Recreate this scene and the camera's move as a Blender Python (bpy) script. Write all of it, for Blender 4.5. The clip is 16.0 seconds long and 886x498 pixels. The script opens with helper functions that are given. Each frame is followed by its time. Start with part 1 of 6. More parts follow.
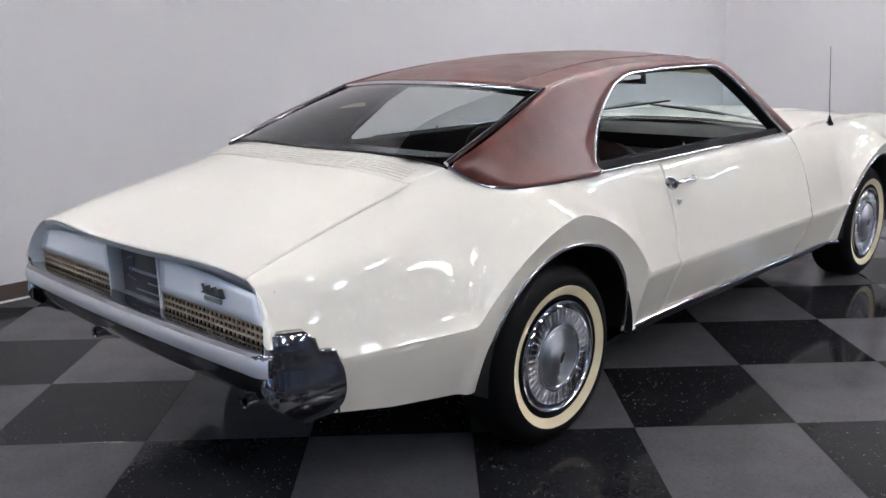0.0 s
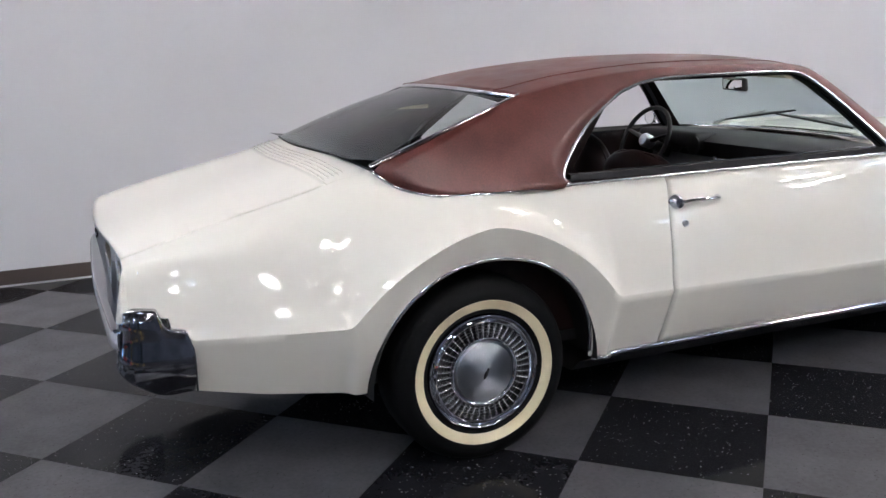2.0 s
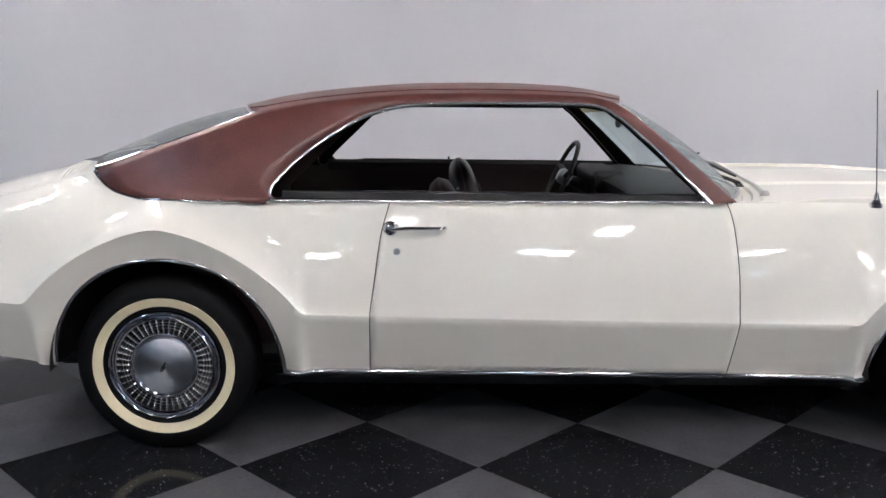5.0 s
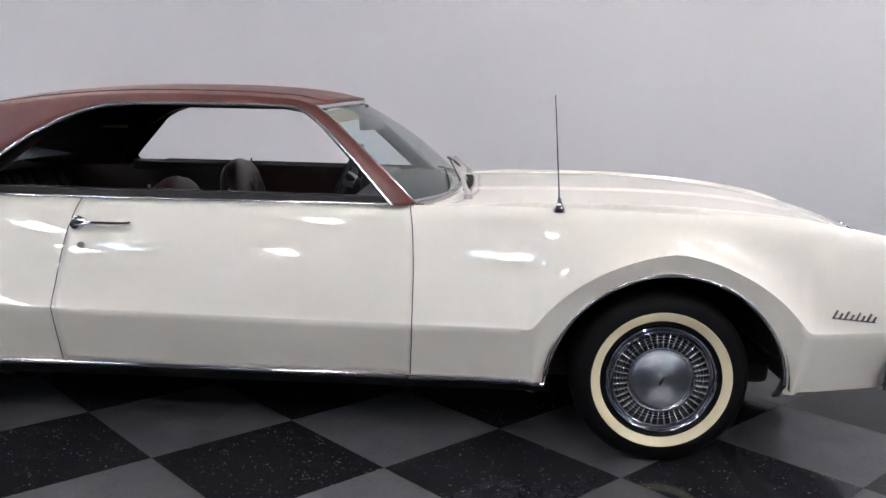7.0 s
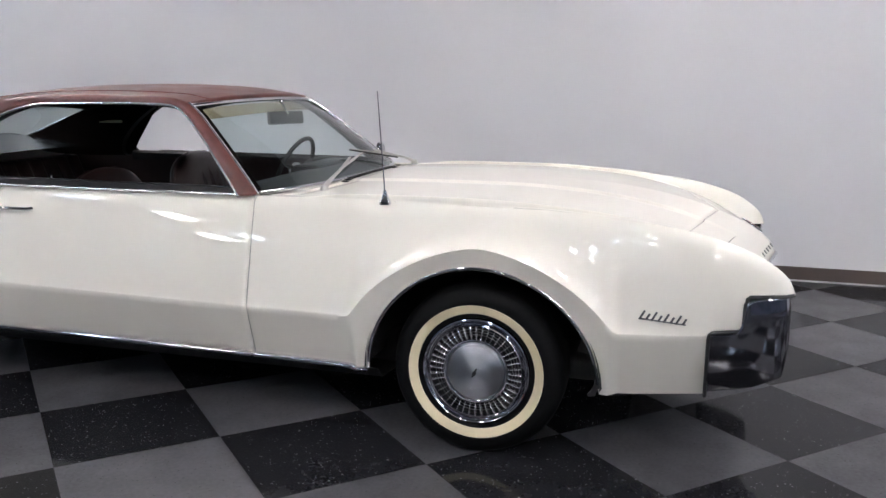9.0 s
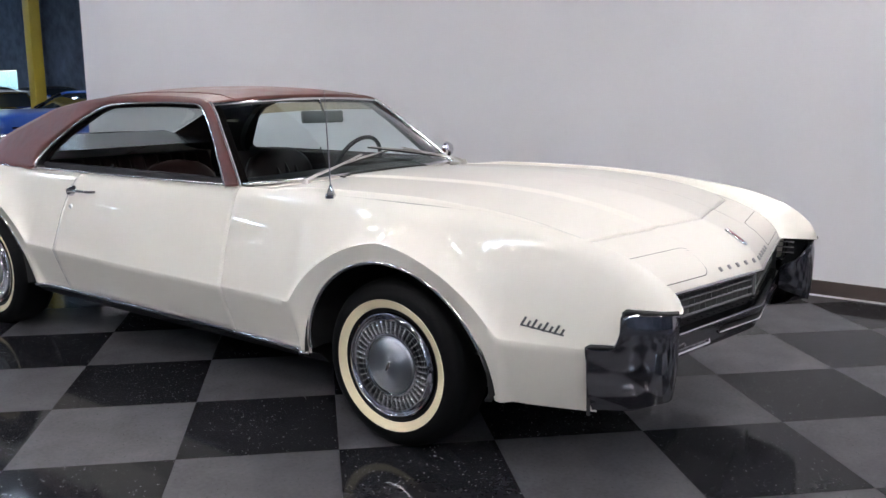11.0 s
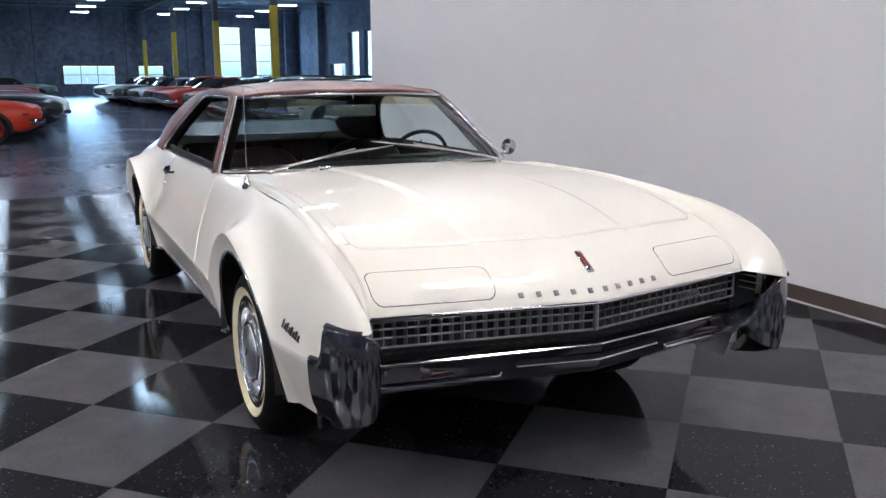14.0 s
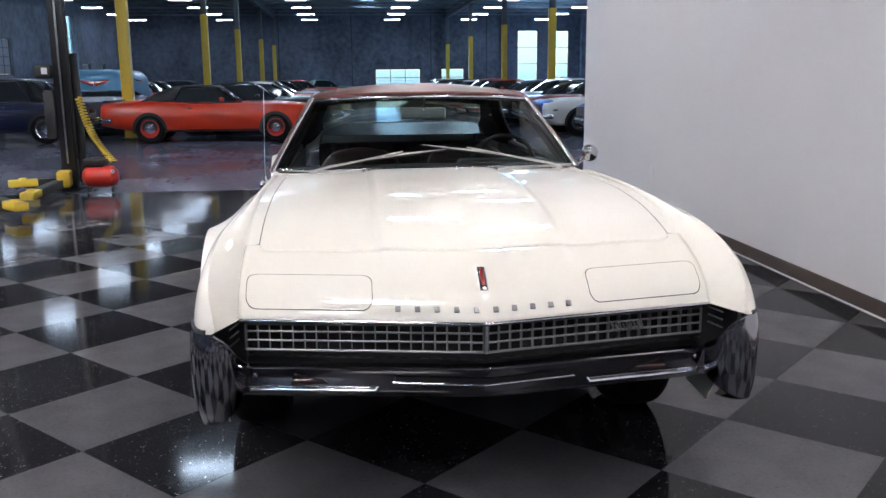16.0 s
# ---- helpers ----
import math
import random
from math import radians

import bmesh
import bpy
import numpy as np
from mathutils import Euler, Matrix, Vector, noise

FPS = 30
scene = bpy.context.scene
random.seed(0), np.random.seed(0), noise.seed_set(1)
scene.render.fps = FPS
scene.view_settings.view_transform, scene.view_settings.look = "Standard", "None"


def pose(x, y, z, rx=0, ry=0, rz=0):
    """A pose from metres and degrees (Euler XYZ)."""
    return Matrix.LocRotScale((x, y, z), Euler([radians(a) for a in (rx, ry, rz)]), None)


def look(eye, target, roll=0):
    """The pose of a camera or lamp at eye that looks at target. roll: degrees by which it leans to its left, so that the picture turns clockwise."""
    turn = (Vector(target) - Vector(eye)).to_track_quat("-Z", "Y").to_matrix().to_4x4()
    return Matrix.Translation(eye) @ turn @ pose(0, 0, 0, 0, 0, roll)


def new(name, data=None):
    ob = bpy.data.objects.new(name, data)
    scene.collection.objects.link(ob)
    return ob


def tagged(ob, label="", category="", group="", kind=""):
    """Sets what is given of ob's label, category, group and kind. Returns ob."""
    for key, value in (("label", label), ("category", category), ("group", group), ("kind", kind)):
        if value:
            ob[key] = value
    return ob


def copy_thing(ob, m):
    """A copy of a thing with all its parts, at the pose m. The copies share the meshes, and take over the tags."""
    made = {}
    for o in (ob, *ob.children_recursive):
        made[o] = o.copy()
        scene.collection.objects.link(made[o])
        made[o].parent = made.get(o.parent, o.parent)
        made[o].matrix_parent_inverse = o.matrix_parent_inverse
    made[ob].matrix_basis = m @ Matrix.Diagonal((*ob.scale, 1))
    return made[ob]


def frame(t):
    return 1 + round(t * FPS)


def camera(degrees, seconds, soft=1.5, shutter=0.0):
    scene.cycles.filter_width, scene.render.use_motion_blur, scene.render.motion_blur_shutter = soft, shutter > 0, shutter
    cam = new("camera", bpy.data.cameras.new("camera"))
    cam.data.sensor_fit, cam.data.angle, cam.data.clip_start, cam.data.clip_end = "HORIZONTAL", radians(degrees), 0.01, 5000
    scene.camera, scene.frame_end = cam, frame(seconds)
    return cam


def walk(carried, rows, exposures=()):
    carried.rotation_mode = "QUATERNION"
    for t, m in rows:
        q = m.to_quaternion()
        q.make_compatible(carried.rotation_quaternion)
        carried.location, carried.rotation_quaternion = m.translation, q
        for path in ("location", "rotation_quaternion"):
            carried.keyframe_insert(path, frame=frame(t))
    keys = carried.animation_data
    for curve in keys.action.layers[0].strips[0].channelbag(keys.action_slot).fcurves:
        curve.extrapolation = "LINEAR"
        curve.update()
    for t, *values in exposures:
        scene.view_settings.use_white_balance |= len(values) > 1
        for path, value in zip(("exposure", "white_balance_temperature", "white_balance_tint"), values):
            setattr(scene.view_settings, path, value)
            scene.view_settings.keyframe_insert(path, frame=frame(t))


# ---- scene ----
cam = camera(54.0, 16.0)
PATH = [
    (0, (-2.341, -2.615, 1.413), (-0.953, -1.25, 0.957), -1.4),
    (0.5, (-2.086, -2.843, 1.405), (-0.852, -1.336, 0.955), -1.6),
    (1, (-1.808, -3.052, 1.395), (-0.74, -1.42, 0.952), -1.6),
    (1.5, (-1.521, -3.229, 1.409), (-0.603, -1.51, 0.96), -1.4),
    (2, (-1.216, -3.39, 1.401), (-0.446, -1.598, 0.96), -1.4),
    (2.5, (-0.917, -3.517, 1.386), (-0.274, -1.673, 0.956), -1.1),
    (3, (-0.605, -3.618, 1.375), (-0.1, -1.729, 0.958), -1.0),
    (3.2, (-0.472, -3.657, 1.373), (-0.024, -1.752, 0.96), -0.9),
    (5.3, (1.148, -3.949, 1.342), (1.171, -1.982, 0.981), 0.8),
    (5.5, (1.248, -3.946, 1.357), (1.299, -1.982, 0.987), 1.2),
    (6, (1.626, -3.964, 1.347), (1.66, -1.997, 0.988), 1.5),
    (6.5, (1.979, -3.977, 1.333), (1.976, -2.007, 0.989), 1.6),
    (7, (2.34, -3.982, 1.338), (2.264, -2.013, 0.995), 1.5),
    (7.5, (2.687, -3.977, 1.381), (2.556, -2.016, 1.011), 1.5),
    (8, (3.054, -3.988, 1.358), (2.825, -2.034, 1.003), 1.3),
    (8.5, (3.428, -3.953, 1.395), (3.047, -2.026, 1.02), 0.9),
    (9, (3.791, -3.879, 1.4), (3.241, -1.995, 1.019), 0.4),
    (9.5, (4.161, -3.762, 1.399), (3.443, -1.935, 1.015), 0.1),
    (10, (4.501, -3.62, 1.371), (3.616, -1.865, 0.998), -0.2),
    (10.2, (4.625, -3.56, 1.359), (3.676, -1.839, 0.991), -0.2),
    (12.3, (5.737, -2.669, 1.412), (4.272, -1.364, 1.019), -0.2),
    (12.5, (5.827, -2.555, 1.41), (4.321, -1.299, 1.018), -0.2),
    (13, (6.036, -2.258, 1.412), (4.438, -1.123, 1.019), -0.2),
    (13.5, (6.218, -1.945, 1.411), (4.526, -0.954, 1.017), -0.3),
    (14, (6.351, -1.616, 1.409), (4.587, -0.76, 1.014), -0.2),
    (14.5, (6.452, -1.293, 1.408), (4.618, -0.598, 1.015), -0.4),
    (15, (6.523, -0.967, 1.408), (4.635, -0.435, 1.018), -0.5),
    (15.5, (6.575, -0.649, 1.406), (4.646, -0.293, 1.019), -0.6),
    (16, (6.597, -0.358, 1.405), (4.645, -0.156, 1.018), -0.5),
]
EXPOSURE = 1.68
walk(cam, [(t, look(eye, target, roll)) for t, eye, target, roll in PATH], exposures=[(0.0, EXPOSURE), (16.0, EXPOSURE)])

# ---- world ----
world = bpy.data.worlds.new("sky")
scene.world = world
world.use_nodes = True
sky = world.node_tree.nodes.new("ShaderNodeTexSky")
sky.sky_type, sky.sun_disc = "NISHITA", False
sky.sun_elevation, sky.sun_rotation = radians(40), radians(150)
world.node_tree.links.new(sky.outputs[0], world.node_tree.nodes["Background"].inputs[0])
world.node_tree.nodes["Background"].inputs[1].default_value = 0.15
sun = new("sun", bpy.data.lights.new("sun", "SUN"))
sun.data.energy, sun.data.angle, sun.data.color = 2.5, radians(0.6), (1.0, 0.95, 0.88)
sun.matrix_world = look((0, 0, 40), (-10, 17, 10))
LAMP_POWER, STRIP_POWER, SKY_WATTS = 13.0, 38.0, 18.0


# ---- materials ----
def mat(name, base, rough=0.5, metal=0.0, vary=0.06, scale=6.0, fine=90.0, bump=0.0, coat=0.0, coat_rough=0.03, rough_vary=0.0, spec=0.5, random_tone=0.0, swell=0.0):
    """A procedural surface: colour varied at two scales, with optional relief and clear coat."""
    m = bpy.data.materials.new(name)
    m.use_nodes = True
    nt = m.node_tree
    b = nt.nodes["Principled BSDF"]
    b.inputs["Roughness"].default_value, b.inputs["Metallic"].default_value = rough, metal
    b.inputs["Coat Weight"].default_value, b.inputs["Coat Roughness"].default_value = coat, coat_rough
    b.inputs["Specular IOR Level"].default_value = spec
    co = nt.nodes.new("ShaderNodeTexCoord")
    n1, n2 = nt.nodes.new("ShaderNodeTexNoise"), nt.nodes.new("ShaderNodeTexNoise")
    n1.inputs["Scale"].default_value, n2.inputs["Scale"].default_value = scale, fine
    n1.inputs["Detail"].default_value = n2.inputs["Detail"].default_value = 3
    for n in (n1, n2):
        nt.links.new(co.outputs["Object"], n.inputs["Vector"])
    add = nt.nodes.new("ShaderNodeMath")
    add.operation = "MULTIPLY_ADD"
    add.inputs[1].default_value = 0.6
    nt.links.new(n1.outputs["Fac"], add.inputs[0])
    half = nt.nodes.new("ShaderNodeMath")
    half.operation = "MULTIPLY"
    half.inputs[1].default_value = 0.4
    nt.links.new(n2.outputs["Fac"], half.inputs[0])
    nt.links.new(half.outputs[0], add.inputs[2])
    ramp = nt.nodes.new("ShaderNodeValToRGB")
    ramp.color_ramp.elements[0].position, ramp.color_ramp.elements[1].position = 0.3, 0.7
    ramp.color_ramp.elements[0].color = [max(0, c * (1 - vary)) for c in base] + [1]
    ramp.color_ramp.elements[1].color = [min(1, c * (1 + vary)) for c in base] + [1]
    nt.links.new(add.outputs[0], ramp.inputs[0])
    out = ramp.outputs[0]
    if random_tone:
        info, mp, hsv = nt.nodes.new("ShaderNodeObjectInfo"), nt.nodes.new("ShaderNodeMapRange"), nt.nodes.new("ShaderNodeHueSaturation")
        mp.inputs["To Min"].default_value, mp.inputs["To Max"].default_value = 1 - random_tone, 1 + random_tone
        nt.links.new(info.outputs["Random"], mp.inputs[0])
        nt.links.new(mp.outputs[0], hsv.inputs["Value"])
        nt.links.new(out, hsv.inputs["Color"])
        out = hsv.outputs[0]
    nt.links.new(out, b.inputs["Base Color"])
    if rough_vary:
        mr = nt.nodes.new("ShaderNodeMapRange")
        mr.inputs["To Min"].default_value, mr.inputs["To Max"].default_value = max(0, rough - rough_vary), rough + rough_vary
        nt.links.new(n1.outputs["Fac"], mr.inputs[0])
        nt.links.new(mr.outputs[0], b.inputs["Roughness"])
    if bump:
        bp = nt.nodes.new("ShaderNodeBump")
        bp.inputs["Strength"].default_value, bp.inputs["Distance"].default_value = 1.0, bump
        nt.links.new(n2.outputs["Fac"], bp.inputs["Height"])
        nt.links.new(bp.outputs[0], b.inputs["Normal"])
        if swell:
            b2 = nt.nodes.new("ShaderNodeBump")
            b2.inputs["Strength"].default_value, b2.inputs["Distance"].default_value = 1.0, swell
            nt.links.new(n1.outputs["Fac"], b2.inputs["Height"])
            nt.links.new(b2.outputs[0], bp.inputs["Normal"])
    return m


def speckled(name, base, speck, rough, amount, tone):
    """Vinyl floor tile: mottled base with small chips of a lighter colour, waxed."""
    m = mat(name, base, rough, 0, 0.22, 5.0, 60.0, 0.0, rough_vary=0.04, spec=0.26, random_tone=tone)
    nt = m.node_tree
    b = nt.nodes["Principled BSDF"]
    co = [n for n in nt.nodes if n.type == "TEX_COORD"][0]
    geo = nt.nodes.new("ShaderNodeNewGeometry")
    v = nt.nodes.new("ShaderNodeTexVoronoi")
    v.inputs["Scale"].default_value = 115
    warp, amt, add = nt.nodes.new("ShaderNodeTexNoise"), nt.nodes.new("ShaderNodeVectorMath"), nt.nodes.new("ShaderNodeVectorMath")
    warp.inputs["Scale"].default_value = 70
    amt.operation, add.operation = "SCALE", "ADD"
    amt.inputs[3].default_value = 0.014
    nt.links.new(geo.outputs["Position"], warp.inputs["Vector"])
    nt.links.new(warp.outputs["Color"], amt.inputs[0])
    nt.links.new(geo.outputs["Position"], add.inputs[0])
    nt.links.new(amt.outputs[0], add.inputs[1])
    nt.links.new(add.outputs[0], v.inputs["Vector"])
    less, rnd, both = nt.nodes.new("ShaderNodeMath"), nt.nodes.new("ShaderNodeMath"), nt.nodes.new("ShaderNodeMath")
    less.operation, rnd.operation, both.operation = "LESS_THAN", "GREATER_THAN", "MULTIPLY"
    rnd.inputs[1].default_value = 1 - amount
    size = nt.nodes.new("ShaderNodeMath")
    size.operation = "MULTIPLY"
    size.inputs[1].default_value = 0.32
    sep = nt.nodes.new("ShaderNodeSeparateColor")
    nt.links.new(v.outputs["Distance"], less.inputs[0])
    nt.links.new(v.outputs["Color"], sep.inputs[0])
    nt.links.new(sep.outputs[0], rnd.inputs[0])
    nt.links.new(sep.outputs[2], size.inputs[0])
    nt.links.new(size.outputs[0], less.inputs[1])
    nt.links.new(less.outputs[0], both.inputs[0])
    nt.links.new(rnd.outputs[0], both.inputs[1])
    mix = nt.nodes.new("ShaderNodeMix")
    mix.data_type = "RGBA"
    mix.inputs[7].default_value = (*speck, 1)
    old = b.inputs["Base Color"].links[0].from_socket
    nt.links.new(both.outputs[0], mix.inputs[0])
    nt.links.new(old, mix.inputs[6])
    nt.links.new(mix.outputs[2], b.inputs["Base Color"])
    return m


def worn(m, share):
    """Dull scuffed patches too small to tell apart take part of the gloss away."""
    nt = m.node_tree
    b, out = nt.nodes["Principled BSDF"], nt.nodes["Material Output"]
    df, mx = nt.nodes.new("ShaderNodeBsdfDiffuse"), nt.nodes.new("ShaderNodeMixShader")
    mx.inputs[0].default_value = share
    nt.links.new(b.inputs["Base Color"].links[0].from_socket, df.inputs[0])
    nt.links.new(b.outputs[0], mx.inputs[1])
    nt.links.new(df.outputs[0], mx.inputs[2])
    nt.links.new(mx.outputs[0], out.inputs[0])
    return m


def glass(name, tint, rough=0.0, clear=0.9):
    """Thin glazing: a mirror-like sheen over a tinted see-through pane."""
    m = bpy.data.materials.new(name)
    m.use_nodes = True
    nt = m.node_tree
    nt.nodes.remove(nt.nodes["Principled BSDF"])
    tr, gl, mx, fr = nt.nodes.new("ShaderNodeBsdfTransparent"), nt.nodes.new("ShaderNodeBsdfGlossy"), nt.nodes.new("ShaderNodeMixShader"), nt.nodes.new("ShaderNodeLayerWeight")
    pw, ml = nt.nodes.new("ShaderNodeMath"), nt.nodes.new("ShaderNodeMath")
    pw.operation, ml.operation = "POWER", "MULTIPLY_ADD"
    pw.inputs[1].default_value, ml.inputs[1].default_value, ml.inputs[2].default_value = 4.0, 0.85, 0.05
    tr.inputs[0].default_value = (*tint, 1)
    gl.inputs["Roughness"].default_value = rough
    fr.inputs[0].default_value = 0.5
    nt.links.new(fr.outputs["Facing"], pw.inputs[0])
    nt.links.new(pw.outputs[0], ml.inputs[0])
    nt.links.new(ml.outputs[0], mx.inputs[0])
    nt.links.new(tr.outputs[0], mx.inputs[1])
    nt.links.new(gl.outputs[0], mx.inputs[2])
    nt.links.new(mx.outputs[0], nt.nodes["Material Output"].inputs[0])
    return m


def glow(name, colour, strength):
    m = bpy.data.materials.new(name)
    m.use_nodes = True
    b = m.node_tree.nodes["Principled BSDF"]
    b.inputs["Base Color"].default_value = (0.8, 0.8, 0.8, 1)
    b.inputs["Emission Color"].default_value = (*colour, 1)
    b.inputs["Emission Strength"].default_value = strength
    return m


M_PAINT = mat("cream_paint", (0.785, 0.750, 0.675), 0.5, 0, 0.012, 2.0, 40.0, 0, coat=0.72, coat_rough=0.015, spec=0.2)
M_VINYL = mat("maroon_vinyl", (0.108, 0.030, 0.024), 0.36, 0, 0.42, 7.0, 170.0, 0.00003, rough_vary=0.14, swell=0.004, spec=0.5)
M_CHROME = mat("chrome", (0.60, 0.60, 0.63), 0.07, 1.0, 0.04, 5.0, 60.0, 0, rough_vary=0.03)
# the same chrome with dark floor and hall reflections put into its base colour
M_BUMPER = mat("darkened_bumper_chrome", (0.32, 0.32, 0.34), 0.10, 1.0, 0.06, 5.0, 60.0, 0, rough_vary=0.03)
M_STEEL = mat("brushed_steel", (0.55, 0.56, 0.58), 0.28, 1.0, 0.10, 8.0, 120.0, 0)
M_ALU = mat("satin_aluminium", (0.74, 0.76, 0.80), 0.30, 0.45, 0.05, 6.0, 90.0, 0)
M_GRILLE = mat("grey_grille_metal", (0.24, 0.24, 0.24), 0.34, 0.6, 0.1, 8.0, 60.0, 0)
# bluish white stands for the hall and wall reflected in the tail aluminium
M_TAILTRIM = mat("tail_aluminium_with_reflection", (0.84, 0.87, 0.93), 0.16, 0.25, 0.03, 5.0, 60.0, 0)
# pale colour stands for the wall reflected in the bumper's chrome face
M_FACE = mat("painted_wall_reflection", (0.60, 0.60, 0.63), 0.22, 0.35, 0.04, 6.0, 80.0, 0)
M_DARKGRILLE = mat("dark_grille_metal", (0.10, 0.10, 0.105), 0.4, 0.6, 0.1, 8.0, 60.0, 0)
M_SPUN = mat("spun_hub_metal", (0.50, 0.52, 0.56), 0.40, 1.0, 0.06, 9.0, 120.0, 0)
tan = M_SPUN.node_tree.nodes.new("ShaderNodeTangent")
tan.direction_type, tan.axis = "RADIAL", "Y"
M_SPUN.node_tree.nodes["Principled BSDF"].inputs["Anisotropic"].default_value = 0.98
M_SPUN.node_tree.nodes["Principled BSDF"].inputs["Anisotropic Rotation"].default_value = 0.25
M_SPUN.node_tree.links.new(tan.outputs[0], M_SPUN.node_tree.nodes["Principled BSDF"].inputs["Tangent"])
M_BLACK = mat("matt_black", (0.012, 0.012, 0.013), 0.6, 0, 0.25, 8.0, 80.0, 0)
M_UNDER = mat("underbody_black", (0.010, 0.010, 0.010), 0.8, 0, 0.3, 5.0, 60.0, 0.001)
M_TYRE = mat("tyre_rubber", (0.005, 0.005, 0.0054), 0.62, 0, 0.2, 12.0, 90.0, 0.0006, spec=0.12)
# paler chrome copy: bright reflections on fins and trim put into the colour
M_FIN = mat("brightened_chrome", (0.80, 0.80, 0.82), 0.2, 0.8, 0.05, 9.0, 120.0, 0)
M_WHITEWALL = mat("cream_whitewall_rubber", (0.74, 0.64, 0.43), 0.55, 0, 0.05, 9.0, 80.0, 0)
M_LEATHER = mat("dark_brown_leather", (0.022, 0.011, 0.010), 0.36, 0, 0.25, 10.0, 220.0, 0.0006, spec=0.3)
M_MAROON_IN = mat("maroon_leather", (0.06, 0.014, 0.012), 0.35, 0, 0.25, 10.0, 220.0, 0.0006)
M_DASH = mat("dark_dash_vinyl", (0.008, 0.007, 0.007), 0.5, 0, 0.2, 10.0, 200.0, 0.0004)
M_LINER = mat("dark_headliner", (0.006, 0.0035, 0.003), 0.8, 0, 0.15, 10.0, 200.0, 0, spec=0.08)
# black that stands for the shade in panel gaps and slots
M_GAP = mat("dark_gap_fill", (0.01, 0.01, 0.01), 0.8, 0, 0.1)
M_RED = mat("red_enamel", (0.22, 0.025, 0.025), 0.2, 0, 0.1, coat=0.8)
M_AMBER = mat("smoked_amber_lens", (0.03, 0.012, 0.010), 0.15, 0, 0.1, coat=0.8)
M_TAIL = mat("dark_red_tail_lens", (0.10, 0.03, 0.02), 0.2, 0, 0.3, 60.0, 200.0, coat=0.6)
M_WS = glass("tinted_windscreen_glass", (0.73, 0.85, 0.85))
M_BACKLIGHT = glass("tinted_rear_glass", (0.62, 0.68, 0.67))
M_MIRROR = mat("mirror_silver", (0.9, 0.9, 0.9), 0.02, 1.0, 0.01)
M_PLATE = mat("dark_plate", (0.02, 0.021, 0.026), 0.3, 0, 0.2)
M_PLATE_INK = mat("grey_violet_ink", (0.30, 0.29, 0.40), 0.4, 0, 0.05)
M_SHADE = glass("amber_shade_band_glass", (0.75, 0.62, 0.40))

M_WALL = mat("painted_drywall", (0.70, 0.690, 0.712), 0.55, 0, 0.02, 0.9, 140.0, 0.0004)
M_BASE = mat("brown_vinyl_baseboard", (0.085, 0.066, 0.058), 0.45, 0, 0.1, 4.0, 60.0)
M_DARKTILE = worn(speckled("black_vinyl_tile", (0.0145, 0.0145, 0.0168), (0.20, 0.20, 0.21), 0.085, 0.13, 0.18), 0.45)
M_GREYTILE = worn(speckled("grey_vinyl_tile", (0.080, 0.079, 0.085), (0.042, 0.042, 0.043), 0.095, 0.14, 0.10), 0.45)
M_GROUT = mat("tile_bed", (0.02, 0.02, 0.02), 0.6, 0, 0.2)
M_CONCRETE_FLOOR = worn(mat("polished_concrete_floor", (0.096, 0.096, 0.126), 0.17, 0, 0.30, 0.35, 9.0, 0, rough_vary=0.05, spec=0.32), 0.50)
M_CONCRETE = mat("bare_concrete_wall", (0.102, 0.118, 0.154), 0.8, 0, 0.70, 0.33, 3.0, 0.002)
M_CEIL = mat("dark_steel_deck", (0.045, 0.05, 0.058), 0.7, 0, 0.25, 0.5, 6.0)
M_JOIST = mat("grey_steel_joist", (0.20, 0.22, 0.25), 0.5, 0.3, 0.15, 2.0, 20.0)
M_YELLOW = mat("safety_yellow_paint", (0.56, 0.38, 0.03), 0.45, 0, 0.12, 2.0, 30.0)
M_COLUMN = mat("grey_column_paint", (0.10, 0.11, 0.12), 0.5, 0, 0.15, 2.0, 30.0)
M_LAMP = glow("fluorescent_tube", (0.62, 0.78, 1.0), LAMP_POWER)
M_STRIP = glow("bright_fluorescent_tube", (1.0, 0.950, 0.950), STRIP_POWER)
M_SKYLIGHT = glow("glowing_skylight_pane", (0.50, 0.73, 1.0), 11.0)
M_FIXTURE = mat("white_fixture_enamel", (0.7, 0.7, 0.7), 0.4, 0, 0.05)
M_WINGLASS = glass("window_glass", (0.64, 0.84, 1.0))
M_FRAME = mat("dark_window_frame", (0.02, 0.025, 0.035), 0.4, 0, 0.1)
M_OUTLET = mat("white_plastic", (0.72, 0.72, 0.72), 0.35, 0, 0.02)


# ---- mesh helpers ----
def part(name, mesh, material, parent=None, label=""):
    ob = new(name, mesh)
    if material is not None and not mesh.materials:
        mesh.materials.append(material)
    if parent is not None:
        ob.parent = parent
    if label:
        ob["label"] = label
    return ob


def thing(name, label, category, group="", at=None):
    ob = new(name)
    ob.empty_display_size = 0.1
    if at is not None:
        ob.matrix_world = at
    return tagged(ob, label, category, group)


def mesh_of(verts, faces, smooth=True, angle=None):
    me = bpy.data.meshes.new("mesh")
    me.from_pydata([tuple(map(float, v)) for v in verts], [], faces)
    bm = bmesh.new()
    bm.from_mesh(me)
    bmesh.ops.remove_doubles(bm, verts=bm.verts, dist=1e-5)
    if angle:
        for e in bm.edges:
            if len(e.link_faces) == 2 and e.calc_face_angle(0) > radians(angle):
                e.smooth = False
    for f in bm.faces:
        f.smooth = smooth
    bm.to_mesh(me)
    bm.free()
    return me


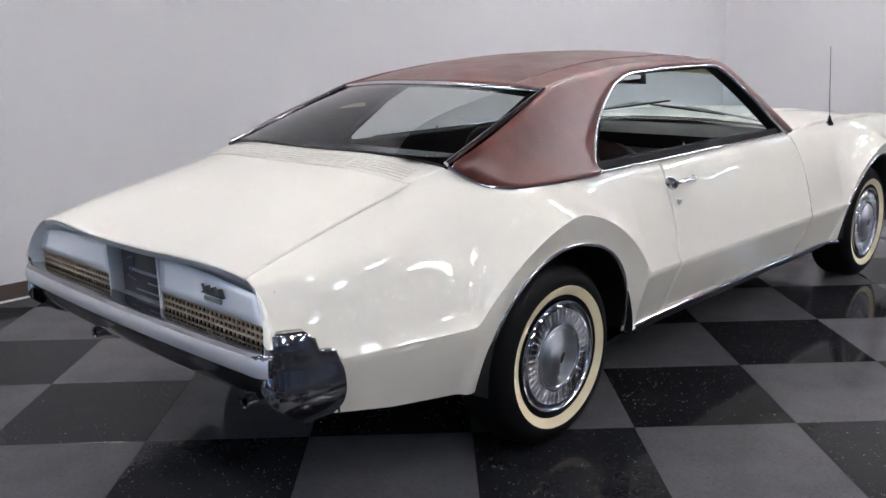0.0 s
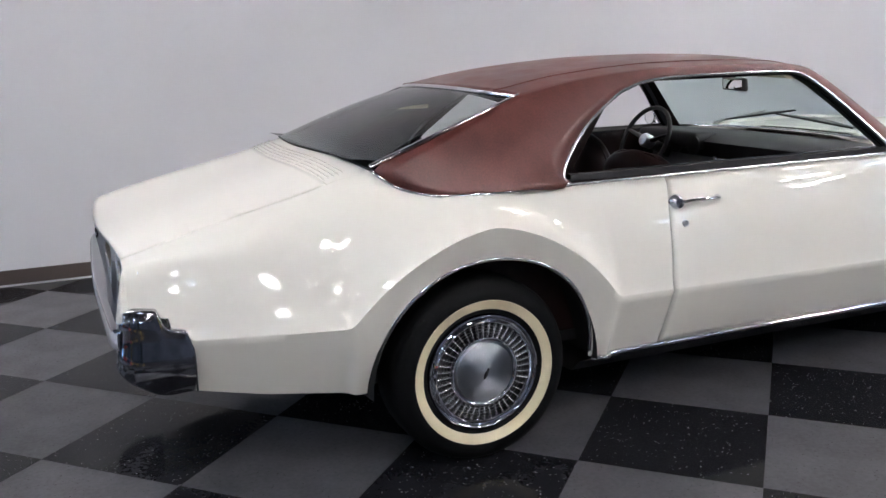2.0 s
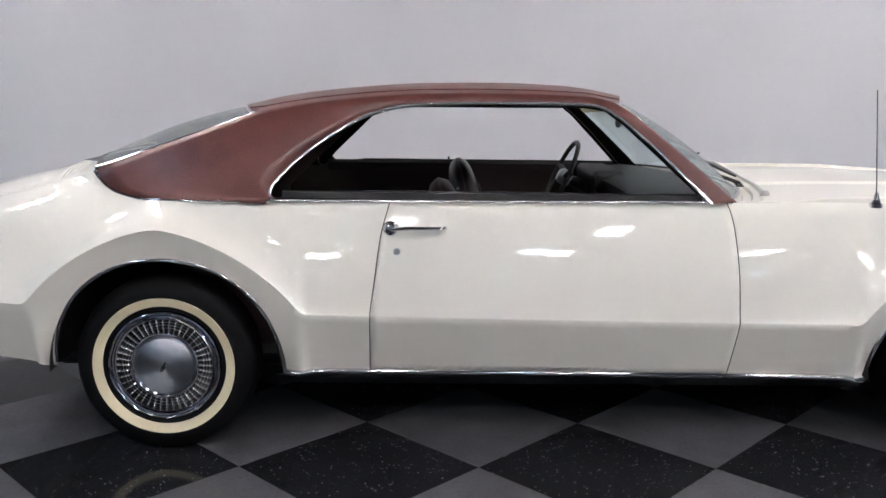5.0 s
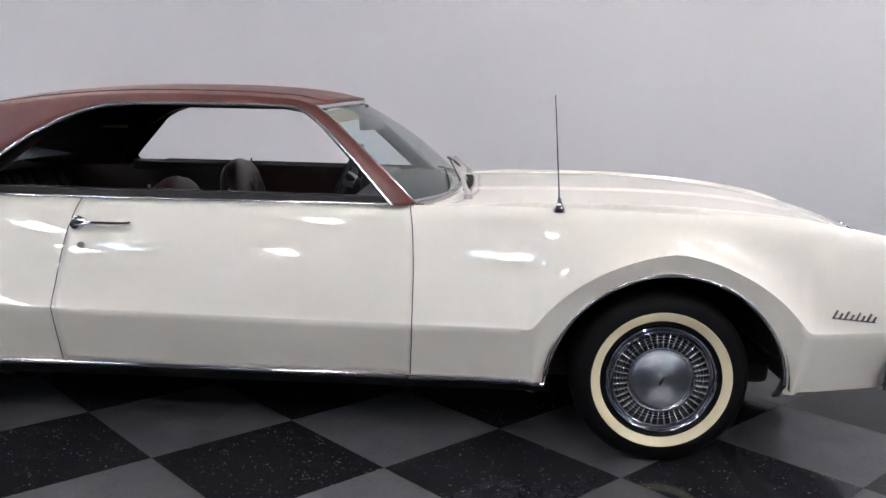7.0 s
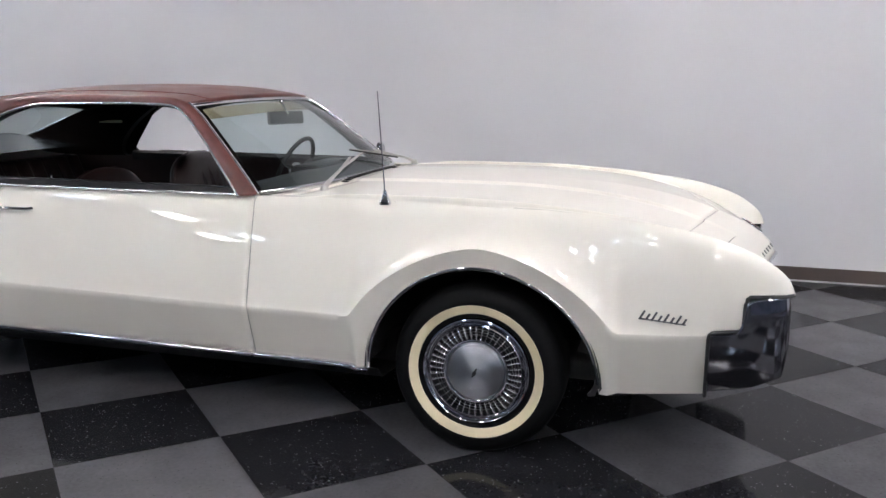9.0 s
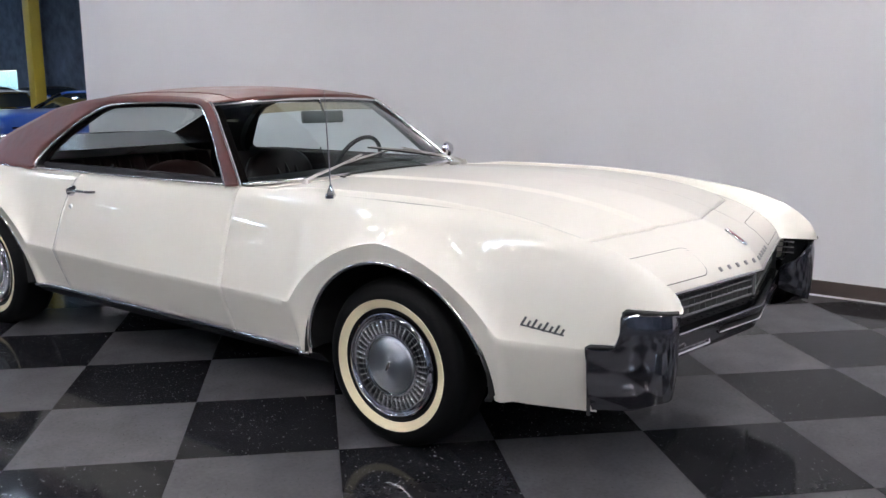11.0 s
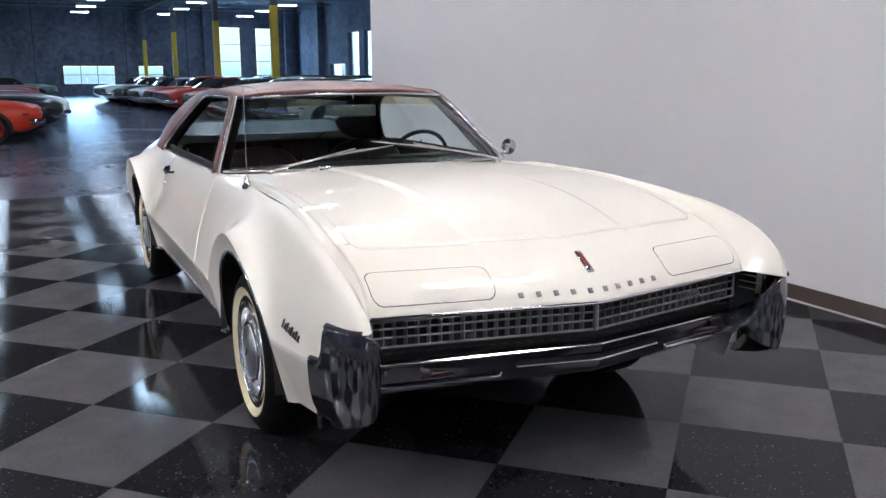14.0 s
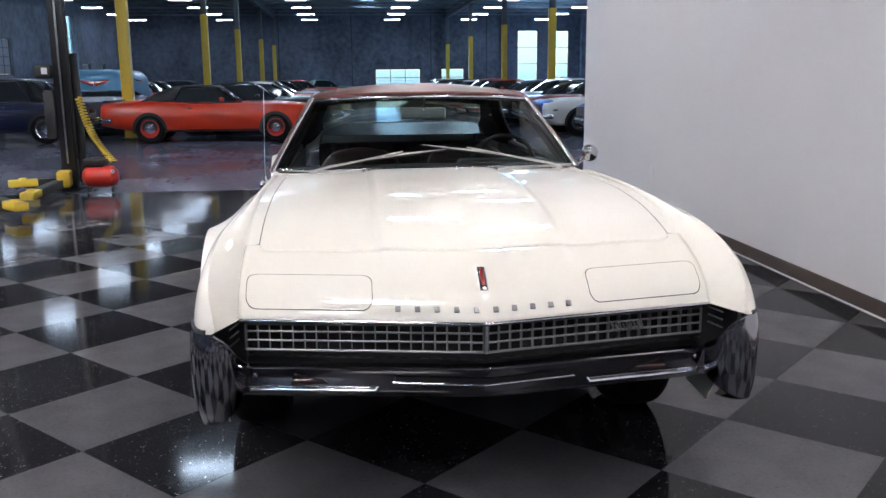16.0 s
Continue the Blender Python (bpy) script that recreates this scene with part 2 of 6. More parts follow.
def sheet(p, flip=False, close_u=False, close_v=False, angle=None):
    """A surface through the grid of points p[u][v]."""
    p = np.asarray(p, float)
    nu, nv = p.shape[:2]
    faces = []
    for i in range(nu if close_u else nu - 1):
        for j in range(nv if close_v else nv - 1):
            a, b, c, d = i * nv + j, ((i + 1) % nu) * nv + j, ((i + 1) % nu) * nv + (j + 1) % nv, i * nv + (j + 1) % nv
            faces.append((a, d, c, b) if flip else (a, b, c, d))
    return mesh_of(p.reshape(-1, 3), faces, angle=angle)


def both_sides(name, p, material, parent, label="", thick=0.0, angle=None, flip=False):
    """The sheet p, given on the car's left (y > 0), and its mirror image on the right."""
    made = []
    for side in (1, -1):
        q = np.array(p, float)
        q[..., 1] *= side
        ob = part(name, sheet(q, flip=(side < 0) != flip, angle=angle), material, parent, label)
        if thick:
            thicken(ob, thick)
        made.append(ob)
    return made


def thicken(ob, t):
    s = ob.modifiers.new("thickness", "SOLIDIFY")
    s.thickness, s.offset, s.use_rim = t, -1, True


def box(cx, cy, cz, sx, sy, sz, bevel=0.0, seg=2):
    bm = bmesh.new()
    bmesh.ops.create_cube(bm, size=1)
    bmesh.ops.scale(bm, vec=(sx, sy, sz), verts=bm.verts)
    if bevel:
        bmesh.ops.bevel(bm, geom=bm.edges[:], offset=bevel, segments=seg, profile=0.5, affect="EDGES")
        for f in bm.faces:
            f.smooth = True
    bmesh.ops.translate(bm, vec=(cx, cy, cz), verts=bm.verts)
    me = bpy.data.meshes.new("mesh")
    bm.to_mesh(me)
    bm.free()
    return me


def tube(path, radius, sides=8, closed=False, flat=1.0):
    """A round bar along a path; flat squashes it across its second axis."""
    path = [Vector(p) for p in path]
    n = len(path)
    rings, up = [], Vector((0, 0, 1))
    for i, p in enumerate(path):
        if closed:
            d = path[(i + 1) % n] - path[i - 1]
        else:
            d = path[min(i + 1, n - 1)] - path[max(i - 1, 0)]
        d.normalize()
        ref = up if abs(d.dot(up)) < 0.95 else Vector((0, 1, 0))
        a = d.cross(ref).normalized()
        b = a.cross(d).normalized()
        r = radius[i] if hasattr(radius, "__len__") else radius
        rings.append([p + a * math.cos(k * 2 * math.pi / sides) * r + b * math.sin(k * 2 * math.pi / sides) * r * flat for k in range(sides)])
    verts = [v for ring in rings for v in ring]
    faces = []
    for i in range(n if closed else n - 1):
        for k in range(sides):
            j = (i + 1) % n
            faces.append((i * sides + k, i * sides + (k + 1) % sides, j * sides + (k + 1) % sides, j * sides + k))
    if not closed:
        faces += [tuple(range(sides))[::-1], tuple((n - 1) * sides + k for k in range(sides))]
    return mesh_of(verts, faces, angle=50)


def lathe(profile, axis="y", seg=48, angle=40):
    """A turned form: profile of (radius, along), about the given axis."""
    p = []
    for i in range(seg):
        a = 2 * math.pi * i / seg
        c, s = math.cos(a), math.sin(a)
        if axis == "y":
            p.append([(r * c, h, r * s) for r, h in profile])
        elif axis == "x":
            p.append([(h, r * c, r * s) for r, h in profile])
        else:
            p.append([(r * c, r * s, h) for r, h in profile])
    return sheet(p, close_u=True, angle=angle, flip=(axis == "y"))


def joined(*meshes):
    bm = bmesh.new()
    for me in meshes:
        bm.from_mesh(me)
    me = bpy.data.meshes.new("mesh")
    bm.to_mesh(me)
    bm.free()
    return me


def moved(me, m):
    me.transform(m)
    return me


def spline(*points):
    """A smooth curve through a few (x, value) points that never overshoots them."""
    x, y = np.array(points, float).T
    h, d = np.diff(x), np.diff(y) / np.diff(x)
    m = np.zeros(len(x))
    m[0], m[-1] = d[0], d[-1]
    for i in range(1, len(x) - 1):
        if d[i - 1] * d[i] > 0:
            w1, w2 = 2 * h[i] + h[i - 1], h[i] + 2 * h[i - 1]
            m[i] = (w1 + w2) / (w1 / d[i - 1] + w2 / d[i])

    def f(v):
        v = np.asarray(v, float)
        i = np.clip(np.searchsorted(x, v) - 1, 0, len(x) - 2)
        t = np.clip((v - x[i]) / h[i], 0, 1)
        return (2 * t**3 - 3 * t**2 + 1) * y[i] + (t**3 - 2 * t**2 + t) * h[i] * m[i] + (3 * t**2 - 2 * t**3) * y[i + 1] + (t**3 - t**2) * h[i] * m[i + 1]

    return f


def step(a, b, v):
    t = np.clip((np.asarray(v, float) - a) / (b - a), 0, 1)
    return t * t * (3 - 2 * t)


def eased(f, lo, hi, w):
    """The curve f with its bends spread out over w, left as it is towards both ends."""
    def g(v):
        v = np.asarray(v, float)
        r = np.clip(np.minimum(v - lo, hi - v), 0, w)
        return sum(k * f(v + o * r) for o, k in zip((-1, -0.667, -0.333, 0, 0.333, 0.667, 1), (1, 3, 5, 6, 5, 3, 1))) / 24.0
    return g


def along(points, n):
    """n points evenly spaced along a polyline that is rounded at its corners."""
    p = np.array(points, float)
    s = np.r_[0, np.cumsum(np.linalg.norm(np.diff(p, axis=0), axis=1))]
    t = np.linspace(0, s[-1], n)
    return np.stack([np.interp(t, s, c) for c in p.T], 1)


def soften(p, rounds=2):
    p = np.array(p, float)
    for _ in range(rounds):
        p[1:-1] = 0.25 * p[:-2] + 0.5 * p[1:-1] + 0.25 * p[2:]
    return p

# ---- the hall ----
WALL_Y, WALL_END, CORNER_X, TILE_END = 2.69, -4.68, 8.22, -4.80
HALL = dict(x0=-59.68, x1=20.0, y0=-16.2, y1=18.14, z=6.4)


def structure(name, mesh, material, label):
    return tagged(part(name, mesh, material), label, name.split("_")[0], kind="structure")


def slab(x0, x1, y0, y1, z0, z1):
    return box((x0 + x1) / 2, (y0 + y1) / 2, (z0 + z1) / 2, x1 - x0, y1 - y0, z1 - z0)


structure("wall_showroom", slab(WALL_END, CORNER_X + 0.15, WALL_Y, WALL_Y + 0.15, 0, 5.0), M_WALL, "smooth light grey painted drywall partition")
structure("wall_showroom_end", slab(CORNER_X, CORNER_X + 0.15, 0.2, WALL_Y - 0.002, 0, 5.0), M_WALL, "smooth light grey painted drywall end wall")
structure("baseboard", slab(WALL_END + 0.002, CORNER_X - 0.004, WALL_Y - 0.008, WALL_Y - 0.001, 0.012, 0.105), M_BASE, "brown vinyl baseboard along the partition")
structure("baseboard_end", slab(CORNER_X - 0.008, CORNER_X - 0.001, 0.2, WALL_Y - 0.01, 0.012, 0.105), M_BASE, "brown vinyl baseboard along the end wall")
structure("trim_floor_edge", slab(WALL_END + 0.002, CORNER_X - 0.01, WALL_Y - 0.014, WALL_Y - 0.002, 0.0, 0.006), M_OUTLET, "pale floor edge strip under the baseboard")
structure("floor_hall", slab(HALL["x0"], TILE_END, HALL["y0"], HALL["y1"], -0.2, 0.003), M_CONCRETE_FLOOR, "shiny sealed grey concrete warehouse floor")
structure("floor_hall_side", slab(TILE_END, HALL["x1"], WALL_Y + 0.15, HALL["y1"], -0.2, 0.003), M_CONCRETE_FLOOR, "shiny sealed grey concrete warehouse floor")
structure("floor_hall_back", slab(TILE_END, HALL["x1"], HALL["y0"], -9.6, -0.2, 0.003), M_CONCRETE_FLOOR, "shiny sealed grey concrete warehouse floor")
structure("floor_hall_front", slab(CORNER_X + 0.1, HALL["x1"], -9.6, WALL_Y + 0.15, -0.2, 0.003), M_CONCRETE_FLOOR, "shiny sealed grey concrete warehouse floor")
SKYLIGHTS = (-50.6, -38.5, -26.4, -15.6)
SKY_Y0, SKY_Y1 = 0.45, 1.30
pieces = [slab(HALL["x0"], HALL["x1"], HALL["y0"], SKY_Y0, HALL["z"], HALL["z"] + 0.2), slab(HALL["x0"], HALL["x1"], SKY_Y1, HALL["y1"], HALL["z"], HALL["z"] + 0.2)]
ends = [HALL["x0"]] + [e for x in SKYLIGHTS for e in (x - 0.85, x + 0.85)] + [HALL["x1"]]
for a, b in zip(ends[::2], ends[1::2]):
    pieces.append(slab(a, b, SKY_Y0, SKY_Y1, HALL["z"], HALL["z"] + 0.2))
structure("ceiling", joined(*pieces), M_CEIL, "dark corrugated steel deck ceiling with skylight openings")
light = None
for x in SKYLIGHTS:
    if light is None:
        light = thing("skylight", "opal plastic roof skylight that glows in place of daylight", "skylight", "roof skylights", pose(x, (SKY_Y0 + SKY_Y1) / 2, HALL["z"]))
        # the pane itself glows, standing in for daylight from above
        part("diffuser", box(0, 0, 0.10, 1.696, 0.846, 0.02, 0.004), M_SKYLIGHT, light, "opal diffuser glowing in place of sky light")
        for s in (1, -1):
            part("curb", box(s * 0.80, 0, -0.022, 0.10, 0.95, 0.04, 0.006), M_FIXTURE, light)
            part("curb", box(0, s * 0.425, -0.022, 1.49, 0.10, 0.04, 0.006), M_FIXTURE, light)
        part("mullion", box(0, 0, 0.04, 0.05, 0.84, 0.06, 0.006), M_FIXTURE, light)
    else:
        copy_thing(light, pose(x, (SKY_Y0 + SKY_Y1) / 2, HALL["z"]))


def pierced_wall(name, along_axis, a0, a1, at, thick, top, holes, label):
    """A wall along one axis with rectangular openings (a, b, low, high) cut right through."""
    edges = sorted({a0, a1, *[h[0] for h in holes], *[h[1] for h in holes]})
    levels = sorted({0.0, top, *[h[2] for h in holes], *[h[3] for h in holes]})
    made = []
    for i in range(len(edges) - 1):
        for j in range(len(levels) - 1):
            u, v = (edges[i] + edges[i + 1]) / 2, (levels[j] + levels[j + 1]) / 2
            if any(h[0] < u < h[1] and h[2] < v < h[3] for h in holes):
                continue
            if along_axis == "y":
                made.append(slab(at - thick, at, edges[i], edges[i + 1], levels[j], levels[j + 1]))
            else:
                made.append(slab(edges[i], edges[i + 1], at, at + thick, levels[j], levels[j + 1]))
    return structure(name, joined(*made), M_CONCRETE, label)


FAR_HOLES = [(1.52, 4.95, 0.74, 2.1), (6.46, 8.24, 0.77, 2.1), (12.26, 13.87, 1.09, 4.87), (14.92, 16.25, 1.09, 4.83)]
SIDE_HOLES = [(-52.12, -48.97, 0.95, 2.14), (-48.34, -46.38, 0.95, 4.1), (-45.47, -43.44, 0.98, 4.06), (-38.89, -35.6, 0.98, 2.17)]
pierced_wall("wall_far", "y", HALL["y0"], HALL["y1"], HALL["x0"], 0.3, HALL["z"], FAR_HOLES, "bare grey tilt-up concrete wall with windows")
pierced_wall("wall_side", "x", HALL["x0"], HALL["x1"], HALL["y1"], 0.3, HALL["z"], SIDE_HOLES, "bare grey concrete side wall with windows")
LEFT_HOLES = [(-37.5, -34.3, 1.65, 3.42), (-47.5, -46.0, 1.10, 5.10), (-50.2, -48.5, 1.85, 2.45), (-53.4, -51.7, 1.85, 2.45)]
pierced_wall("wall_left", "x", HALL["x0"], HALL["x1"], HALL["y0"] - 0.3, 0.3, HALL["z"], LEFT_HOLES, "bare grey tilt-up concrete side wall with small windows")
structure("ground_left", slab(HALL["x0"] - 0.3, 60, -200, HALL["y0"] - 0.3, -0.4, -0.2), mat("pale_outdoor_asphalt", (0.30, 0.30, 0.29), 0.9), "pale paved ground beside the hall")
structure("wall_back", slab(HALL["x1"], HALL["x1"] + 0.3, HALL["y0"], HALL["y1"], 0, HALL["z"]), M_CONCRETE, "bare grey concrete end wall")
structure("ground", slab(-400, HALL["x0"] - 0.3, -200, 260, -0.4, -0.2), mat("pale_outdoor_paving", (0.35, 0.34, 0.32), 0.9), "pale paved ground outside the hall")
structure("ground_side", slab(HALL["x0"] - 0.3, 60, HALL["y1"] + 0.3, 260, -0.4, -0.2), mat("pale_outdoor_gravel", (0.33, 0.33, 0.31), 0.9), "pale paved ground beside the hall")


def hall_window(name, axis, at, a, b, low, high, panes_a, panes_v, pane=None):
    w = tagged(new(name), "tall bright window in a dark metal frame", "window", kind="structure")
    t = 0.07

    def bar(a0, a1, z0, z1, nm, m, d=0.08):
        me = slab(at - 0.15 - d / 2, at - 0.15 + d / 2, a0, a1, z0, z1) if axis == "y" else slab(a0, a1, at + 0.15 - d / 2, at + 0.15 + d / 2, z0, z1)
        o = part(nm, me, m, w)
        return o
    for z0, z1 in ((low, low + t), (high - t, high)):
        bar(a, b, z0, z1, "frame", M_FRAME)
    for a0, a1 in ((a, a + t), (b - t, b)):
        bar(a0, a1, low + t, high - t, "frame", M_FRAME)
    da, dv = (b - a - 2 * t) / panes_a, (high - low - 2 * t) / panes_v
    for i in range(panes_a):
        for j in range(panes_v):
            o = bar(a + t + i * da + 0.02, a + t + (i + 1) * da - 0.02, low + t + j * dv + 0.02, low + t + (j + 1) * dv - 0.02, "pane", pane or M_WINGLASS, 0.012)
            o.visible_shadow = False
    for i in range(1, panes_a):
        bar(a + t + i * da - 0.02, a + t + i * da + 0.02, low + t, high - t, "glazing_bar", M_FRAME, 0.05)
    for j in range(1, panes_v):
        bar(a + t, b - t, low + t + j * dv - 0.02, low + t + j * dv + 0.02, "glazing_bar", M_FRAME, 0.045)


for k, h in enumerate(FAR_HOLES):
    hall_window("window_%d" % (k + 1), "y", HALL["x0"], *h, 3 if h[1] - h[0] > 3 else 1, 3 if h[3] > 3.6 else 2)
for k, h in enumerate(SIDE_HOLES):
    hall_window("window_%d" % (k + 5), "x", HALL["y1"], *h, 1, 3 if h[3] > 3.6 else 1)
M_FROSTED = mat("frosted_grey_glass", (0.30, 0.33, 0.38), 0.25, 0, 0.12, 1.5, 30.0)
for k, (h, na, nv) in enumerate(zip(LEFT_HOLES, (4, 1, 2, 2), (4, 3, 1, 1))):
    hall_window("window_%d" % (k + 9), "x", HALL["y0"] - 0.3, *h, na, nv, None if k == 1 else M_FROSTED)

# steel columns, yellow up to 3.8 m
COLUMNS = {-5.75: (-15.65, -27.9, -37.9, -49.4, -58.9), 6.9: (-13.43, -24.9, -34.8, -46.4, -58.9)}
for row_y, places in COLUMNS.items():
    for x in places:
        col = thing("steel_column", "square steel column painted safety yellow below", "column", "steel columns", pose(x, row_y, 0))
        part("painted_base", box(0, 0, 1.9, 0.25, 0.25, 3.8, 0.012), M_YELLOW, col)
        part("shaft", box(0, 0, 5.1, 0.22, 0.22, 2.6, 0.01), M_COLUMN, col)
        part("base_plate", box(0, 0, 0.015, 0.40, 0.40, 0.03, 0.004), M_COLUMN, col)

# ceiling joists and ducts
for k in range(23):
    x = HALL["x0"] + 1.4 + 3.4 * k
    j = thing("ceiling_joist", "open-web steel roof joist", "joist", "roof joists", pose(x, 0, 0))
    part("top_chord", slab(-0.05, 0.05, HALL["y0"], HALL["y1"], 6.29, 6.37), M_JOIST, j)
    part("bottom_chord", slab(-0.05, 0.05, HALL["y0"], HALL["y1"], 5.86, 5.92), M_JOIST, j)
    zz, y = [], HALL["y0"]
    while y < HALL["y1"] - 0.8:
        zz += [(0, y, 5.90), (0, y + 0.6, 6.3)]
        y += 1.2
    part("web", tube(zz, 0.02, 4), M_JOIST, j)
for row_y in COLUMNS:
    structure("trim_girder", slab(HALL["x0"], HALL["x1"], row_y - 0.12, row_y + 0.12, 5.70, 6.28), M_CEIL, "dark steel roof girder on the columns")

# linear high-bay lamps
lamp = None
LAMP_ROWS = (-14.6, -8.8, -3.0, 2.7, 8.1, 13.4)
for row_y in LAMP_ROWS:
    for k in range(15):
        x = -56.2 + 5.33 * k
        if x > HALL["x1"] - 1 or (row_y == 2.7 and WALL_END - 1 < x < CORNER_X + 1) or (row_y == -3.0 and 0 < x < 6):
            continue
        if lamp is None:
            lamp = thing("ceiling_lamp", "white linear high-bay lamp hung from the roof, lit", "ceiling lamp", "high-bay lamps", pose(x, row_y, 5.4))
            part("housing", box(0, 0, 0.05, 0.40, 1.10, 0.08, 0.01), M_FIXTURE, lamp)
            for dx in (-0.135, -0.045, 0.045, 0.135):
                part("tube", box(dx, 0, -0.004, 0.05, 1.04, 0.02), M_LAMP, lamp, "glowing fluorescent tube")
            for dy in (-0.5, 0.5):
                part("cable", tube([(0, dy, 0.08), (0, dy, 0.98)], 0.006, 5), M_COLUMN, lamp)
        else:
            copy_thing(lamp, pose(x, row_y, 5.4))

# unseen four-tube lamps over the showroom bay, some placed from reflections
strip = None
# others, as those towards the nose, are added to brighten car and wall
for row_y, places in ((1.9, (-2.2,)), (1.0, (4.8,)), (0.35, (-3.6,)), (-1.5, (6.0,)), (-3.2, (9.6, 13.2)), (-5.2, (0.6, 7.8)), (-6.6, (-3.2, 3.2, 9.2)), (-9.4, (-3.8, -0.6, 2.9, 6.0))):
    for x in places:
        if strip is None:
            strip = thing("strip_lamp", "unseen white four-tube lamp over the showroom, lit", "ceiling lamp", "showroom strip lamps", pose(x, row_y, 5.5, 0, 0, 90))
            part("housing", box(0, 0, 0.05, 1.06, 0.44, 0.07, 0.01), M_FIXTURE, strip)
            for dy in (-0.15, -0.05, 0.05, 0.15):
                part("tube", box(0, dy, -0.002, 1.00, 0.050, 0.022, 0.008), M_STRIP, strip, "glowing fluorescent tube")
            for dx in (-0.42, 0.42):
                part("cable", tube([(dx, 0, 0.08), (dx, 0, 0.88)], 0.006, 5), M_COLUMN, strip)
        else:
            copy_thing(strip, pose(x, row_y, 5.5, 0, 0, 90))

# wall sockets
for sx, sz, w, h in ((-2.0, 0.445, 0.075, 0.118), (-4.15, 1.09, 0.075, 0.12)):
    s = thing("wall_socket", "small white plastic wall socket plate", "socket", "wall sockets", pose(sx, WALL_Y - 0.006, sz))
    part("plate", box(0, 0.001, 0, w, 0.010, h, 0.003), M_OUTLET, s)
    for dz in (-0.022, 0.022):
        part("outlet", box(0, -0.005, dz, 0.034, 0.004, 0.028, 0.003), M_FIXTURE, s)

# skylight standing in the window openings
for x, y, z, w, h, turn in ((HALL["x0"] + 0.05, 13.07, 2.98, 1.55, 3.7, -90), (HALL["x0"] + 0.05, 15.59, 2.98, 1.3, 3.6, -90), (HALL["x0"] + 0.05, 3.23, 1.42, 3.3, 1.3, -90), (-45.89, HALL["y1"] - 0.05, 2.5, 4.6, 2.9, 180)):
    lamp_data = bpy.data.lights.new("window_light", "AREA")
    lamp_data.shape, lamp_data.size, lamp_data.size_y = "RECTANGLE", w, h
    lamp_data.energy, lamp_data.color = SKY_WATTS * w * h, (0.32, 0.60, 1.0)
    new("window_light", lamp_data).matrix_world = pose(x, y, z, 90, 0, turn)

# cast joints and buttresses of the far wall
for y in (-10.8, -5.48, -0.16, 5.72, 9.92):
    structure("trim_wall_joint", slab(HALL["x0"] - 0.002, HALL["x0"] + 0.004, y - 0.03, y + 0.03, 0.01, HALL["z"] - 0.01), M_FRAME, "dark joint between cast concrete panels")
for y in (11.32, 17.34):
    structure("trim_buttress", slab(HALL["x0"] + 0.001, HALL["x0"] + 0.45, y - 0.25, y + 0.25, 0.005, HALL["z"] - 0.005), M_CONCRETE, "bare concrete wall buttress")
for x in (-53.73, -41.48, -33.43):
    structure("trim_buttress", slab(x - 0.5, x + 0.5, HALL["y1"] - 0.45, HALL["y1"] - 0.001, 0.005, HALL["z"] - 0.005), M_CONCRETE, "bare concrete wall buttress")

# ---- the cream coupe: x forward from the rear axle, y to its left ----
WB = 3.021
T_Y = spline((-1.15, 0.815), (-1.14, 0.804), (-1.13, 0.784), (-1.12, 0.757), (-1.112, 0.740), (-1.08, 0.738), (-1.0, 0.742), (-0.7, 0.747), (-0.5, 0.740), (-0.3, 0.738), (-0.15, 0.752), (0.0, 0.768), (0.2, 0.780), (0.45, 0.786), (2.1, 0.792), (2.63, 0.792), (3.2, 0.804), (3.5, 0.828), (3.7, 0.845), (3.9, 0.850), (4.05, 0.838), (4.12, 0.815))
T_Z = spline((-1.15, 0.662), (-1.14, 0.704), (-1.13, 0.746), (-1.12, 0.780), (-1.112, 0.796), (-1.08, 0.816), (-1.0, 0.863), (-0.7, 0.950), (-0.5, 0.972), (-0.3, 0.966), (-0.15, 0.944), (0.0, 0.930), (0.1, 0.928), (0.45, 0.934), (1.0, 0.936), (2.1, 0.944), (2.63, 0.946), (3.2, 0.944), (3.6, 0.922), (3.82, 0.886), (3.95, 0.845), (4.05, 0.788), (4.10, 0.738), (4.12, 0.692))
C_Y = spline((-1.17, 0.800), (-0.93, 0.866), (-0.5, 0.936), (-0.3, 0.962), (0.0, 0.972), (0.35, 0.962), (0.6, 0.936), (1.4, 0.930), (2.3, 0.934), (2.6, 0.954), (3.03, 0.970), (3.4, 0.955), (3.6, 0.930), (3.85, 0.896), (4.0, 0.868), (4.12, 0.826))
W_Y = spline((-1.17, 0.785), (-0.9, 0.858), (-0.5, 0.912), (0.0, 0.924), (1.4, 0.924), (3.0, 0.920), (3.6, 0.908), (3.9, 0.884), (4.12, 0.826))
LINE = spline((-1.2, 0.592), (-0.5, 0.574), (0.6, 0.540), (1.4, 0.526), (2.3, 0.519), (3.0, 0.528), (3.6, 0.538), (4.1, 0.555))
T_Y, T_Z = eased(T_Y, -1.10, 4.0, 0.10), eased(T_Z, -1.06, 4.0, 0.10)
C_Y, W_Y = eased(C_Y, -1.15, 4.1, 0.12), eased(W_Y, -1.15, 4.1, 0.15)
GAP_R = spline((0.30, -0.032), (0.40, -0.030), (0.54, -0.027), (0.65, -0.014), (0.82, 0.008), (0.95, 0.042))
GAP_F = spline((0.30, -0.004), (0.52, 0.004), (0.65, 0.004), (0.85, -0.006), (0.95, -0.022))


def arch(x, xc, base, high, half, n):
    u = np.clip(np.abs((x - xc) / half), 0, 1)
    return base + high * (1 - u**n) ** (1 / n)


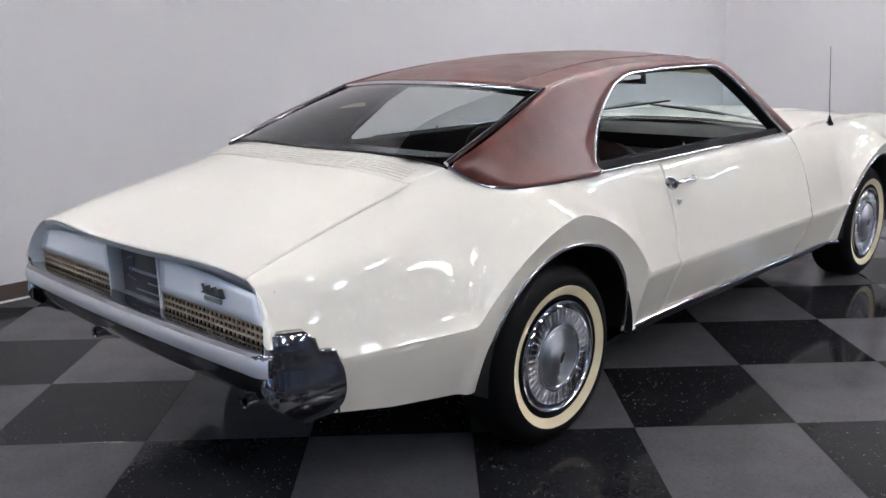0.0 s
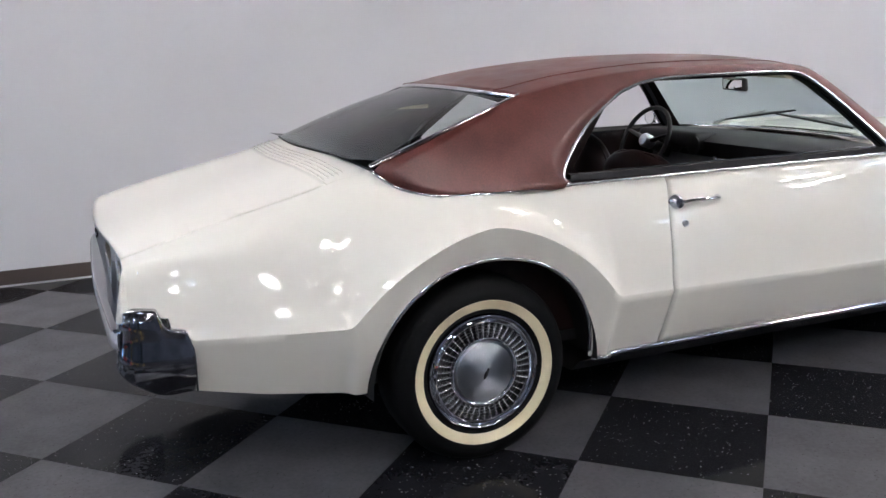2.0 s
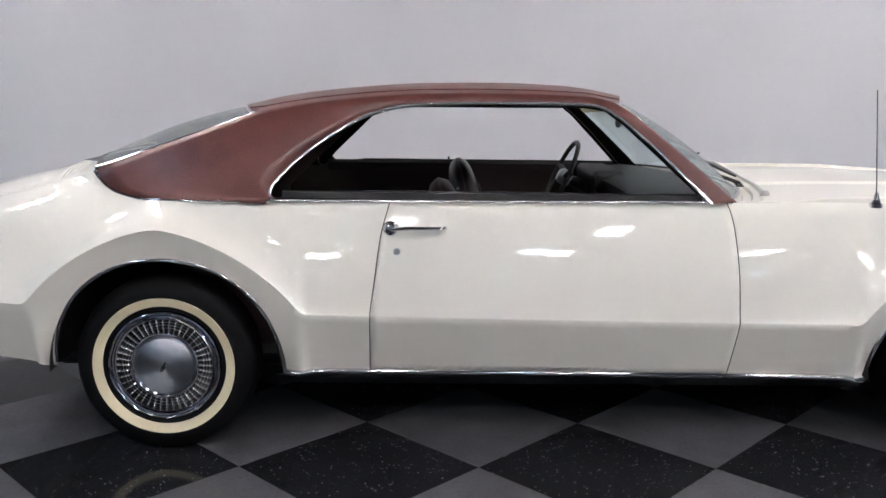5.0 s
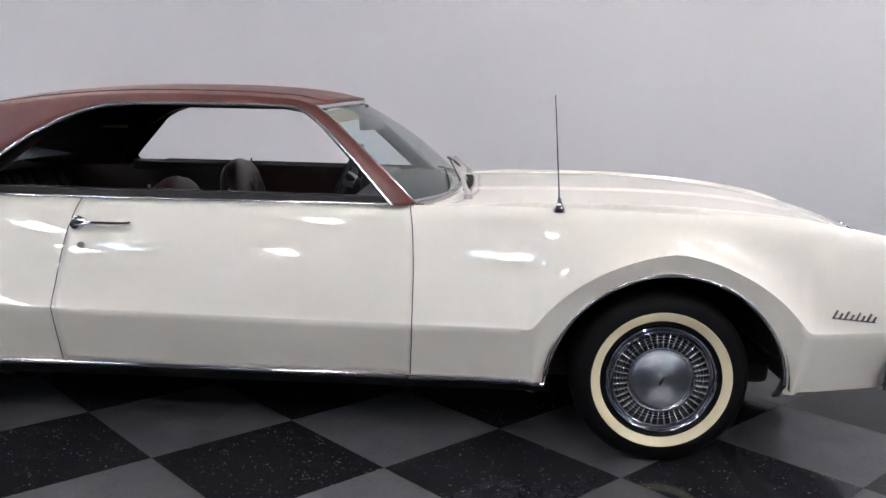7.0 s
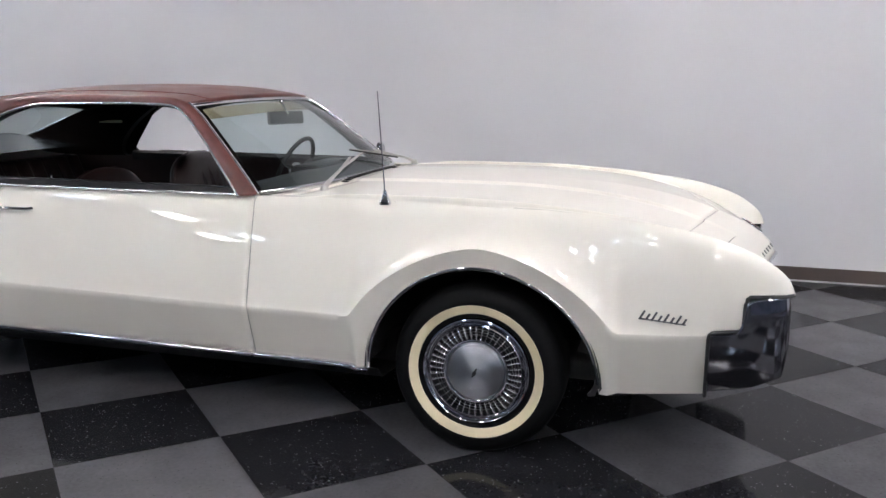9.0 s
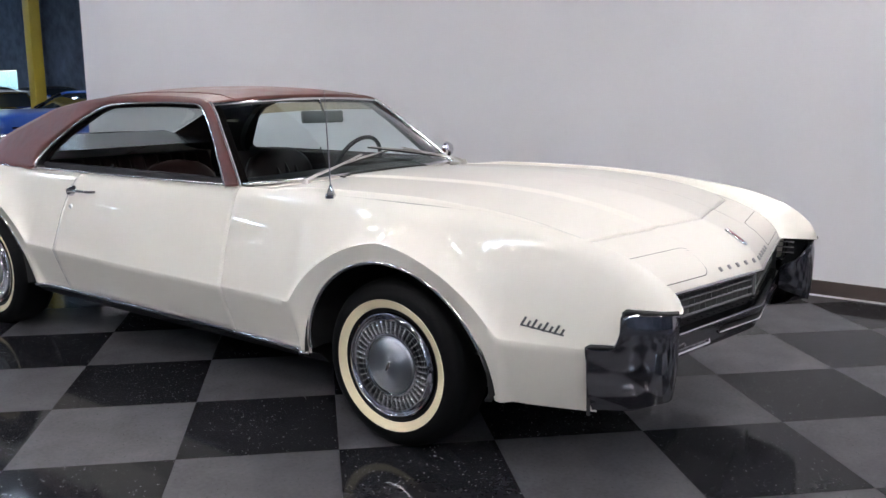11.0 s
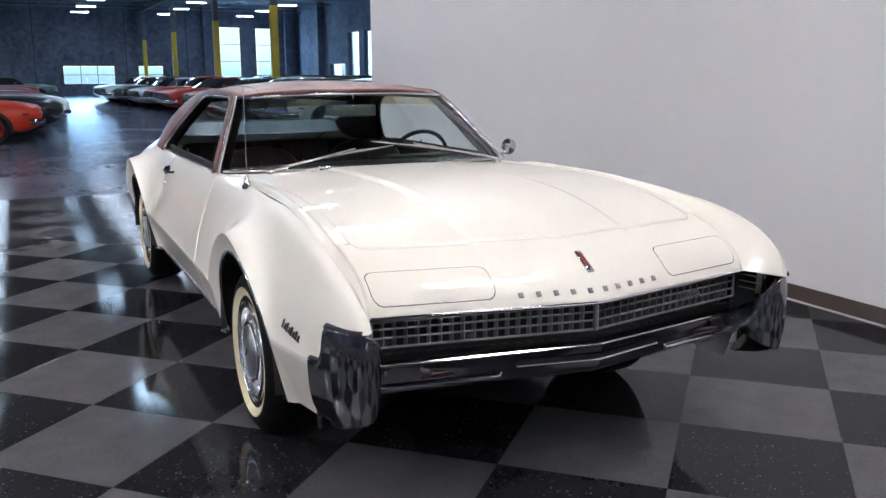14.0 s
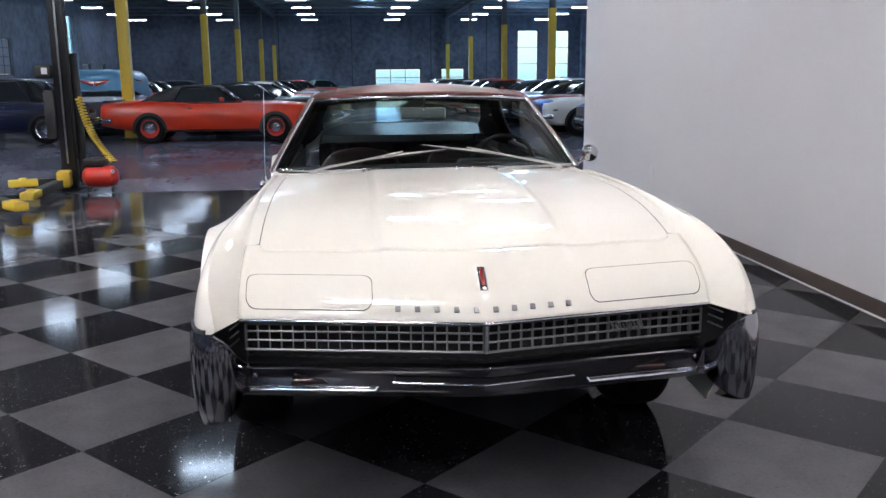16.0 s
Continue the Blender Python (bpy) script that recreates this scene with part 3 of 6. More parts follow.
def crease_z(x):
    x = np.asarray(x, float)
    k = 90.0
    parts_ = [LINE(x), np.where(np.abs(x - 0.008) < 0.535, arch(x, 0.008, 0.45, 0.402, 0.535, 1.55), 0.0), np.where(np.abs(x - 3.035) < 0.52, arch(x, 3.035, 0.45, 0.368, 0.52, 1.6), 0.0)]
    return np.log(sum(np.exp(k * p) for p in parts_)) / k


def low_z(x):
    """The lower edge of the body side: sill, wheel openings and the notches over the bumper ends."""
    x = np.asarray(x, float)
    z = np.interp(x, [-1.2, -1.004, -0.996, -0.949, -0.941, -0.73, -0.41, 0.40, 0.5, 2.5, 2.6, 3.4, 3.6, 3.842, 3.850, 3.952, 3.960, 4.2],
                  [0.655, 0.655, 0.597, 0.594, 0.405, 0.362, 0.322, 0.315, 0.306, 0.300, 0.300, 0.285, 0.290, 0.308, 0.560, 0.566, 0.690, 0.690])
    z = np.maximum(z, np.where(np.abs(x - 0.015) < 0.415, arch(x, 0.015, 0.30, 0.438, 0.415, 2.15), 0))
    return np.maximum(z, np.where(np.abs(x - 3.035) < 0.44, arch(x, 3.035, 0.30, 0.440, 0.44, 1.95), 0))


def side_y(x, z):
    x, z = np.asarray(x, float), np.asarray(z, float)
    zt, yt, zc, yc, w = T_Z(x), T_Y(x), crease_z(x), C_Y(x), W_Y(x)
    slope = (crease_z(x + 0.004) - crease_z(x - 0.004)) / 0.008

    def base(v):
        f = np.clip((zt - v) / np.maximum(zt - 0.53, 0.05), 0, 1.2)
        return yt + (w - yt) * f + 0.020 * np.sin(np.pi * np.clip(f, 0, 1)) - 0.022 * np.exp(-np.maximum(zt - v, 0) / 0.018)

    d = (z - zc) / np.sqrt(1 + slope**2)
    flare = np.maximum(yc - base(zc), 0.0)
    above = base(z) + flare * np.exp(-np.maximum(d, 0) / 0.050)
    return np.where(d >= 0, above, np.maximum(yc, base(zc)) + 0.36 * d - 0.10 * d * d)


def shift(x, z):
    return GAP_R(z) * step(0.55, 0.78, x) * (1 - step(0.784, 1.05, x)) + GAP_F(z) * step(1.85, 2.09, x) * (1 - step(2.094, 2.32, x))


def columns(a, b, n, *dense):
    x = list(np.linspace(a, b, n))
    for d in dense:
        x += list(d + np.array([-0.03, -0.015, -0.009, -0.004, 0, 0.004, 0.009, 0.015, 0.03]))
    return np.array(sorted({round(v, 4) for v in x if a <= v <= b}))


def shoulder_z(x):
    """Where the rear flank ends and the rounded shoulder under the deck begins."""
    return T_Z(x) - 0.11 * step(-1.112, -0.80, x) * (1 - step(-0.30, -0.06, x))


def side_panel(xs, top=T_Z):
    p = []
    for x in xs:
        lo, zt = float(low_z(x)), float(top(x))
        zc = min(max(float(crease_z(x)), lo), zt)
        z = np.r_[np.linspace(lo, zc, 9)[:-1], zc + (zt - zc) * np.linspace(0, 1, 27) ** 1.35]
        y = side_y(np.full(len(z), x), z)
        p.append(np.stack([x + shift(np.full(len(z), x), z), y, z], 1))
    return np.array(p)


car = thing("vintage_coupe", "cream white two-door vintage coupe with maroon vinyl roof", "car", "", Matrix.Translation((0.014, 0.028, 0)) @ Matrix.Diagonal((1.0015, 1, 0.994, 1)))

# flanks
REAR_X = columns(-1.149, 0.7800, 150, -0.945, -1.0, -0.40, 0.43, -1.10, -1.115, -1.125, -1.135, -1.145)
DOOR_X = columns(0.7838, 2.0902, 50)
FEND_X = columns(2.0940, 4.118, 130, 2.596, 3.474, 3.846, 3.956, 4.10)
doors = both_sides("door", side_panel(DOOR_X), M_PAINT, car, "cream door with chrome handle", 0.004, 55, True)
both_sides("front_fender", side_panel(FEND_X), M_PAINT, car, "", 0.0, 55, True)

# dark shell behind the shut lines and inside the wheel openings
for side in (1, -1):
    for x in (0.782, 2.092):
        z = np.linspace(0.31, 0.93, 14)
        y = side_y(np.full(14, x), z) - 0.012
        xx = x + shift(np.full(14, x), z)
        part("shut_line_seal", sheet([np.stack([xx - 0.02, side * y, z], 1), np.stack([xx + 0.02, side * y, z], 1)]), M_GAP, car)
    for xc, half in ((0.015, 0.43), (3.035, 0.455)):
        a = np.linspace(0.0, math.pi, 28)
        prof = [(side * yy, r) for yy, r in ((0.915, 0.985), (0.80, 1.02), (0.45, 1.02), (0.42, 0.6), (0.42, 0.05))]
        well = [[(xc + half * r * math.cos(t), y, 0.31 + 0.45 * r * math.sin(t)) for y, r in prof] for t in a]
        part("wheel_well", sheet(well, angle=40), M_UNDER, car, "black wheel housing")
    for xc, half in ((0.015, 0.414), (3.035, 0.439)):
        t = np.linspace(0, math.pi, 60)
        x = xc - half * np.cos(t)
        z = low_z(x)
        y = side_y(x, z) + 0.001
        part("wheel_arch_trim", tube(np.stack([x, side * y, z], 1), 0.0075, 8), M_CHROME, car, "chrome wheel opening moulding")
    for a, b in ((0.44, 0.776), (0.788, 2.070), (2.084, 2.585)):
        x = np.linspace(a, b, 16)
        z = low_z(x) - 0.004
        part("rocker_trim", tube(np.stack([x, side * (side_y(x, low_z(x)) + 0.002), z], 1), 0.013, 8, flat=0.9), M_CHROME, car, "chrome rocker moulding")
    x = np.linspace(0.40, 2.62, 8)
    part("sill", sheet([[(v, side * 0.86, 0.295), (v, side * 0.80, 0.24), (v, side * 0.5, 0.22)] for v in x]), M_UNDER, car)
for side in (1, -1):
    part("splash_shield", sheet([[(3.395 + 0.075 * t, side * y, z0 + (z1 - z0) * t) for t in np.linspace(0, 1, 6)] for y, z0, z1 in ((0.50, 0.46, 0.40), (0.84, 0.45, 0.40), (0.875, 0.445, 0.43))]), M_UNDER, car, "black splash shield ahead of the front wheel")
    part("shield_flap", tube([(3.470, side * 0.872, 0.46), (3.478, side * 0.872, 0.38), (3.472, side * 0.868, 0.32), (3.455, side * 0.866, 0.285), (3.438, side * 0.866, 0.278)], [0.010, 0.012, 0.014, 0.013, 0.006], 8), M_UNDER, car, "black rubber flap under the wheel lip")
part("underbody", box(1.5, 0, 0.30, 4.0, 1.30, 0.10, 0.03), M_UNDER, car, "black underbody")
part("transmission_hump", box(1.5, 0, 0.22, 3.2, 0.40, 0.08, 0.03), M_UNDER, car)


G_B = spline((-0.35, 0.672), (-0.2, 0.725), (0.0, 0.762), (0.4, 0.784), (1.0, 0.788), (2.2, 0.796))
G_K = spline((-0.35, 0.42), (0.0, 0.58), (0.3, 0.60), (0.7, 0.56), (1.0, 0.52), (2.1, 0.50))
VINYL_Z = spline((-0.303, 1.024), (-0.26, 0.986), (-0.205, 0.954), (-0.10, 0.932), (0.0, 0.929))


def cabin_y(x, z):
    d = np.asarray(z, float) - 0.94
    return G_B(x) - G_K(x) * d - 0.10 * np.maximum(d, 0) ** 2


# deck: trunk lid, vent panel and its borders
DECK_C = spline((-1.20, 0.820), (-1.16, 0.838), (-1.1, 0.860), (-0.95, 0.907), (-0.7, 0.977), (-0.5, 1.029), (-0.42, 1.053), (-0.3, 1.083), (-0.15, 1.105))
DECK_C = eased(DECK_C, -1.15, -0.15, 0.10)
LID_Y = spline((-1.2, 0.674), (-0.82, 0.645), (-0.44, 0.620), (0, 0.600))
# height along the lid's side edge
LID_Z = spline((-1.20, 0.778), (-1.112, 0.816), (-1.02, 0.842), (-0.94, 0.864), (-0.735, 0.914), (-0.455, 0.983), (-0.38, 1.008), (-0.30, 1.034), (0.0, 1.06))
LID_Z = eased(LID_Z, -1.10, 0.0, 0.10)


def deck_z(x, y):
    n = 5.2 - 1.8 * step(-1.1, -0.6, x)
    return DECK_C(x) - (DECK_C(x) - LID_Z(x)) * (np.abs(y) / LID_Y(x)) ** n


def glass_foot_x(y):
    return -0.398 + 0.095 * (np.abs(y) / 0.645) ** 2.2


def lid_front(y):
    return -0.506 + 0.061 * (y / 0.62) ** 2


def vent_y(x):
    return float(LID_Y(x)) + 0.0035 + 0.026 * float(step(-0.445, -0.31, x))


def deck_patch(x_of, y_of, nu=40, nv=90, lift=0.0):
    p = []
    for u in np.linspace(0, 1, nu):
        row = []
        for v in np.linspace(-1, 1, nv):
            x, y = x_of(u, v), y_of(u, v)
            row.append((x, y, float(deck_z(x, y)) + lift))
        p.append(row)
    return np.array(p)


def lid_rear(v):
    return -1.112 - 0.050 * (1 - v * v)


lid = part("trunk_lid", sheet(deck_patch(lambda u, v: lid_rear(v) + u * (lid_front(v * 0.62) - 0.0025 - lid_rear(v)), lambda u, v: v * float(LID_Y(lid_rear(v) + u * (lid_front(v * 0.62) - lid_rear(v)))))), M_PAINT, car)
thicken(lid, 0.006)
vent = part("vent_panel", sheet(deck_patch(lambda u, v: lid_front(v * 0.62) + u * (float(glass_foot_x(v * 0.642)) + 0.004 - lid_front(v * 0.62)), lambda u, v: v * vent_y(lid_front(v * 0.62) + u * (float(glass_foot_x(v * 0.642)) + 0.004 - lid_front(v * 0.62))))), M_PAINT, car, "cream louvred panel under the rear window")
thicken(vent, 0.006)


def shoulder_row(x):
    """Points from the flank over the rounded shoulder to the lid's edge or the vinyl."""
    y0, z1 = vent_y(x), float(shoulder_z(x))
    y1 = float(side_y(x, z1))
    if x < -0.303:
        z0 = float(deck_z(x, y0))
        s0 = (z0 - float(deck_z(x, y0 - 0.03))) / 0.03
    else:
        z0 = float(VINYL_Z(x))
        y0, s0 = float(cabin_y(x, z0)), -0.45
    s1 = (float(side_y(x, z1 - 0.004)) - y1) / 0.004
    # both tangents meet at a corner that the shoulder rounds off
    k = min(max(((y1 - y0) + s1 * (z1 - z0)) / (1 + s0 * s1), 0.15 * (y1 - y0)), 1.2 * (y1 - y0))
    c = (y0 + k, z0 + s0 * k)
    q1 = (y0 + (c[0] - y0) * 0.72, z0 + (c[1] - z0) * 0.72)
    q2 = (y1 + (c[0] - y1) * 0.72, z1 + (c[1] - z1) * 0.72)
    row = []
    for t in np.linspace(1, 0, 16):
        b0, b1, b2, b3 = (1 - t) ** 3, 3 * t * (1 - t) ** 2, 3 * t * t * (1 - t), t**3
        row.append((x, b0 * y0 + b1 * q1[0] + b2 * q2[0] + b3 * y1, b0 * z0 + b1 * q1[1] + b2 * q2[1] + b3 * z1))
    return row


# the quarter panels run in one skin from the wheel opening over the shoulder to the deck
MID_X = np.unique(np.r_[-1.112, REAR_X[(REAR_X > -1.110) & (REAR_X < -0.062)], -0.06])
flank = side_panel(MID_X, shoulder_z)
skin = np.concatenate([flank, np.array([shoulder_row(x) for x in MID_X])[:, 1:]], 1)
nu, nv = skin.shape[:2]
fade_u = step(0, 14, np.minimum(np.arange(nu), nu - 1 - np.arange(nu)))
fade_v = step(14, 26, np.arange(nv))
ease = (fade_u[:, None] * fade_v[None])[..., None]
for k in range(220):
    q = skin.copy()
    q[1:-1] = 0.25 * skin[:-2] + 0.5 * skin[1:-1] + 0.25 * skin[2:]
    if k % 5 == 0:
        r = q.copy()
        r[:, 1:-1] = 0.25 * q[:, :-2] + 0.5 * q[:, 1:-1] + 0.25 * q[:, 2:]
        r[:, -2:] = q[:, -2:]
        q = r
    q[:, -1] = skin[:, -1]
    skin = skin + ease * (q - skin)
tail_bit, front_bit = side_panel(np.r_[REAR_X[REAR_X < -1.1125], -1.112], shoulder_z), side_panel(np.r_[-0.06, REAR_X[REAR_X > -0.0595]], shoulder_z)
for side in (1, -1):
    bm = bmesh.new()
    for bit in (tail_bit, skin, front_bit):
        q = bit.copy()
        q[..., 1] *= side
        bm.from_mesh(sheet(q, flip=side > 0, angle=55))
    bmesh.ops.remove_doubles(bm, verts=bm.verts[:], dist=0.0002)
    me = bpy.data.meshes.new("quarter_panel")
    bm.to_mesh(me)
    bm.free()
    part("quarter_panel", me, M_PAINT, car)
# louvre slats in four groups across the vent panel
for y0, y1 in ((-0.590, -0.345), (-0.325, -0.012), (0.012, 0.325), (0.345, 0.590)):
    for k in range(5):
        ys = np.linspace(y0, y1, 12)
        xs = np.array([lid_front(b) + 0.013 + k * 0.0165 for b in ys])
        row = []
        for a, b in zip(xs, ys):
            z = float(deck_z(a, b))
            row.append([(a - 0.0050, b, z - 0.001), (a - 0.0035, b, z + 0.0030), (a + 0.0025, b, z + 0.0040), (a + 0.0065, b, z - 0.001)])
        part("louvre", sheet(row, flip=True, angle=30), M_PAINT, vent)
        # dark strip laid on the panel as the slot's shade; nothing is cut
        part("louvre_slot", sheet([[(a - 0.0056, b, float(deck_z(a - 0.0056, b)) + 0.0008), (a - 0.0047, b, float(deck_z(a - 0.0047, b)) + 0.0008)] for a, b in zip(xs, ys)], flip=True), M_GAP, vent)
# dark sheet close under the deck, showing as shade in its gaps
part("deck_bed", sheet(deck_patch(lambda u, v: -1.10 + u * (1.08 + float(glass_foot_x(v * 0.62))), lambda u, v: v * (float(LID_Y(-1.10 + u * (1.08 + float(glass_foot_x(v * 0.62))))) + 0.008), lift=-0.0045)), M_GAP, car)

# tail panel
TAIL_X = -1.095
M_LENSBAR = mat("brassy_lens_grid", (0.36, 0.31, 0.23), 0.28, 0.5, 0.08, 9.0, 90.0)


def tail_block(name, y0, y1, z0, z1, x0, x1, m, label="", bevel=0.003):
    return part(name, box((x0 + x1) / 2, (y0 + y1) / 2, (z0 + z1) / 2, abs(x1 - x0), abs(y1 - y0), abs(z1 - z0), bevel), m, car, label)


for side in (1, -1):
    p = [[(TAIL_X - 0.014 + 0.010 * v, side * (0.172 + (0.745 - 0.045 * v - 0.172) * u), 0.693 + (0.802 - 0.030 * u * u - 0.693) * v) for v in np.linspace(0, 1, 5)] for u in np.linspace(0, 1, 14)]
    thicken(part("tail_trim_panel", sheet(p, flip=side > 0), M_TAILTRIM, car, "anodised tail panel with its pale reflection in the colour"), 0.006)
    tail_block("tail_light", side * 0.180, side * 0.742, 0.625, 0.690, TAIL_X - 0.004, TAIL_X + 0.02, M_TAIL, "dark red gridded tail light")
    for k in range(25):
        y = 0.184 + 0.548 * k / 24
        big = k % 6 == 0
        tail_block("lens_bar", side * (y - (0.0036 if big else 0.0018)), side * (y + (0.0036 if big else 0.0018)), 0.625, 0.690, TAIL_X - 0.010, TAIL_X, M_LENSBAR, bevel=0)
    for z in (0.627, 0.647, 0.667, 0.688):
        tail_block("lens_bar", side * 0.180, side * 0.735, z - 0.0028, z + 0.0028, TAIL_X - 0.011, TAIL_X, M_LENSBAR, bevel=0)
    tail_block("plate_recess_side", side * 0.168, side * 0.176, 0.620, 0.806, TAIL_X - 0.016, TAIL_X + 0.12, M_ALU)
    # cheek of the tail opening
    rim = along([(0.640, 0.807, -1.112), (0.690, 0.800, -1.113), (0.722, 0.786, -1.118), (0.745, 0.766, -1.124), (0.762, 0.742, -1.130), (0.782, 0.700, -1.140), (0.793, 0.662, -1.148), (0.796, 0.600, -1.155)], 24)
    p = [[(x0 + (TAIL_X + 0.01 - x0) * t, side * (y - 0.030 * t), z - 0.014 * t * (z > 0.70)) for y, z, x0 in rim] for t in (0, 0.12, 0.5, 1)]
    part("tail_cheek", sheet(p, flip=side < 0, angle=40), M_ALU, car, "grey metal surround of the tail opening")
for side in (1, -1):
    tail_block("tail_back", side * 0.176, side * 0.75, 0.60, 0.790, TAIL_X + 0.02, TAIL_X + 0.025, M_ALU)
tail_block("plate_recess_back", -0.168, 0.168, 0.620, 0.806, TAIL_X + 0.10, TAIL_X + 0.11, M_ALU)
tail_block("tail_lower_ledge", -0.745, 0.745, 0.606, 0.621, TAIL_X - 0.05, TAIL_X + 0.1, M_ALU)
p = []
for v in np.linspace(-1, 1, 24):
    y = v * 0.668
    x = lid_rear(v)
    z = float(deck_z(x, y))
    p.append([(x, y, z - 0.006), (x + 0.008, y, z - 0.022), (x + 0.03, y, z - 0.026), (TAIL_X + 0.02, y, z - 0.030)])
part("tail_lip", sheet(p, flip=True, angle=40), M_ALU, car, "grey metal lip under the trunk edge")
plate = tail_block("dealer_plate", -0.150, 0.150, 0.630, 0.785, TAIL_X + 0.025, TAIL_X + 0.03, M_PLATE, "dark dealer plate with grey script mark")
for z, w, dy in ((0.715, 0.20, 0.0), (0.682, 0.07, -0.06), (0.650, 0.16, -0.02)):
    part("script_bar", box(TAIL_X + 0.0235, dy, z, 0.002, w, 0.012 if w > 0.18 else 0.006, 0.0008), M_PLATE_INK, plate)
part("script_bar", tube([(TAIL_X + 0.023, 0.10, 0.75), (TAIL_X + 0.023, 0.05, 0.765), (TAIL_X + 0.023, 0.07, 0.72), (TAIL_X + 0.023, 0.11, 0.69), (TAIL_X + 0.023, 0.05, 0.68)], 0.004, 6), M_PLATE_INK, plate)
for k in range(7):
    part("tail_badge_bar", moved(box(0, 0, 0, 0.008, 0.005, 0.030 - 0.008 * (k % 2), 0.001), Matrix.Translation((TAIL_X - 0.015, -0.545 + 0.0165 * k, 0.750)) @ Matrix.Rotation(radians(-24), 4, "X")), M_DARKGRILLE, car)
tail_block("tail_badge_bar", -0.550, -0.435, 0.736, 0.741, TAIL_X - 0.019, TAIL_X - 0.010, M_DARKGRILLE, "small dark script badge bar", 0.001)
tail_block("tail_badge_bar", -0.535, -0.445, 0.716, 0.730, TAIL_X - 0.018, TAIL_X - 0.010, M_GRILLE, "", 0.002)
for y in (0.42, -0.56):
    o = part("exhaust_tip", lathe([(0.017, -1.075), (0.021, -1.080), (0.022, -1.04), (0.027, -1.03), (0.027, -0.98), (0.017, -0.98), (0.017, -1.07)], "x", 20), M_CHROME, car, "chrome exhaust outlet")
    o.location = (0, y, 0.418)

# rear bumper
RB_X = lambda y: -1.164 - 0.022 * (1 - abs(y / 0.82) ** 1.7) + 0.022 * (max(0.0, abs(y) - 0.76) / 0.055) ** 2
prof = [(0.085, 0.634), (0.050, 0.637), (0.022, 0.638), (0.010, 0.637), (0.005, 0.634), (0.002, 0.629), (0.0, 0.622), (-0.002, 0.580), (0.001, 0.572), (0.006, 0.566), (0.016, 0.550), (0.034, 0.520), (0.058, 0.486), (0.088, 0.456), (0.125, 0.434), (0.18, 0.420)]
p = []
for y in np.linspace(-0.815, 0.815, 80):
    p.append([(RB_X(y) + dx, y, z) for dx, z in prof])
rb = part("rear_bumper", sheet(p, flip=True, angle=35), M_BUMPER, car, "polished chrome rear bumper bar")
# the chrome face's wall reflection, painted as a pale sheet over the bar
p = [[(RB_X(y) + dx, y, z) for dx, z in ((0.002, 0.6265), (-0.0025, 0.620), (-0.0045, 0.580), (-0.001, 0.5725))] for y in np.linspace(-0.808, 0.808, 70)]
part("bumper_face", sheet(p, flip=True), M_FACE, rb, "flat bumper face painted pale with the wall's reflection")


def bumper_end(plan, top, bottom, bulge, n=90, nv=44, out=1):
    """A wrapped bumper end along a plan line; top and bottom heights follow the way along it."""
    path = soften(along(plan, n), 160)
    s = np.linspace(0, 1, n)
    p = []
    for i in range(n):
        t = path[min(i + 1, n - 1)] - path[max(i - 1, 0)]
        t /= np.linalg.norm(t)
        nrm = out * np.array([t[1], -t[0]])
        z0, z1 = float(bottom(s[i])), float(top(s[i]))
        row = []
        for v in np.linspace(0, 1, nv):
            push = float(bulge(z0 + (z1 - z0) * v))
            q = path[i] + nrm * push
            row.append((q[0], q[1], z0 + (z1 - z0) * v))
        # fold the top edge inwards
        q = path[i] + nrm * (float(bulge(z1)) - 0.03)
        row.append((q[0], q[1], z1 + 0.002))
        p.append(row)
    p = np.array(p)
    for k in range(60):
        p[1:-1, :-2] = 0.25 * p[:-2, :-2] + 0.5 * p[1:-1, :-2] + 0.25 * p[2:, :-2]
        if k % 2:
            continue
        p[:, 1:-2] = 0.25 * p[:, :-3] + 0.5 * p[:, 1:-2] + 0.25 * p[:, 2:-1]
    return p


rear_end = bumper_end([(-0.944, 0.850), (-0.955, 0.858), (-1.00, 0.857), (-1.08, 0.845), (-1.128, 0.830), (-1.156, 0.806), (-1.160, 0.782), (-1.145, 0.765), (-1.10, 0.755)],
                      spline((0, 0.562), (0.02, 0.585), (0.05, 0.616), (0.20, 0.626), (0.25, 0.636), (0.29, 0.668), (0.33, 0.684), (0.6, 0.688), (0.75, 0.668), (0.85, 0.625), (1, 0.61)),
                      spline((0, 0.412), (0.06, 0.396), (0.25, 0.402), (0.45, 0.436), (0.62, 0.482), (0.80, 0.535), (1, 0.560)),
                      spline((0.395, -0.085), (0.405, -0.050), (0.43, -0.018), (0.465, 0.010), (0.505, 0.020), (0.540, 0.018), (0.570, 0.010), (0.590, 0.004), (0.610, 0.002), (0.645, 0.003), (0.672, -0.004), (0.692, -0.020)))
for side in (1, -1):
    q = rear_end.copy()
    q[..., 1] *= side
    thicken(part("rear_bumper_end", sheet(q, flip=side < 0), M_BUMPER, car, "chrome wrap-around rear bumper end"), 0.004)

# hood and nose
HOOD_C = spline((2.2, 0.968), (2.6, 0.982), (3.0, 0.984), (3.4, 0.964), (3.7, 0.916), (3.87, 0.866), (4.0, 0.812), (4.06, 0.772), (4.10, 0.726), (4.116, 0.690))
HOOD_C = eased(HOOD_C, 2.2, 4.02, 0.16)


def nose_s(x, y):
    return x + 0.195 * np.abs(y) * step(2.9, 3.7, x)


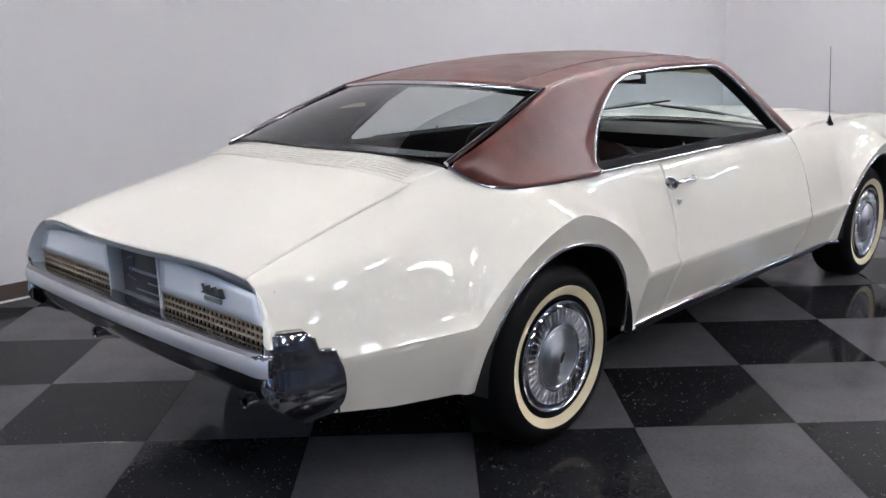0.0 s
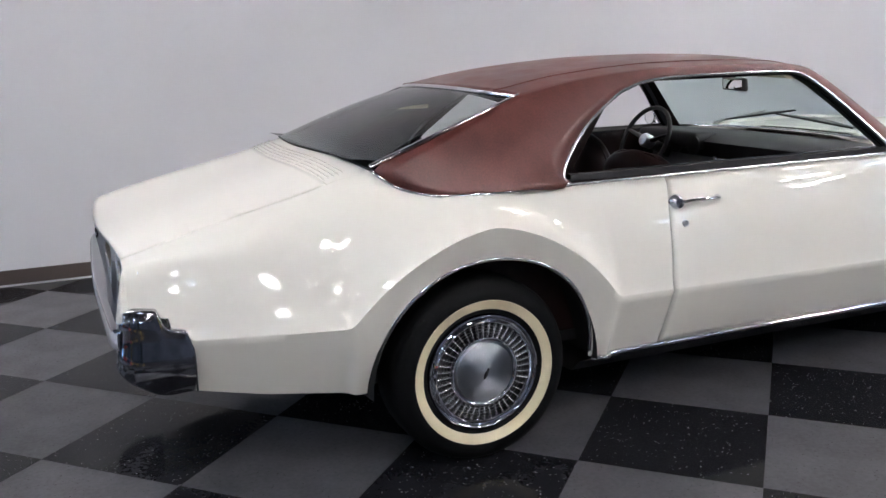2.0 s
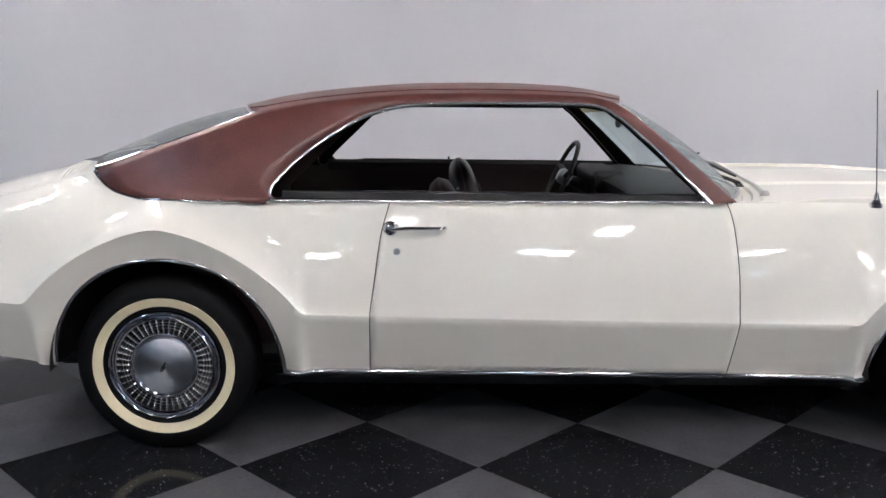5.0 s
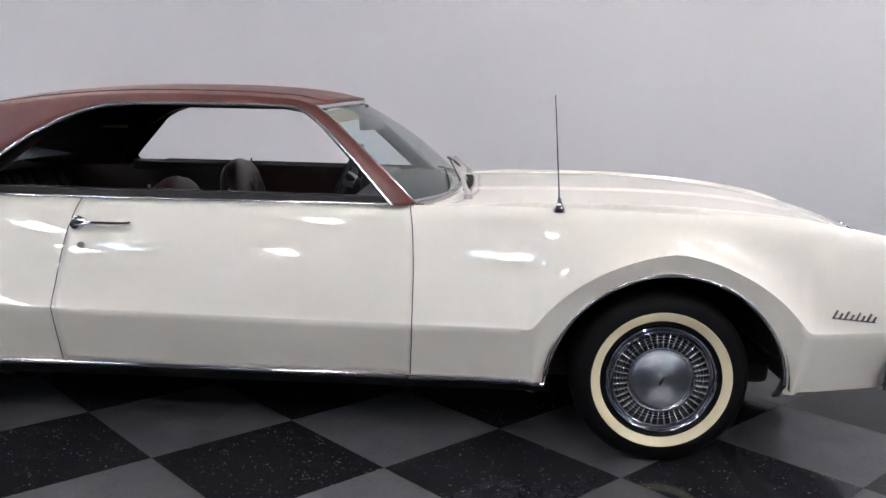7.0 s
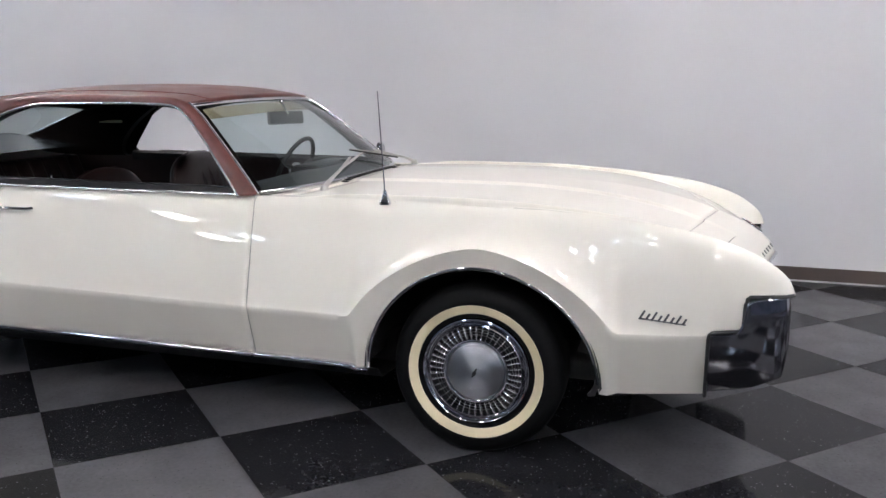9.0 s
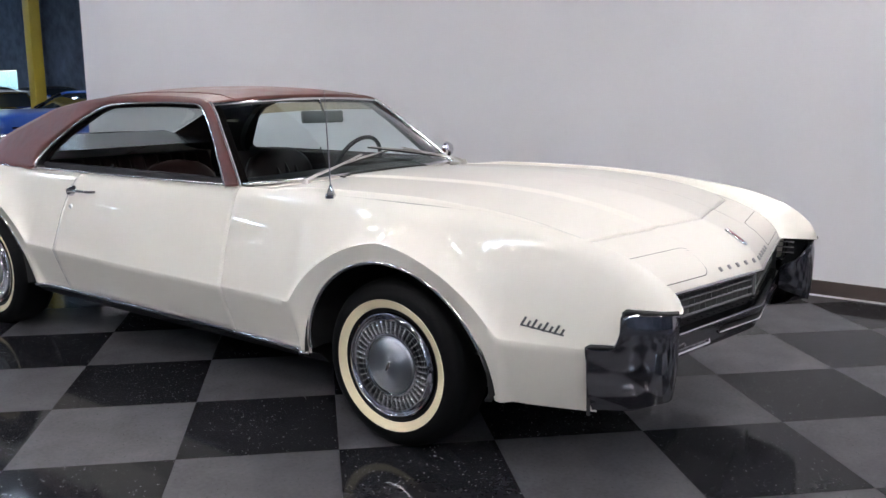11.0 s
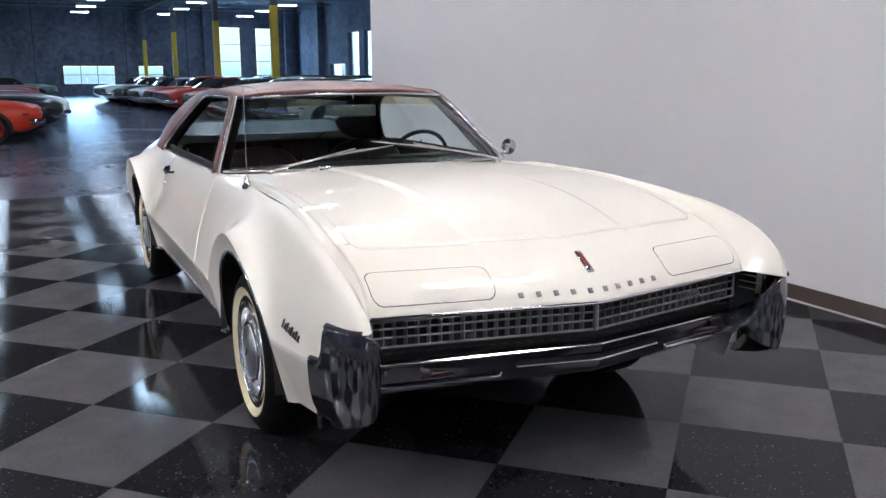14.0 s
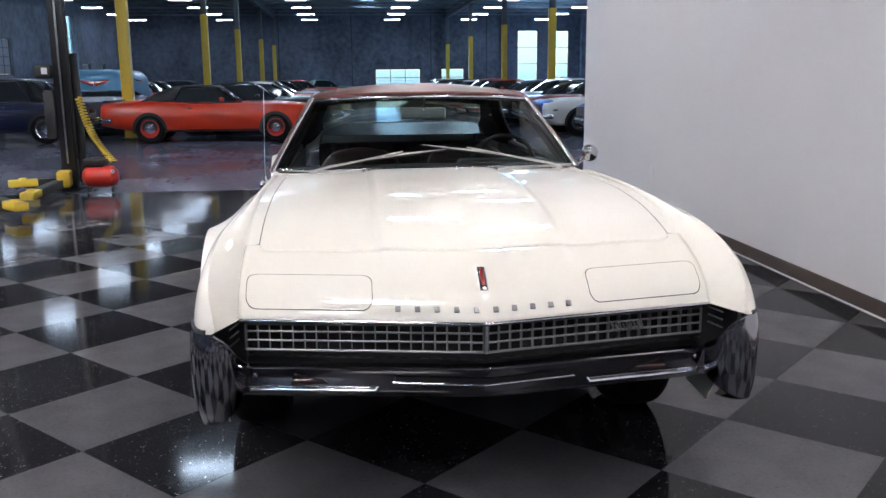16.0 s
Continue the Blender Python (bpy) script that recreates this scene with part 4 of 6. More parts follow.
def hood_z(x, y):
    crown = 0.019 * (1 - step(3.2, 3.85, x))
    ridge = 0.009 * (1 - step(0.285, 0.325, np.abs(y))) * (1 - step(3.75, 4.05, nose_s(x, y)))
    return HOOD_C(nose_s(x, y)) - crown * (np.abs(y) / 0.7) ** 2 + ridge - 0.006


def x_at(s, y):
    """Where along the car the nose line s lies at this distance off its middle."""
    x = s
    for _ in range(12):
        x = s - 0.195 * abs(y) * float(step(2.9, 3.7, x))
    return x


def glass_base_x(y):
    return 2.245 - 0.165 * (np.abs(y) / 0.77) ** 3.2


HOOD_Y, NOSE_Y, CORNER_R = 0.700, 0.745, 0.045
HOOD_COLS = np.r_[np.linspace(0, 0.27, 12), np.linspace(0.28, 0.335, 10), np.linspace(0.35, 0.645, 12), 0.655, 0.663, 0.672, 0.680, 0.687, 0.693, 0.697, 0.700]
HOOD_COLS = np.r_[-HOOD_COLS[:0:-1], HOOD_COLS]
NOSE_COLS = np.r_[HOOD_COLS[HOOD_COLS > 0], 0.7025, 0.715, 0.73, NOSE_Y]
NOSE_COLS = np.r_[-NOSE_COLS[::-1], 0, NOSE_COLS]


def corner_inset(y):
    """How far the hood's front corners are rounded back."""
    d = min(max(abs(y) - (HOOD_Y - CORNER_R), 0), CORNER_R)
    return CORNER_R - math.sqrt(CORNER_R**2 - d * d)


p = []
for u in np.linspace(0, 1, 70):
    row = []
    for y in HOOD_COLS:
        x0 = float(glass_base_x(y)) + 0.075 + 0.02 * abs(y) / HOOD_Y
        x1 = x_at(3.868, y) - corner_inset(y)
        x = x0 + (x1 - x0) * u
        row.append((x, y, float(hood_z(x, y))))
    p.append(row)
hood = part("hood", sheet(p, angle=40), M_PAINT, car)
thicken(hood, 0.006)
p = []
for u in np.linspace(0, 1, 40):
    row = []
    for y in NOSE_COLS:
        x0, x1 = x_at(3.8705, y) - corner_inset(y), x_at(4.114, y)
        x = x0 + (x1 - x0) * u
        row.append((x, y, float(hood_z(x, y))))
    p.append(row)
nose = part("nose_panel", sheet(p), M_PAINT, car)
thicken(nose, 0.006)
# dark sheets close under the hood gaps, painted in for their shade
p = [[(x_at(s, y), y, float(hood_z(x_at(s, y), y)) - 0.0045) for y in np.linspace(-0.74, 0.74, 40)] for s in np.linspace(3.80, 3.93, 7)]
part("hood_gap_seal", sheet(p), M_GAP, car)
for side in (1, -1):
    p = [[(x, side * y, float(hood_z(x, y)) - 0.0045) for y in (0.68, 0.70, 0.715)] for x in np.linspace(2.3, 3.74, 30)]
    part("hood_gap_seal", sheet(p), M_GAP, car)


def nose_patch(y0, y1, s0, s1, lift, radius, n=30):
    """A rounded panel lying on the nose between two lines across it."""
    p = []
    for u in np.linspace(0, 1, n):
        row = []
        s = s0 + (s1 - s0) * u
        d = min(u, 1 - u) * (s1 - s0)
        inset = radius - math.sqrt(max(0, radius**2 - max(0, radius - d) ** 2))
        for v in np.linspace(0, 1, n):
            y = y0 + inset + (y1 - y0 - 2 * inset) * v
            x = x_at(s, y)
            row.append((x, y, float(hood_z(x, y)) + lift))
        p.append(row)
    return np.array(p)


for side in (1, -1):
    for name, grow, lift, m in (("headlight_door_gap", 0.002, 0.0006, M_GAP), ("headlight_door", 0.0, 0.0016, M_PAINT)):
        q = nose_patch(0.338 - grow, 0.722 + grow, 3.999 - grow * 1.5, 4.099 + grow * 0.5, lift, 0.028)
        q[..., 1] *= side
        part(name, sheet(q, flip=side < 0), m, car, "cream concealed headlight door" if m is M_PAINT else "")

# fender tops, which rise into blades beside the nose and reach past it
for side in (1, -1):
    x_turn = x_at(3.8705, 0.72) - CORNER_R
    p = []
    for x in sorted([*columns(2.095, 4.118, 110, 3.9, 4.1), x_turn - 0.0002, x_turn + 0.0002]):
        zt, yt = float(T_Z(x)), float(T_Y(x)) - 0.022
        ahead = x > x_at(4.113, NOSE_Y)
        zi = 0.690 if ahead else float(hood_z(x, NOSE_Y))
        foot = NOSE_Y + 0.0005 + 0.058 * max(0, (x - 3.975) / 0.143)
        inner = HOOD_Y + 0.0025 if x < x_turn else foot
        row = []
        for y in np.linspace(inner, foot, 4)[:-1]:
            row.append((x, side * y, 0.690 if ahead else float(hood_z(x, min(y, NOSE_Y)))))
        for t in np.linspace(0, 1, 12):
            g = 0.55 * math.sin(t * math.pi / 2) + 0.45 * t if zt > zi else t * t
            row.append((x, side * (foot + (max(yt, foot + 0.002) - foot) * t), zi + (zt - zi) * g + 0.016 * math.sin(math.pi * min(1, t * 1.15)) ** 0.7 * float(step(2.2, 2.5, x) * (1 - step(3.45, 3.95, x)))))
        p.append(row)
    o = part("fender_top", sheet(p, flip=side < 0, angle=60), M_PAINT, car)
    p = [[(x, side * (NOSE_Y + 0.058 * max(0, (x - 3.975) / 0.143)), 0.688), (x, side * (float(side_y(x, 0.692)) - 0.002), 0.688)] for x in np.linspace(3.962, 4.118, 10)]
    part("fender_blade_base", sheet(p, flip=side > 0), M_GAP, car)

# cowl between hood and windscreen
p = []
for v in np.linspace(-1, 1, 41):
    y = v * 0.735
    x0 = float(glass_base_x(y))
    p.append([(x0 + t, y, float(hood_z(max(x0 + t, 2.2), y)) - 0.010 * (0.02 < t < 0.06) - 0.004) for t in (-0.03, 0.015, 0.022, 0.055, 0.062, 0.11)])
part("cowl", sheet(p, angle=30, flip=True), M_PAINT, car, "cream cowl with dark air slots")
for k in range(26):
    y = -0.33 + 0.66 * k / 25
    part("cowl_slot", box(float(glass_base_x(y)) + 0.040, y, float(hood_z(2.29, y)) + 0.000, 0.030, 0.016, 0.006, 0.001), M_GAP, car)

# grille
G_X = lambda y: 4.082 - 0.195 * abs(y)
p = []
for v in np.linspace(-1, 1, 31):
    y = v * 0.742
    p.append([(G_X(y) + 0.03, y, 0.690), (G_X(y) - 0.06, y, 0.690), (G_X(y) - 0.075, y, 0.62), (G_X(y) - 0.06, y, 0.545), (G_X(y) + 0.02, y, 0.540)])
part("grille_cavity", sheet(p, angle=30), M_BLACK, car, "black grille opening")
for side in (1, -1):
    grille = part("grille_frame", joined(*[tube([(G_X(y0) + 0.004, side * y0, z0), (G_X(y1) + 0.004, side * y1, z1)], 0.0042, 6) for y0, z0, y1, z1 in
                  ((0.006, 0.678, 0.728, 0.670), (0.006, 0.592, 0.728, 0.588), (0.006, 0.592, 0.006, 0.678), (0.728, 0.588, 0.728, 0.670))]), M_GRILLE, car, "grey metal grille frame")
    for k in range(1, 20):
        y = 0.006 + 0.722 * k / 20
        part("grille_bar", box(G_X(y) - 0.008, side * y, 0.632, 0.024, 0.0036, 0.086), M_GRILLE, grille)
    for z in (0.6195, 0.648):
        part("grille_bar", tube([(G_X(0.006), side * 0.006, z + 0.002), (G_X(0.728), side * 0.728, z - 0.002)], 0.0036, 6), M_GRILLE, grille)
    for k in range(18):
        y = 0.02 + 0.70 * k / 17
        part("lower_grille_tooth", box(G_X(y) + 0.004, side * y, 0.568, 0.010, 0.022, 0.003, 0.001), M_BLACK, car)
    for z in (0.625, 0.65, 0.675):
        part("side_grille_bar", tube([(3.955, side * 0.748, z), (4.03, side * 0.765, z)], 0.003, 5), M_DARKGRILLE, car)
for side in (1, -1):
    part("grille_side_cavity", box(3.905, side * 0.795, 0.565, 0.05, 0.13, 0.24), M_BLACK, car)
part("grille_centre_bar", box(4.088, 0, 0.635, 0.014, 0.007, 0.092, 0.002), M_STEEL, car)
badge = part("grille_script_badge", joined(*[moved(box(0, 0, 0, 0.008, 0.006, 0.030 - 0.008 * (k % 2), 0.002), Matrix.Translation((G_X(0.415 + 0.0125 * k) + 0.010, 0.415 + 0.0125 * k, 0.634)) @ Matrix.Rotation(radians(22), 4, "X")) for k in range(9)], tube([(G_X(0.41) + 0.010, 0.41, 0.624), (G_X(0.52) + 0.010, 0.52, 0.628)], 0.0028, 6)), M_GRILLE, car, "small grey metal script badge as plain bars")
part("nose_lip_trim", tube([(x_at(4.116, y), y, 0.689) for y in np.linspace(-0.742, 0.742, 41)], 0.0065, 8), M_CHROME, car, "chrome strip along the nose edge")

# front bumper
F_X = lambda y: 4.128 - 0.20 * abs(y)
prof = [(-0.06, 0.551), (-0.010, 0.556), (-0.004, 0.556), (0.0, 0.553), (0.0, 0.549), (-0.003, 0.545), (-0.013, 0.515), (-0.019, 0.495), (-0.024, 0.478), (-0.030, 0.462), (-0.045, 0.448), (-0.09, 0.428), (-0.16, 0.41)]
p = []
for y in np.linspace(-0.765, 0.765, 91):
    drop = 0.012 * abs(y) / 0.75
    p.append([(F_X(y) + dx, y, z - drop) for dx, z in prof])
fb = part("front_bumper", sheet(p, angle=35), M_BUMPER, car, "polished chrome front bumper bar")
for side in (1, -1):
    part("parking_light", box(F_X(0.52) - 0.016, side * 0.52, 0.497, 0.014, 0.14, 0.020, 0.004), M_AMBER, fb, "dark smoked parking light")
    part("bumper_bolt", lathe([(0.001, 0.004), (0.007, 0.003), (0.009, 0.0), (0.009, -0.004)], "x", 14), M_CHROME, fb).location = (F_X(0.70) - 0.010, side * 0.70, 0.515)
    part("bumper_lower_lip", tube([(F_X(y) - 0.020 - 0.012 * (k in (0, 17)), side * y, 0.474 - 0.016 * y + 0.018 * (k in (0, 17))) for k, y in enumerate(np.r_[0.322, np.linspace(0.335, 0.715, 16), 0.728])], 0.0075, 8), M_CHROME, fb)
part("bumper_slot", sheet([[(F_X(y) - 0.0135 + 0.30 * (z - 0.512) + 0.003, y, z) for z in (0.503, 0.520)] for y in np.linspace(-0.275, 0.275, 15)]), M_BLACK, fb, "dark slot in the bumper")
part("bumper_lower_lip", tube([(F_X(y) - 0.014, y, 0.497) for y in np.linspace(-0.28, 0.28, 15)], 0.005, 8), M_CHROME, fb)
front_end = bumper_end([(3.846, 0.893), (3.95, 0.884), (4.03, 0.874), (4.085, 0.858), (4.112, 0.825), (4.112, 0.785), (4.075, 0.752), (3.98, 0.742)],
                       spline((0, 0.555), (0.19, 0.563), (0.215, 0.575), (0.25, 0.672), (0.275, 0.684), (0.6, 0.690), (0.72, 0.665), (0.85, 0.60), (1, 0.56)),
                       spline((0, 0.326), (0.3, 0.358), (0.5, 0.40), (0.62, 0.405), (0.75, 0.42), (1, 0.46)),
                       spline((0.335, -0.052), (0.37, -0.018), (0.42, 0.002), (0.50, 0.011), (0.60, 0.013), (0.67, 0.009), (0.695, -0.004)), 110, 44, -1)
for side in (1, -1):
    q = front_end.copy()
    q[..., 1] *= side
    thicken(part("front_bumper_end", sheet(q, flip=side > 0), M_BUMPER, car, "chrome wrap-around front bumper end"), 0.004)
    edge = [(3.843, 0.318), (3.843, 0.45), (3.843, 0.552), (3.855, 0.562), (3.942, 0.569), (3.954, 0.58), (3.957, 0.68), (3.968, 0.692), (4.04, 0.694), (4.112, 0.695)]
    part("bumper_gasket", tube([(x, side * (float(side_y(min(x, 4.11), max(z, 0.5))) + 0.001 - 0.07 * max(0, 0.5 - z)), z) for x, z in along(edge, 40)], 0.007, 6), M_BLACK, car, "black rubber bumper seal")
    for x, z in ((3.90, 0.47), (3.985, 0.46)):
        part("bumper_bolt", lathe([(0.001, 0.004), (0.006, 0.003), (0.008, 0.0), (0.008, -0.01)], "y", 14), M_CHROME, car).matrix_basis = Matrix.Translation((x, side * 0.886 if x < 3.95 else side * 0.880, z)) @ Matrix.Diagonal((1, side, 1, 1))
    edge = [(-0.940, 0.415), (-0.940, 0.585), (-0.948, 0.598), (-0.99, 0.602), (-1.003, 0.615), (-1.006, 0.65), (-1.02, 0.66), (-1.10, 0.664)]
    part("bumper_gasket", tube([(x, side * (float(side_y(x, max(z, 0.5))) - 0.004), z) for x, z in along(edge, 30)], 0.0035, 6), M_BLACK, car, "black rubber bumper seal")

# ---- greenhouse ----
M_SHELF = mat("grey_shelf_vinyl", (0.032, 0.040, 0.048), 0.24, 0, 0.15, 8.0, 160.0)
M_WIPER = mat("satin_wiper_steel", (0.48, 0.47, 0.45), 0.35, 0.6, 0.08, 30.0, 200.0)
ROOF_C = spline((0.14, 1.264), (0.36, 1.318), (0.6, 1.350), (0.98, 1.377), (1.25, 1.381), (1.5, 1.374), (1.65, 1.359), (1.78, 1.333))
WIN = [(2.010, 0.940), (1.925, 1.027), (1.815, 1.138), (1.70, 1.240), (1.640, 1.281), (1.585, 1.297), (1.40, 1.300), (1.15, 1.298), (0.94, 1.292), (0.83, 1.280), (0.72, 1.246), (0.645, 1.205), (0.57, 1.159), (0.50, 1.108), (0.44, 1.055), (0.395, 1.005), (0.370, 0.970), (0.372, 0.948), (0.395, 0.940)]
OUT = [(2.092, 0.948), (2.00, 1.030), (1.875, 1.140), (1.745, 1.252), (1.672, 1.300), (1.60, 1.318), (1.40, 1.326), (1.15, 1.328), (0.92, 1.324), (0.72, 1.310), (0.52, 1.287), (0.40, 1.266), (0.292, 1.246), (0.10, 1.174), (-0.12, 1.094), (-0.303, 1.028), (-0.215, 0.958), (-0.10, 0.932), (0.10, 0.930), (0.36, 0.936)]


def ring(n=120):
    a, b = soften(along(WIN, n), 2), soften(along(OUT, n), 1)
    # pair both outlines by their corners
    ka = np.interp(np.linspace(0, 1, n), [0, 0.27, 0.34, 0.62, 0.82, 1.0], [0, 0.235, 0.30, 0.60, 0.90, 1.0])
    kb = np.interp(np.linspace(0, 1, n), [0, 0.27, 0.34, 0.62, 0.82, 1.0], [0, 0.165, 0.195, 0.48, 0.72, 1.0])
    t = np.linspace(0, 1, n)
    A = np.stack([np.interp(ka, t, a[:, i]) for i in (0, 1)], 1)
    B = np.stack([np.interp(kb, t, b[:, i]) for i in (0, 1)], 1)
    return A, B


RING_A, RING_B = ring()
p = []
for a, b in zip(RING_A, RING_B):
    row = []
    for t in np.linspace(0, 1, 9):
        x, z = a + (b - a) * t
        row.append((x, float(cabin_y(x, z)) + 0.006 * math.sin(math.pi * t), z))
    p.append(row)
for o in both_sides("roof_side", np.array(p), M_VINYL, car, "maroon grained vinyl roof pillar", 0.0, 60, flip=True):
    thicken(o, 0.012)


for side in (1, -1):
    welt = []
    for a, b in zip(RING_A[66:100], RING_B[66:100]):
        x, z = a + (b - a) * 0.90
        welt.append((x, side * (float(cabin_y(x, z)) + 0.004), z))
    part("pillar_seam", tube(welt, 0.004, 6), M_VINYL, car, "raised seam in the vinyl")


def roof_edge(x):
    """Height and half width of the roof's side seam."""
    z = float(np.interp(x, [0.305, 0.40, 0.52, 0.72, 0.92, 1.15, 1.40, 1.60, 1.672, 1.8], [1.246, 1.266, 1.287, 1.310, 1.324, 1.328, 1.326, 1.318, 1.300, 1.285]))
    return z, float(cabin_y(x, z))


ROOF_REAR = lambda v: 0.190 + 0.115 * abs(v) ** 2.4
ROOF_FRONT = lambda v: 1.775 - 0.103 * abs(v) ** 2.2
p, seam = [], {1: [], -1: []}
for u in np.linspace(0, 1, 50):
    row = []
    for v in np.linspace(-1, 1, 49):
        x = ROOF_REAR(v) + (ROOF_FRONT(v) - ROOF_REAR(v)) * u
        ze, ye = roof_edge(max(x, 0.305))
        zc = float(ROOF_C(x))
        row.append((x, v * ye, ze + (zc - ze) * (1 - abs(v) ** 2.3)))
    p.append(row)
    for s in (1, -1):
        seam[s].append(row[24 + 19 * s])
roof = part("roof", sheet(p), M_VINYL, car, "maroon grained vinyl roof cover")
thicken(roof, 0.012)
for s in (1, -1):
    part("roof_seam", tube([(x, y, z + 0.001) for x, y, z in seam[s]], 0.0035, 6), M_VINYL, car)
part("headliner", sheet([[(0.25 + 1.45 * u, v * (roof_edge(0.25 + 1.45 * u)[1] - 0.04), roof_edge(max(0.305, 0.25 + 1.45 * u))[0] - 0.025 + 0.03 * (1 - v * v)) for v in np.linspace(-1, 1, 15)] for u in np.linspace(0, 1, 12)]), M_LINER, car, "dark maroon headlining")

MID = np.array((1.2, 1.10))
LINING = [(1.965, 0.968), (1.83, 1.10), (1.70, 1.225), (1.635, 1.272), (1.56, 1.284), (0.85, 1.279), (0.75, 1.262), (0.685, 1.222), (0.475, 1.020), (0.445, 0.988), (0.46, 0.968)]
for side in (1, -1):
    w = [(x, side * (float(cabin_y(x, z)) + 0.006), z) for x, z in RING_A]
    part("window_trim", tube(w, 0.0095, 8, flat=0.8), M_FIN, car, "chrome side window moulding")
    x = np.linspace(0.40, 2.015, 30)
    part("belt_trim", tube(np.stack([x, side * (T_Y(x) - 0.008), T_Z(x) + 0.002], 1), 0.006, 8), M_FIN, car, "chrome belt moulding")
    edge = soften(along([(-0.30, 1.028), (-0.26, 0.988), (-0.205, 0.956), (-0.10, 0.934), (0.10, 0.931), (0.40, 0.937)], 40), 2)
    part("vinyl_edge_trim", tube([(a, side * (float(cabin_y(a, b)) + 0.006), b) for a, b in edge], 0.0075, 8), M_CHROME, car, "chrome moulding along the vinyl edge")
    pil = soften(along([(2.087, 0.946), (2.00, 1.030), (1.875, 1.140), (1.745, 1.252), (1.672, 1.300)], 30), 1)
    part("pillar_trim", tube([(a, side * (float(cabin_y(a, b)) - 0.002), b) for a, b in pil], 0.011, 8), M_FIN, car, "chrome windscreen pillar moulding")
    # inner frame of the side opening
    q = [[(a, side * (float(cabin_y(a, b)) - d), b - 0.004 * (d > 0.02)) for d in (0.0, 0.03, 0.07)] for a, b in (RING_A + (RING_B - RING_A) * 0.02)]
    part("window_channel", sheet(q, flip=side > 0), M_BLACK, car)
    q = []
    for a, b in zip(RING_A, RING_B):
        c = np.array(LINING[0])
        for k in range(len(LINING)):
            e0, e1 = np.array(LINING[k]), np.array(LINING[(k + 1) % len(LINING)])
            # where the line from the opening's middle to this rim point crosses the lining's edge
            d, e, o = a - MID, e1 - e0, e0 - MID
            den = d[0] * e[1] - d[1] * e[0]
            if abs(den) > 1e-9:
                t, w = (o[0] * e[1] - o[1] * e[0]) / den, (o[0] * d[1] - o[1] * d[0]) / den
                if t > 0 and -1e-6 <= w <= 1 + 1e-6:
                    c = MID + d * t
        q.append([(c[0], side * (float(cabin_y(*c)) - 0.022), c[1]), (c[0] + 0.2 * (b[0] - c[0]), side * (float(cabin_y(*c)) - 0.035), c[1] + 0.2 * (b[1] - c[1])), (b[0], side * (float(cabin_y(*b)) - 0.055), b[1])])
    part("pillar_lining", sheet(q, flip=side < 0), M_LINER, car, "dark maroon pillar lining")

# windscreen
WS_T = lambda v: (ROOF_FRONT(v) + 0.006, v * (roof_edge(1.672)[1] - 0.004), roof_edge(1.672)[0] - 0.012 + (1.322 - 1.300) * (1 - abs(v) ** 2.2))


def ws_point(u, v):
    xt, yt, zt = WS_T(v)
    yb = v * 0.765
    xb, zb = float(glass_base_x(yb)), 0.962 - 0.010 * abs(v) ** 3
    bow = 0.020 * math.sin(math.pi * u) * (1 - v * v * 0.6)
    return (xt + (xb - xt) * u + bow, yt + (yb - yt) * u, zt + (zb - zt) * u + bow)


ws = part("windscreen", sheet([[ws_point(u, v) for v in np.linspace(-1, 1, 33)] for u in np.linspace(0, 1, 17)], flip=True), M_WS, car, "lightly tinted curved windscreen")
ws.visible_shadow = False
part("shade_band", sheet([[Vector(ws_point(u, v)) + Vector((-0.003, 0, -0.002)) for v in np.linspace(-0.97, 0.97, 33)] for u in np.linspace(0.03, 0.17, 5)], flip=True), M_SHADE, ws, "amber shade band in the glass").visible_shadow = False
rim = [ws_point(0, v) for v in np.linspace(-1, 1, 30)]
part("windscreen_trim", tube([(x, y, z + 0.004) for x, y, z in rim], 0.010, 8), M_CHROME, car, "chrome header moulding")
part("windscreen_trim", tube([ws_point(0.995, v) for v in np.linspace(-1, 1, 40)], 0.009, 8), M_CHROME, car, "chrome lower windscreen moulding")


# rear window
def bl_point(u, v):
    xt, yt = ROOF_REAR(v) - 0.004, v * (roof_edge(0.305)[1] - 0.006)
    zt = 1.246 + (float(ROOF_C(ROOF_REAR(0))) - 1.246) * (1 - abs(v) ** 2.3) - 0.006
    yb = v * 0.642
    xb = float(glass_foot_x(yb)) + 0.004
    zb = float(deck_z(xb, yb)) + 0.006
    bow = 0.022 * math.sin(math.pi * u) * (1 - v * v)
    return (xt + (xb - xt) * u - bow * 0.4, yt + (yb - yt) * u, zt + (zb - zt) * u + bow)


bl = part("rear_window", sheet([[bl_point(u, v) for v in np.linspace(-1, 1, 33)] for u in np.linspace(0, 1, 17)]), M_BACKLIGHT, car, "large tinted wrap rear window")
bl.visible_shadow = False
part("rear_window_trim", tube([bl_point(0, v) for v in np.linspace(-1, 1, 33)], 0.010, 8), M_CHROME, car, "chrome rear window moulding")
for s in (1, -1):
    part("rear_window_trim", tube([Vector(bl_point(u, s)) + Vector((0, s * 0.004, 0.008)) for u in np.linspace(0, 1, 20)], 0.010, 8), M_CHROME, car, "chrome rear window moulding")
part("rear_window_seal", tube([bl_point(1, v) for v in np.linspace(-1, 1, 33)], 0.0035, 8), M_BLACK, car, "black rubber rear window seal")

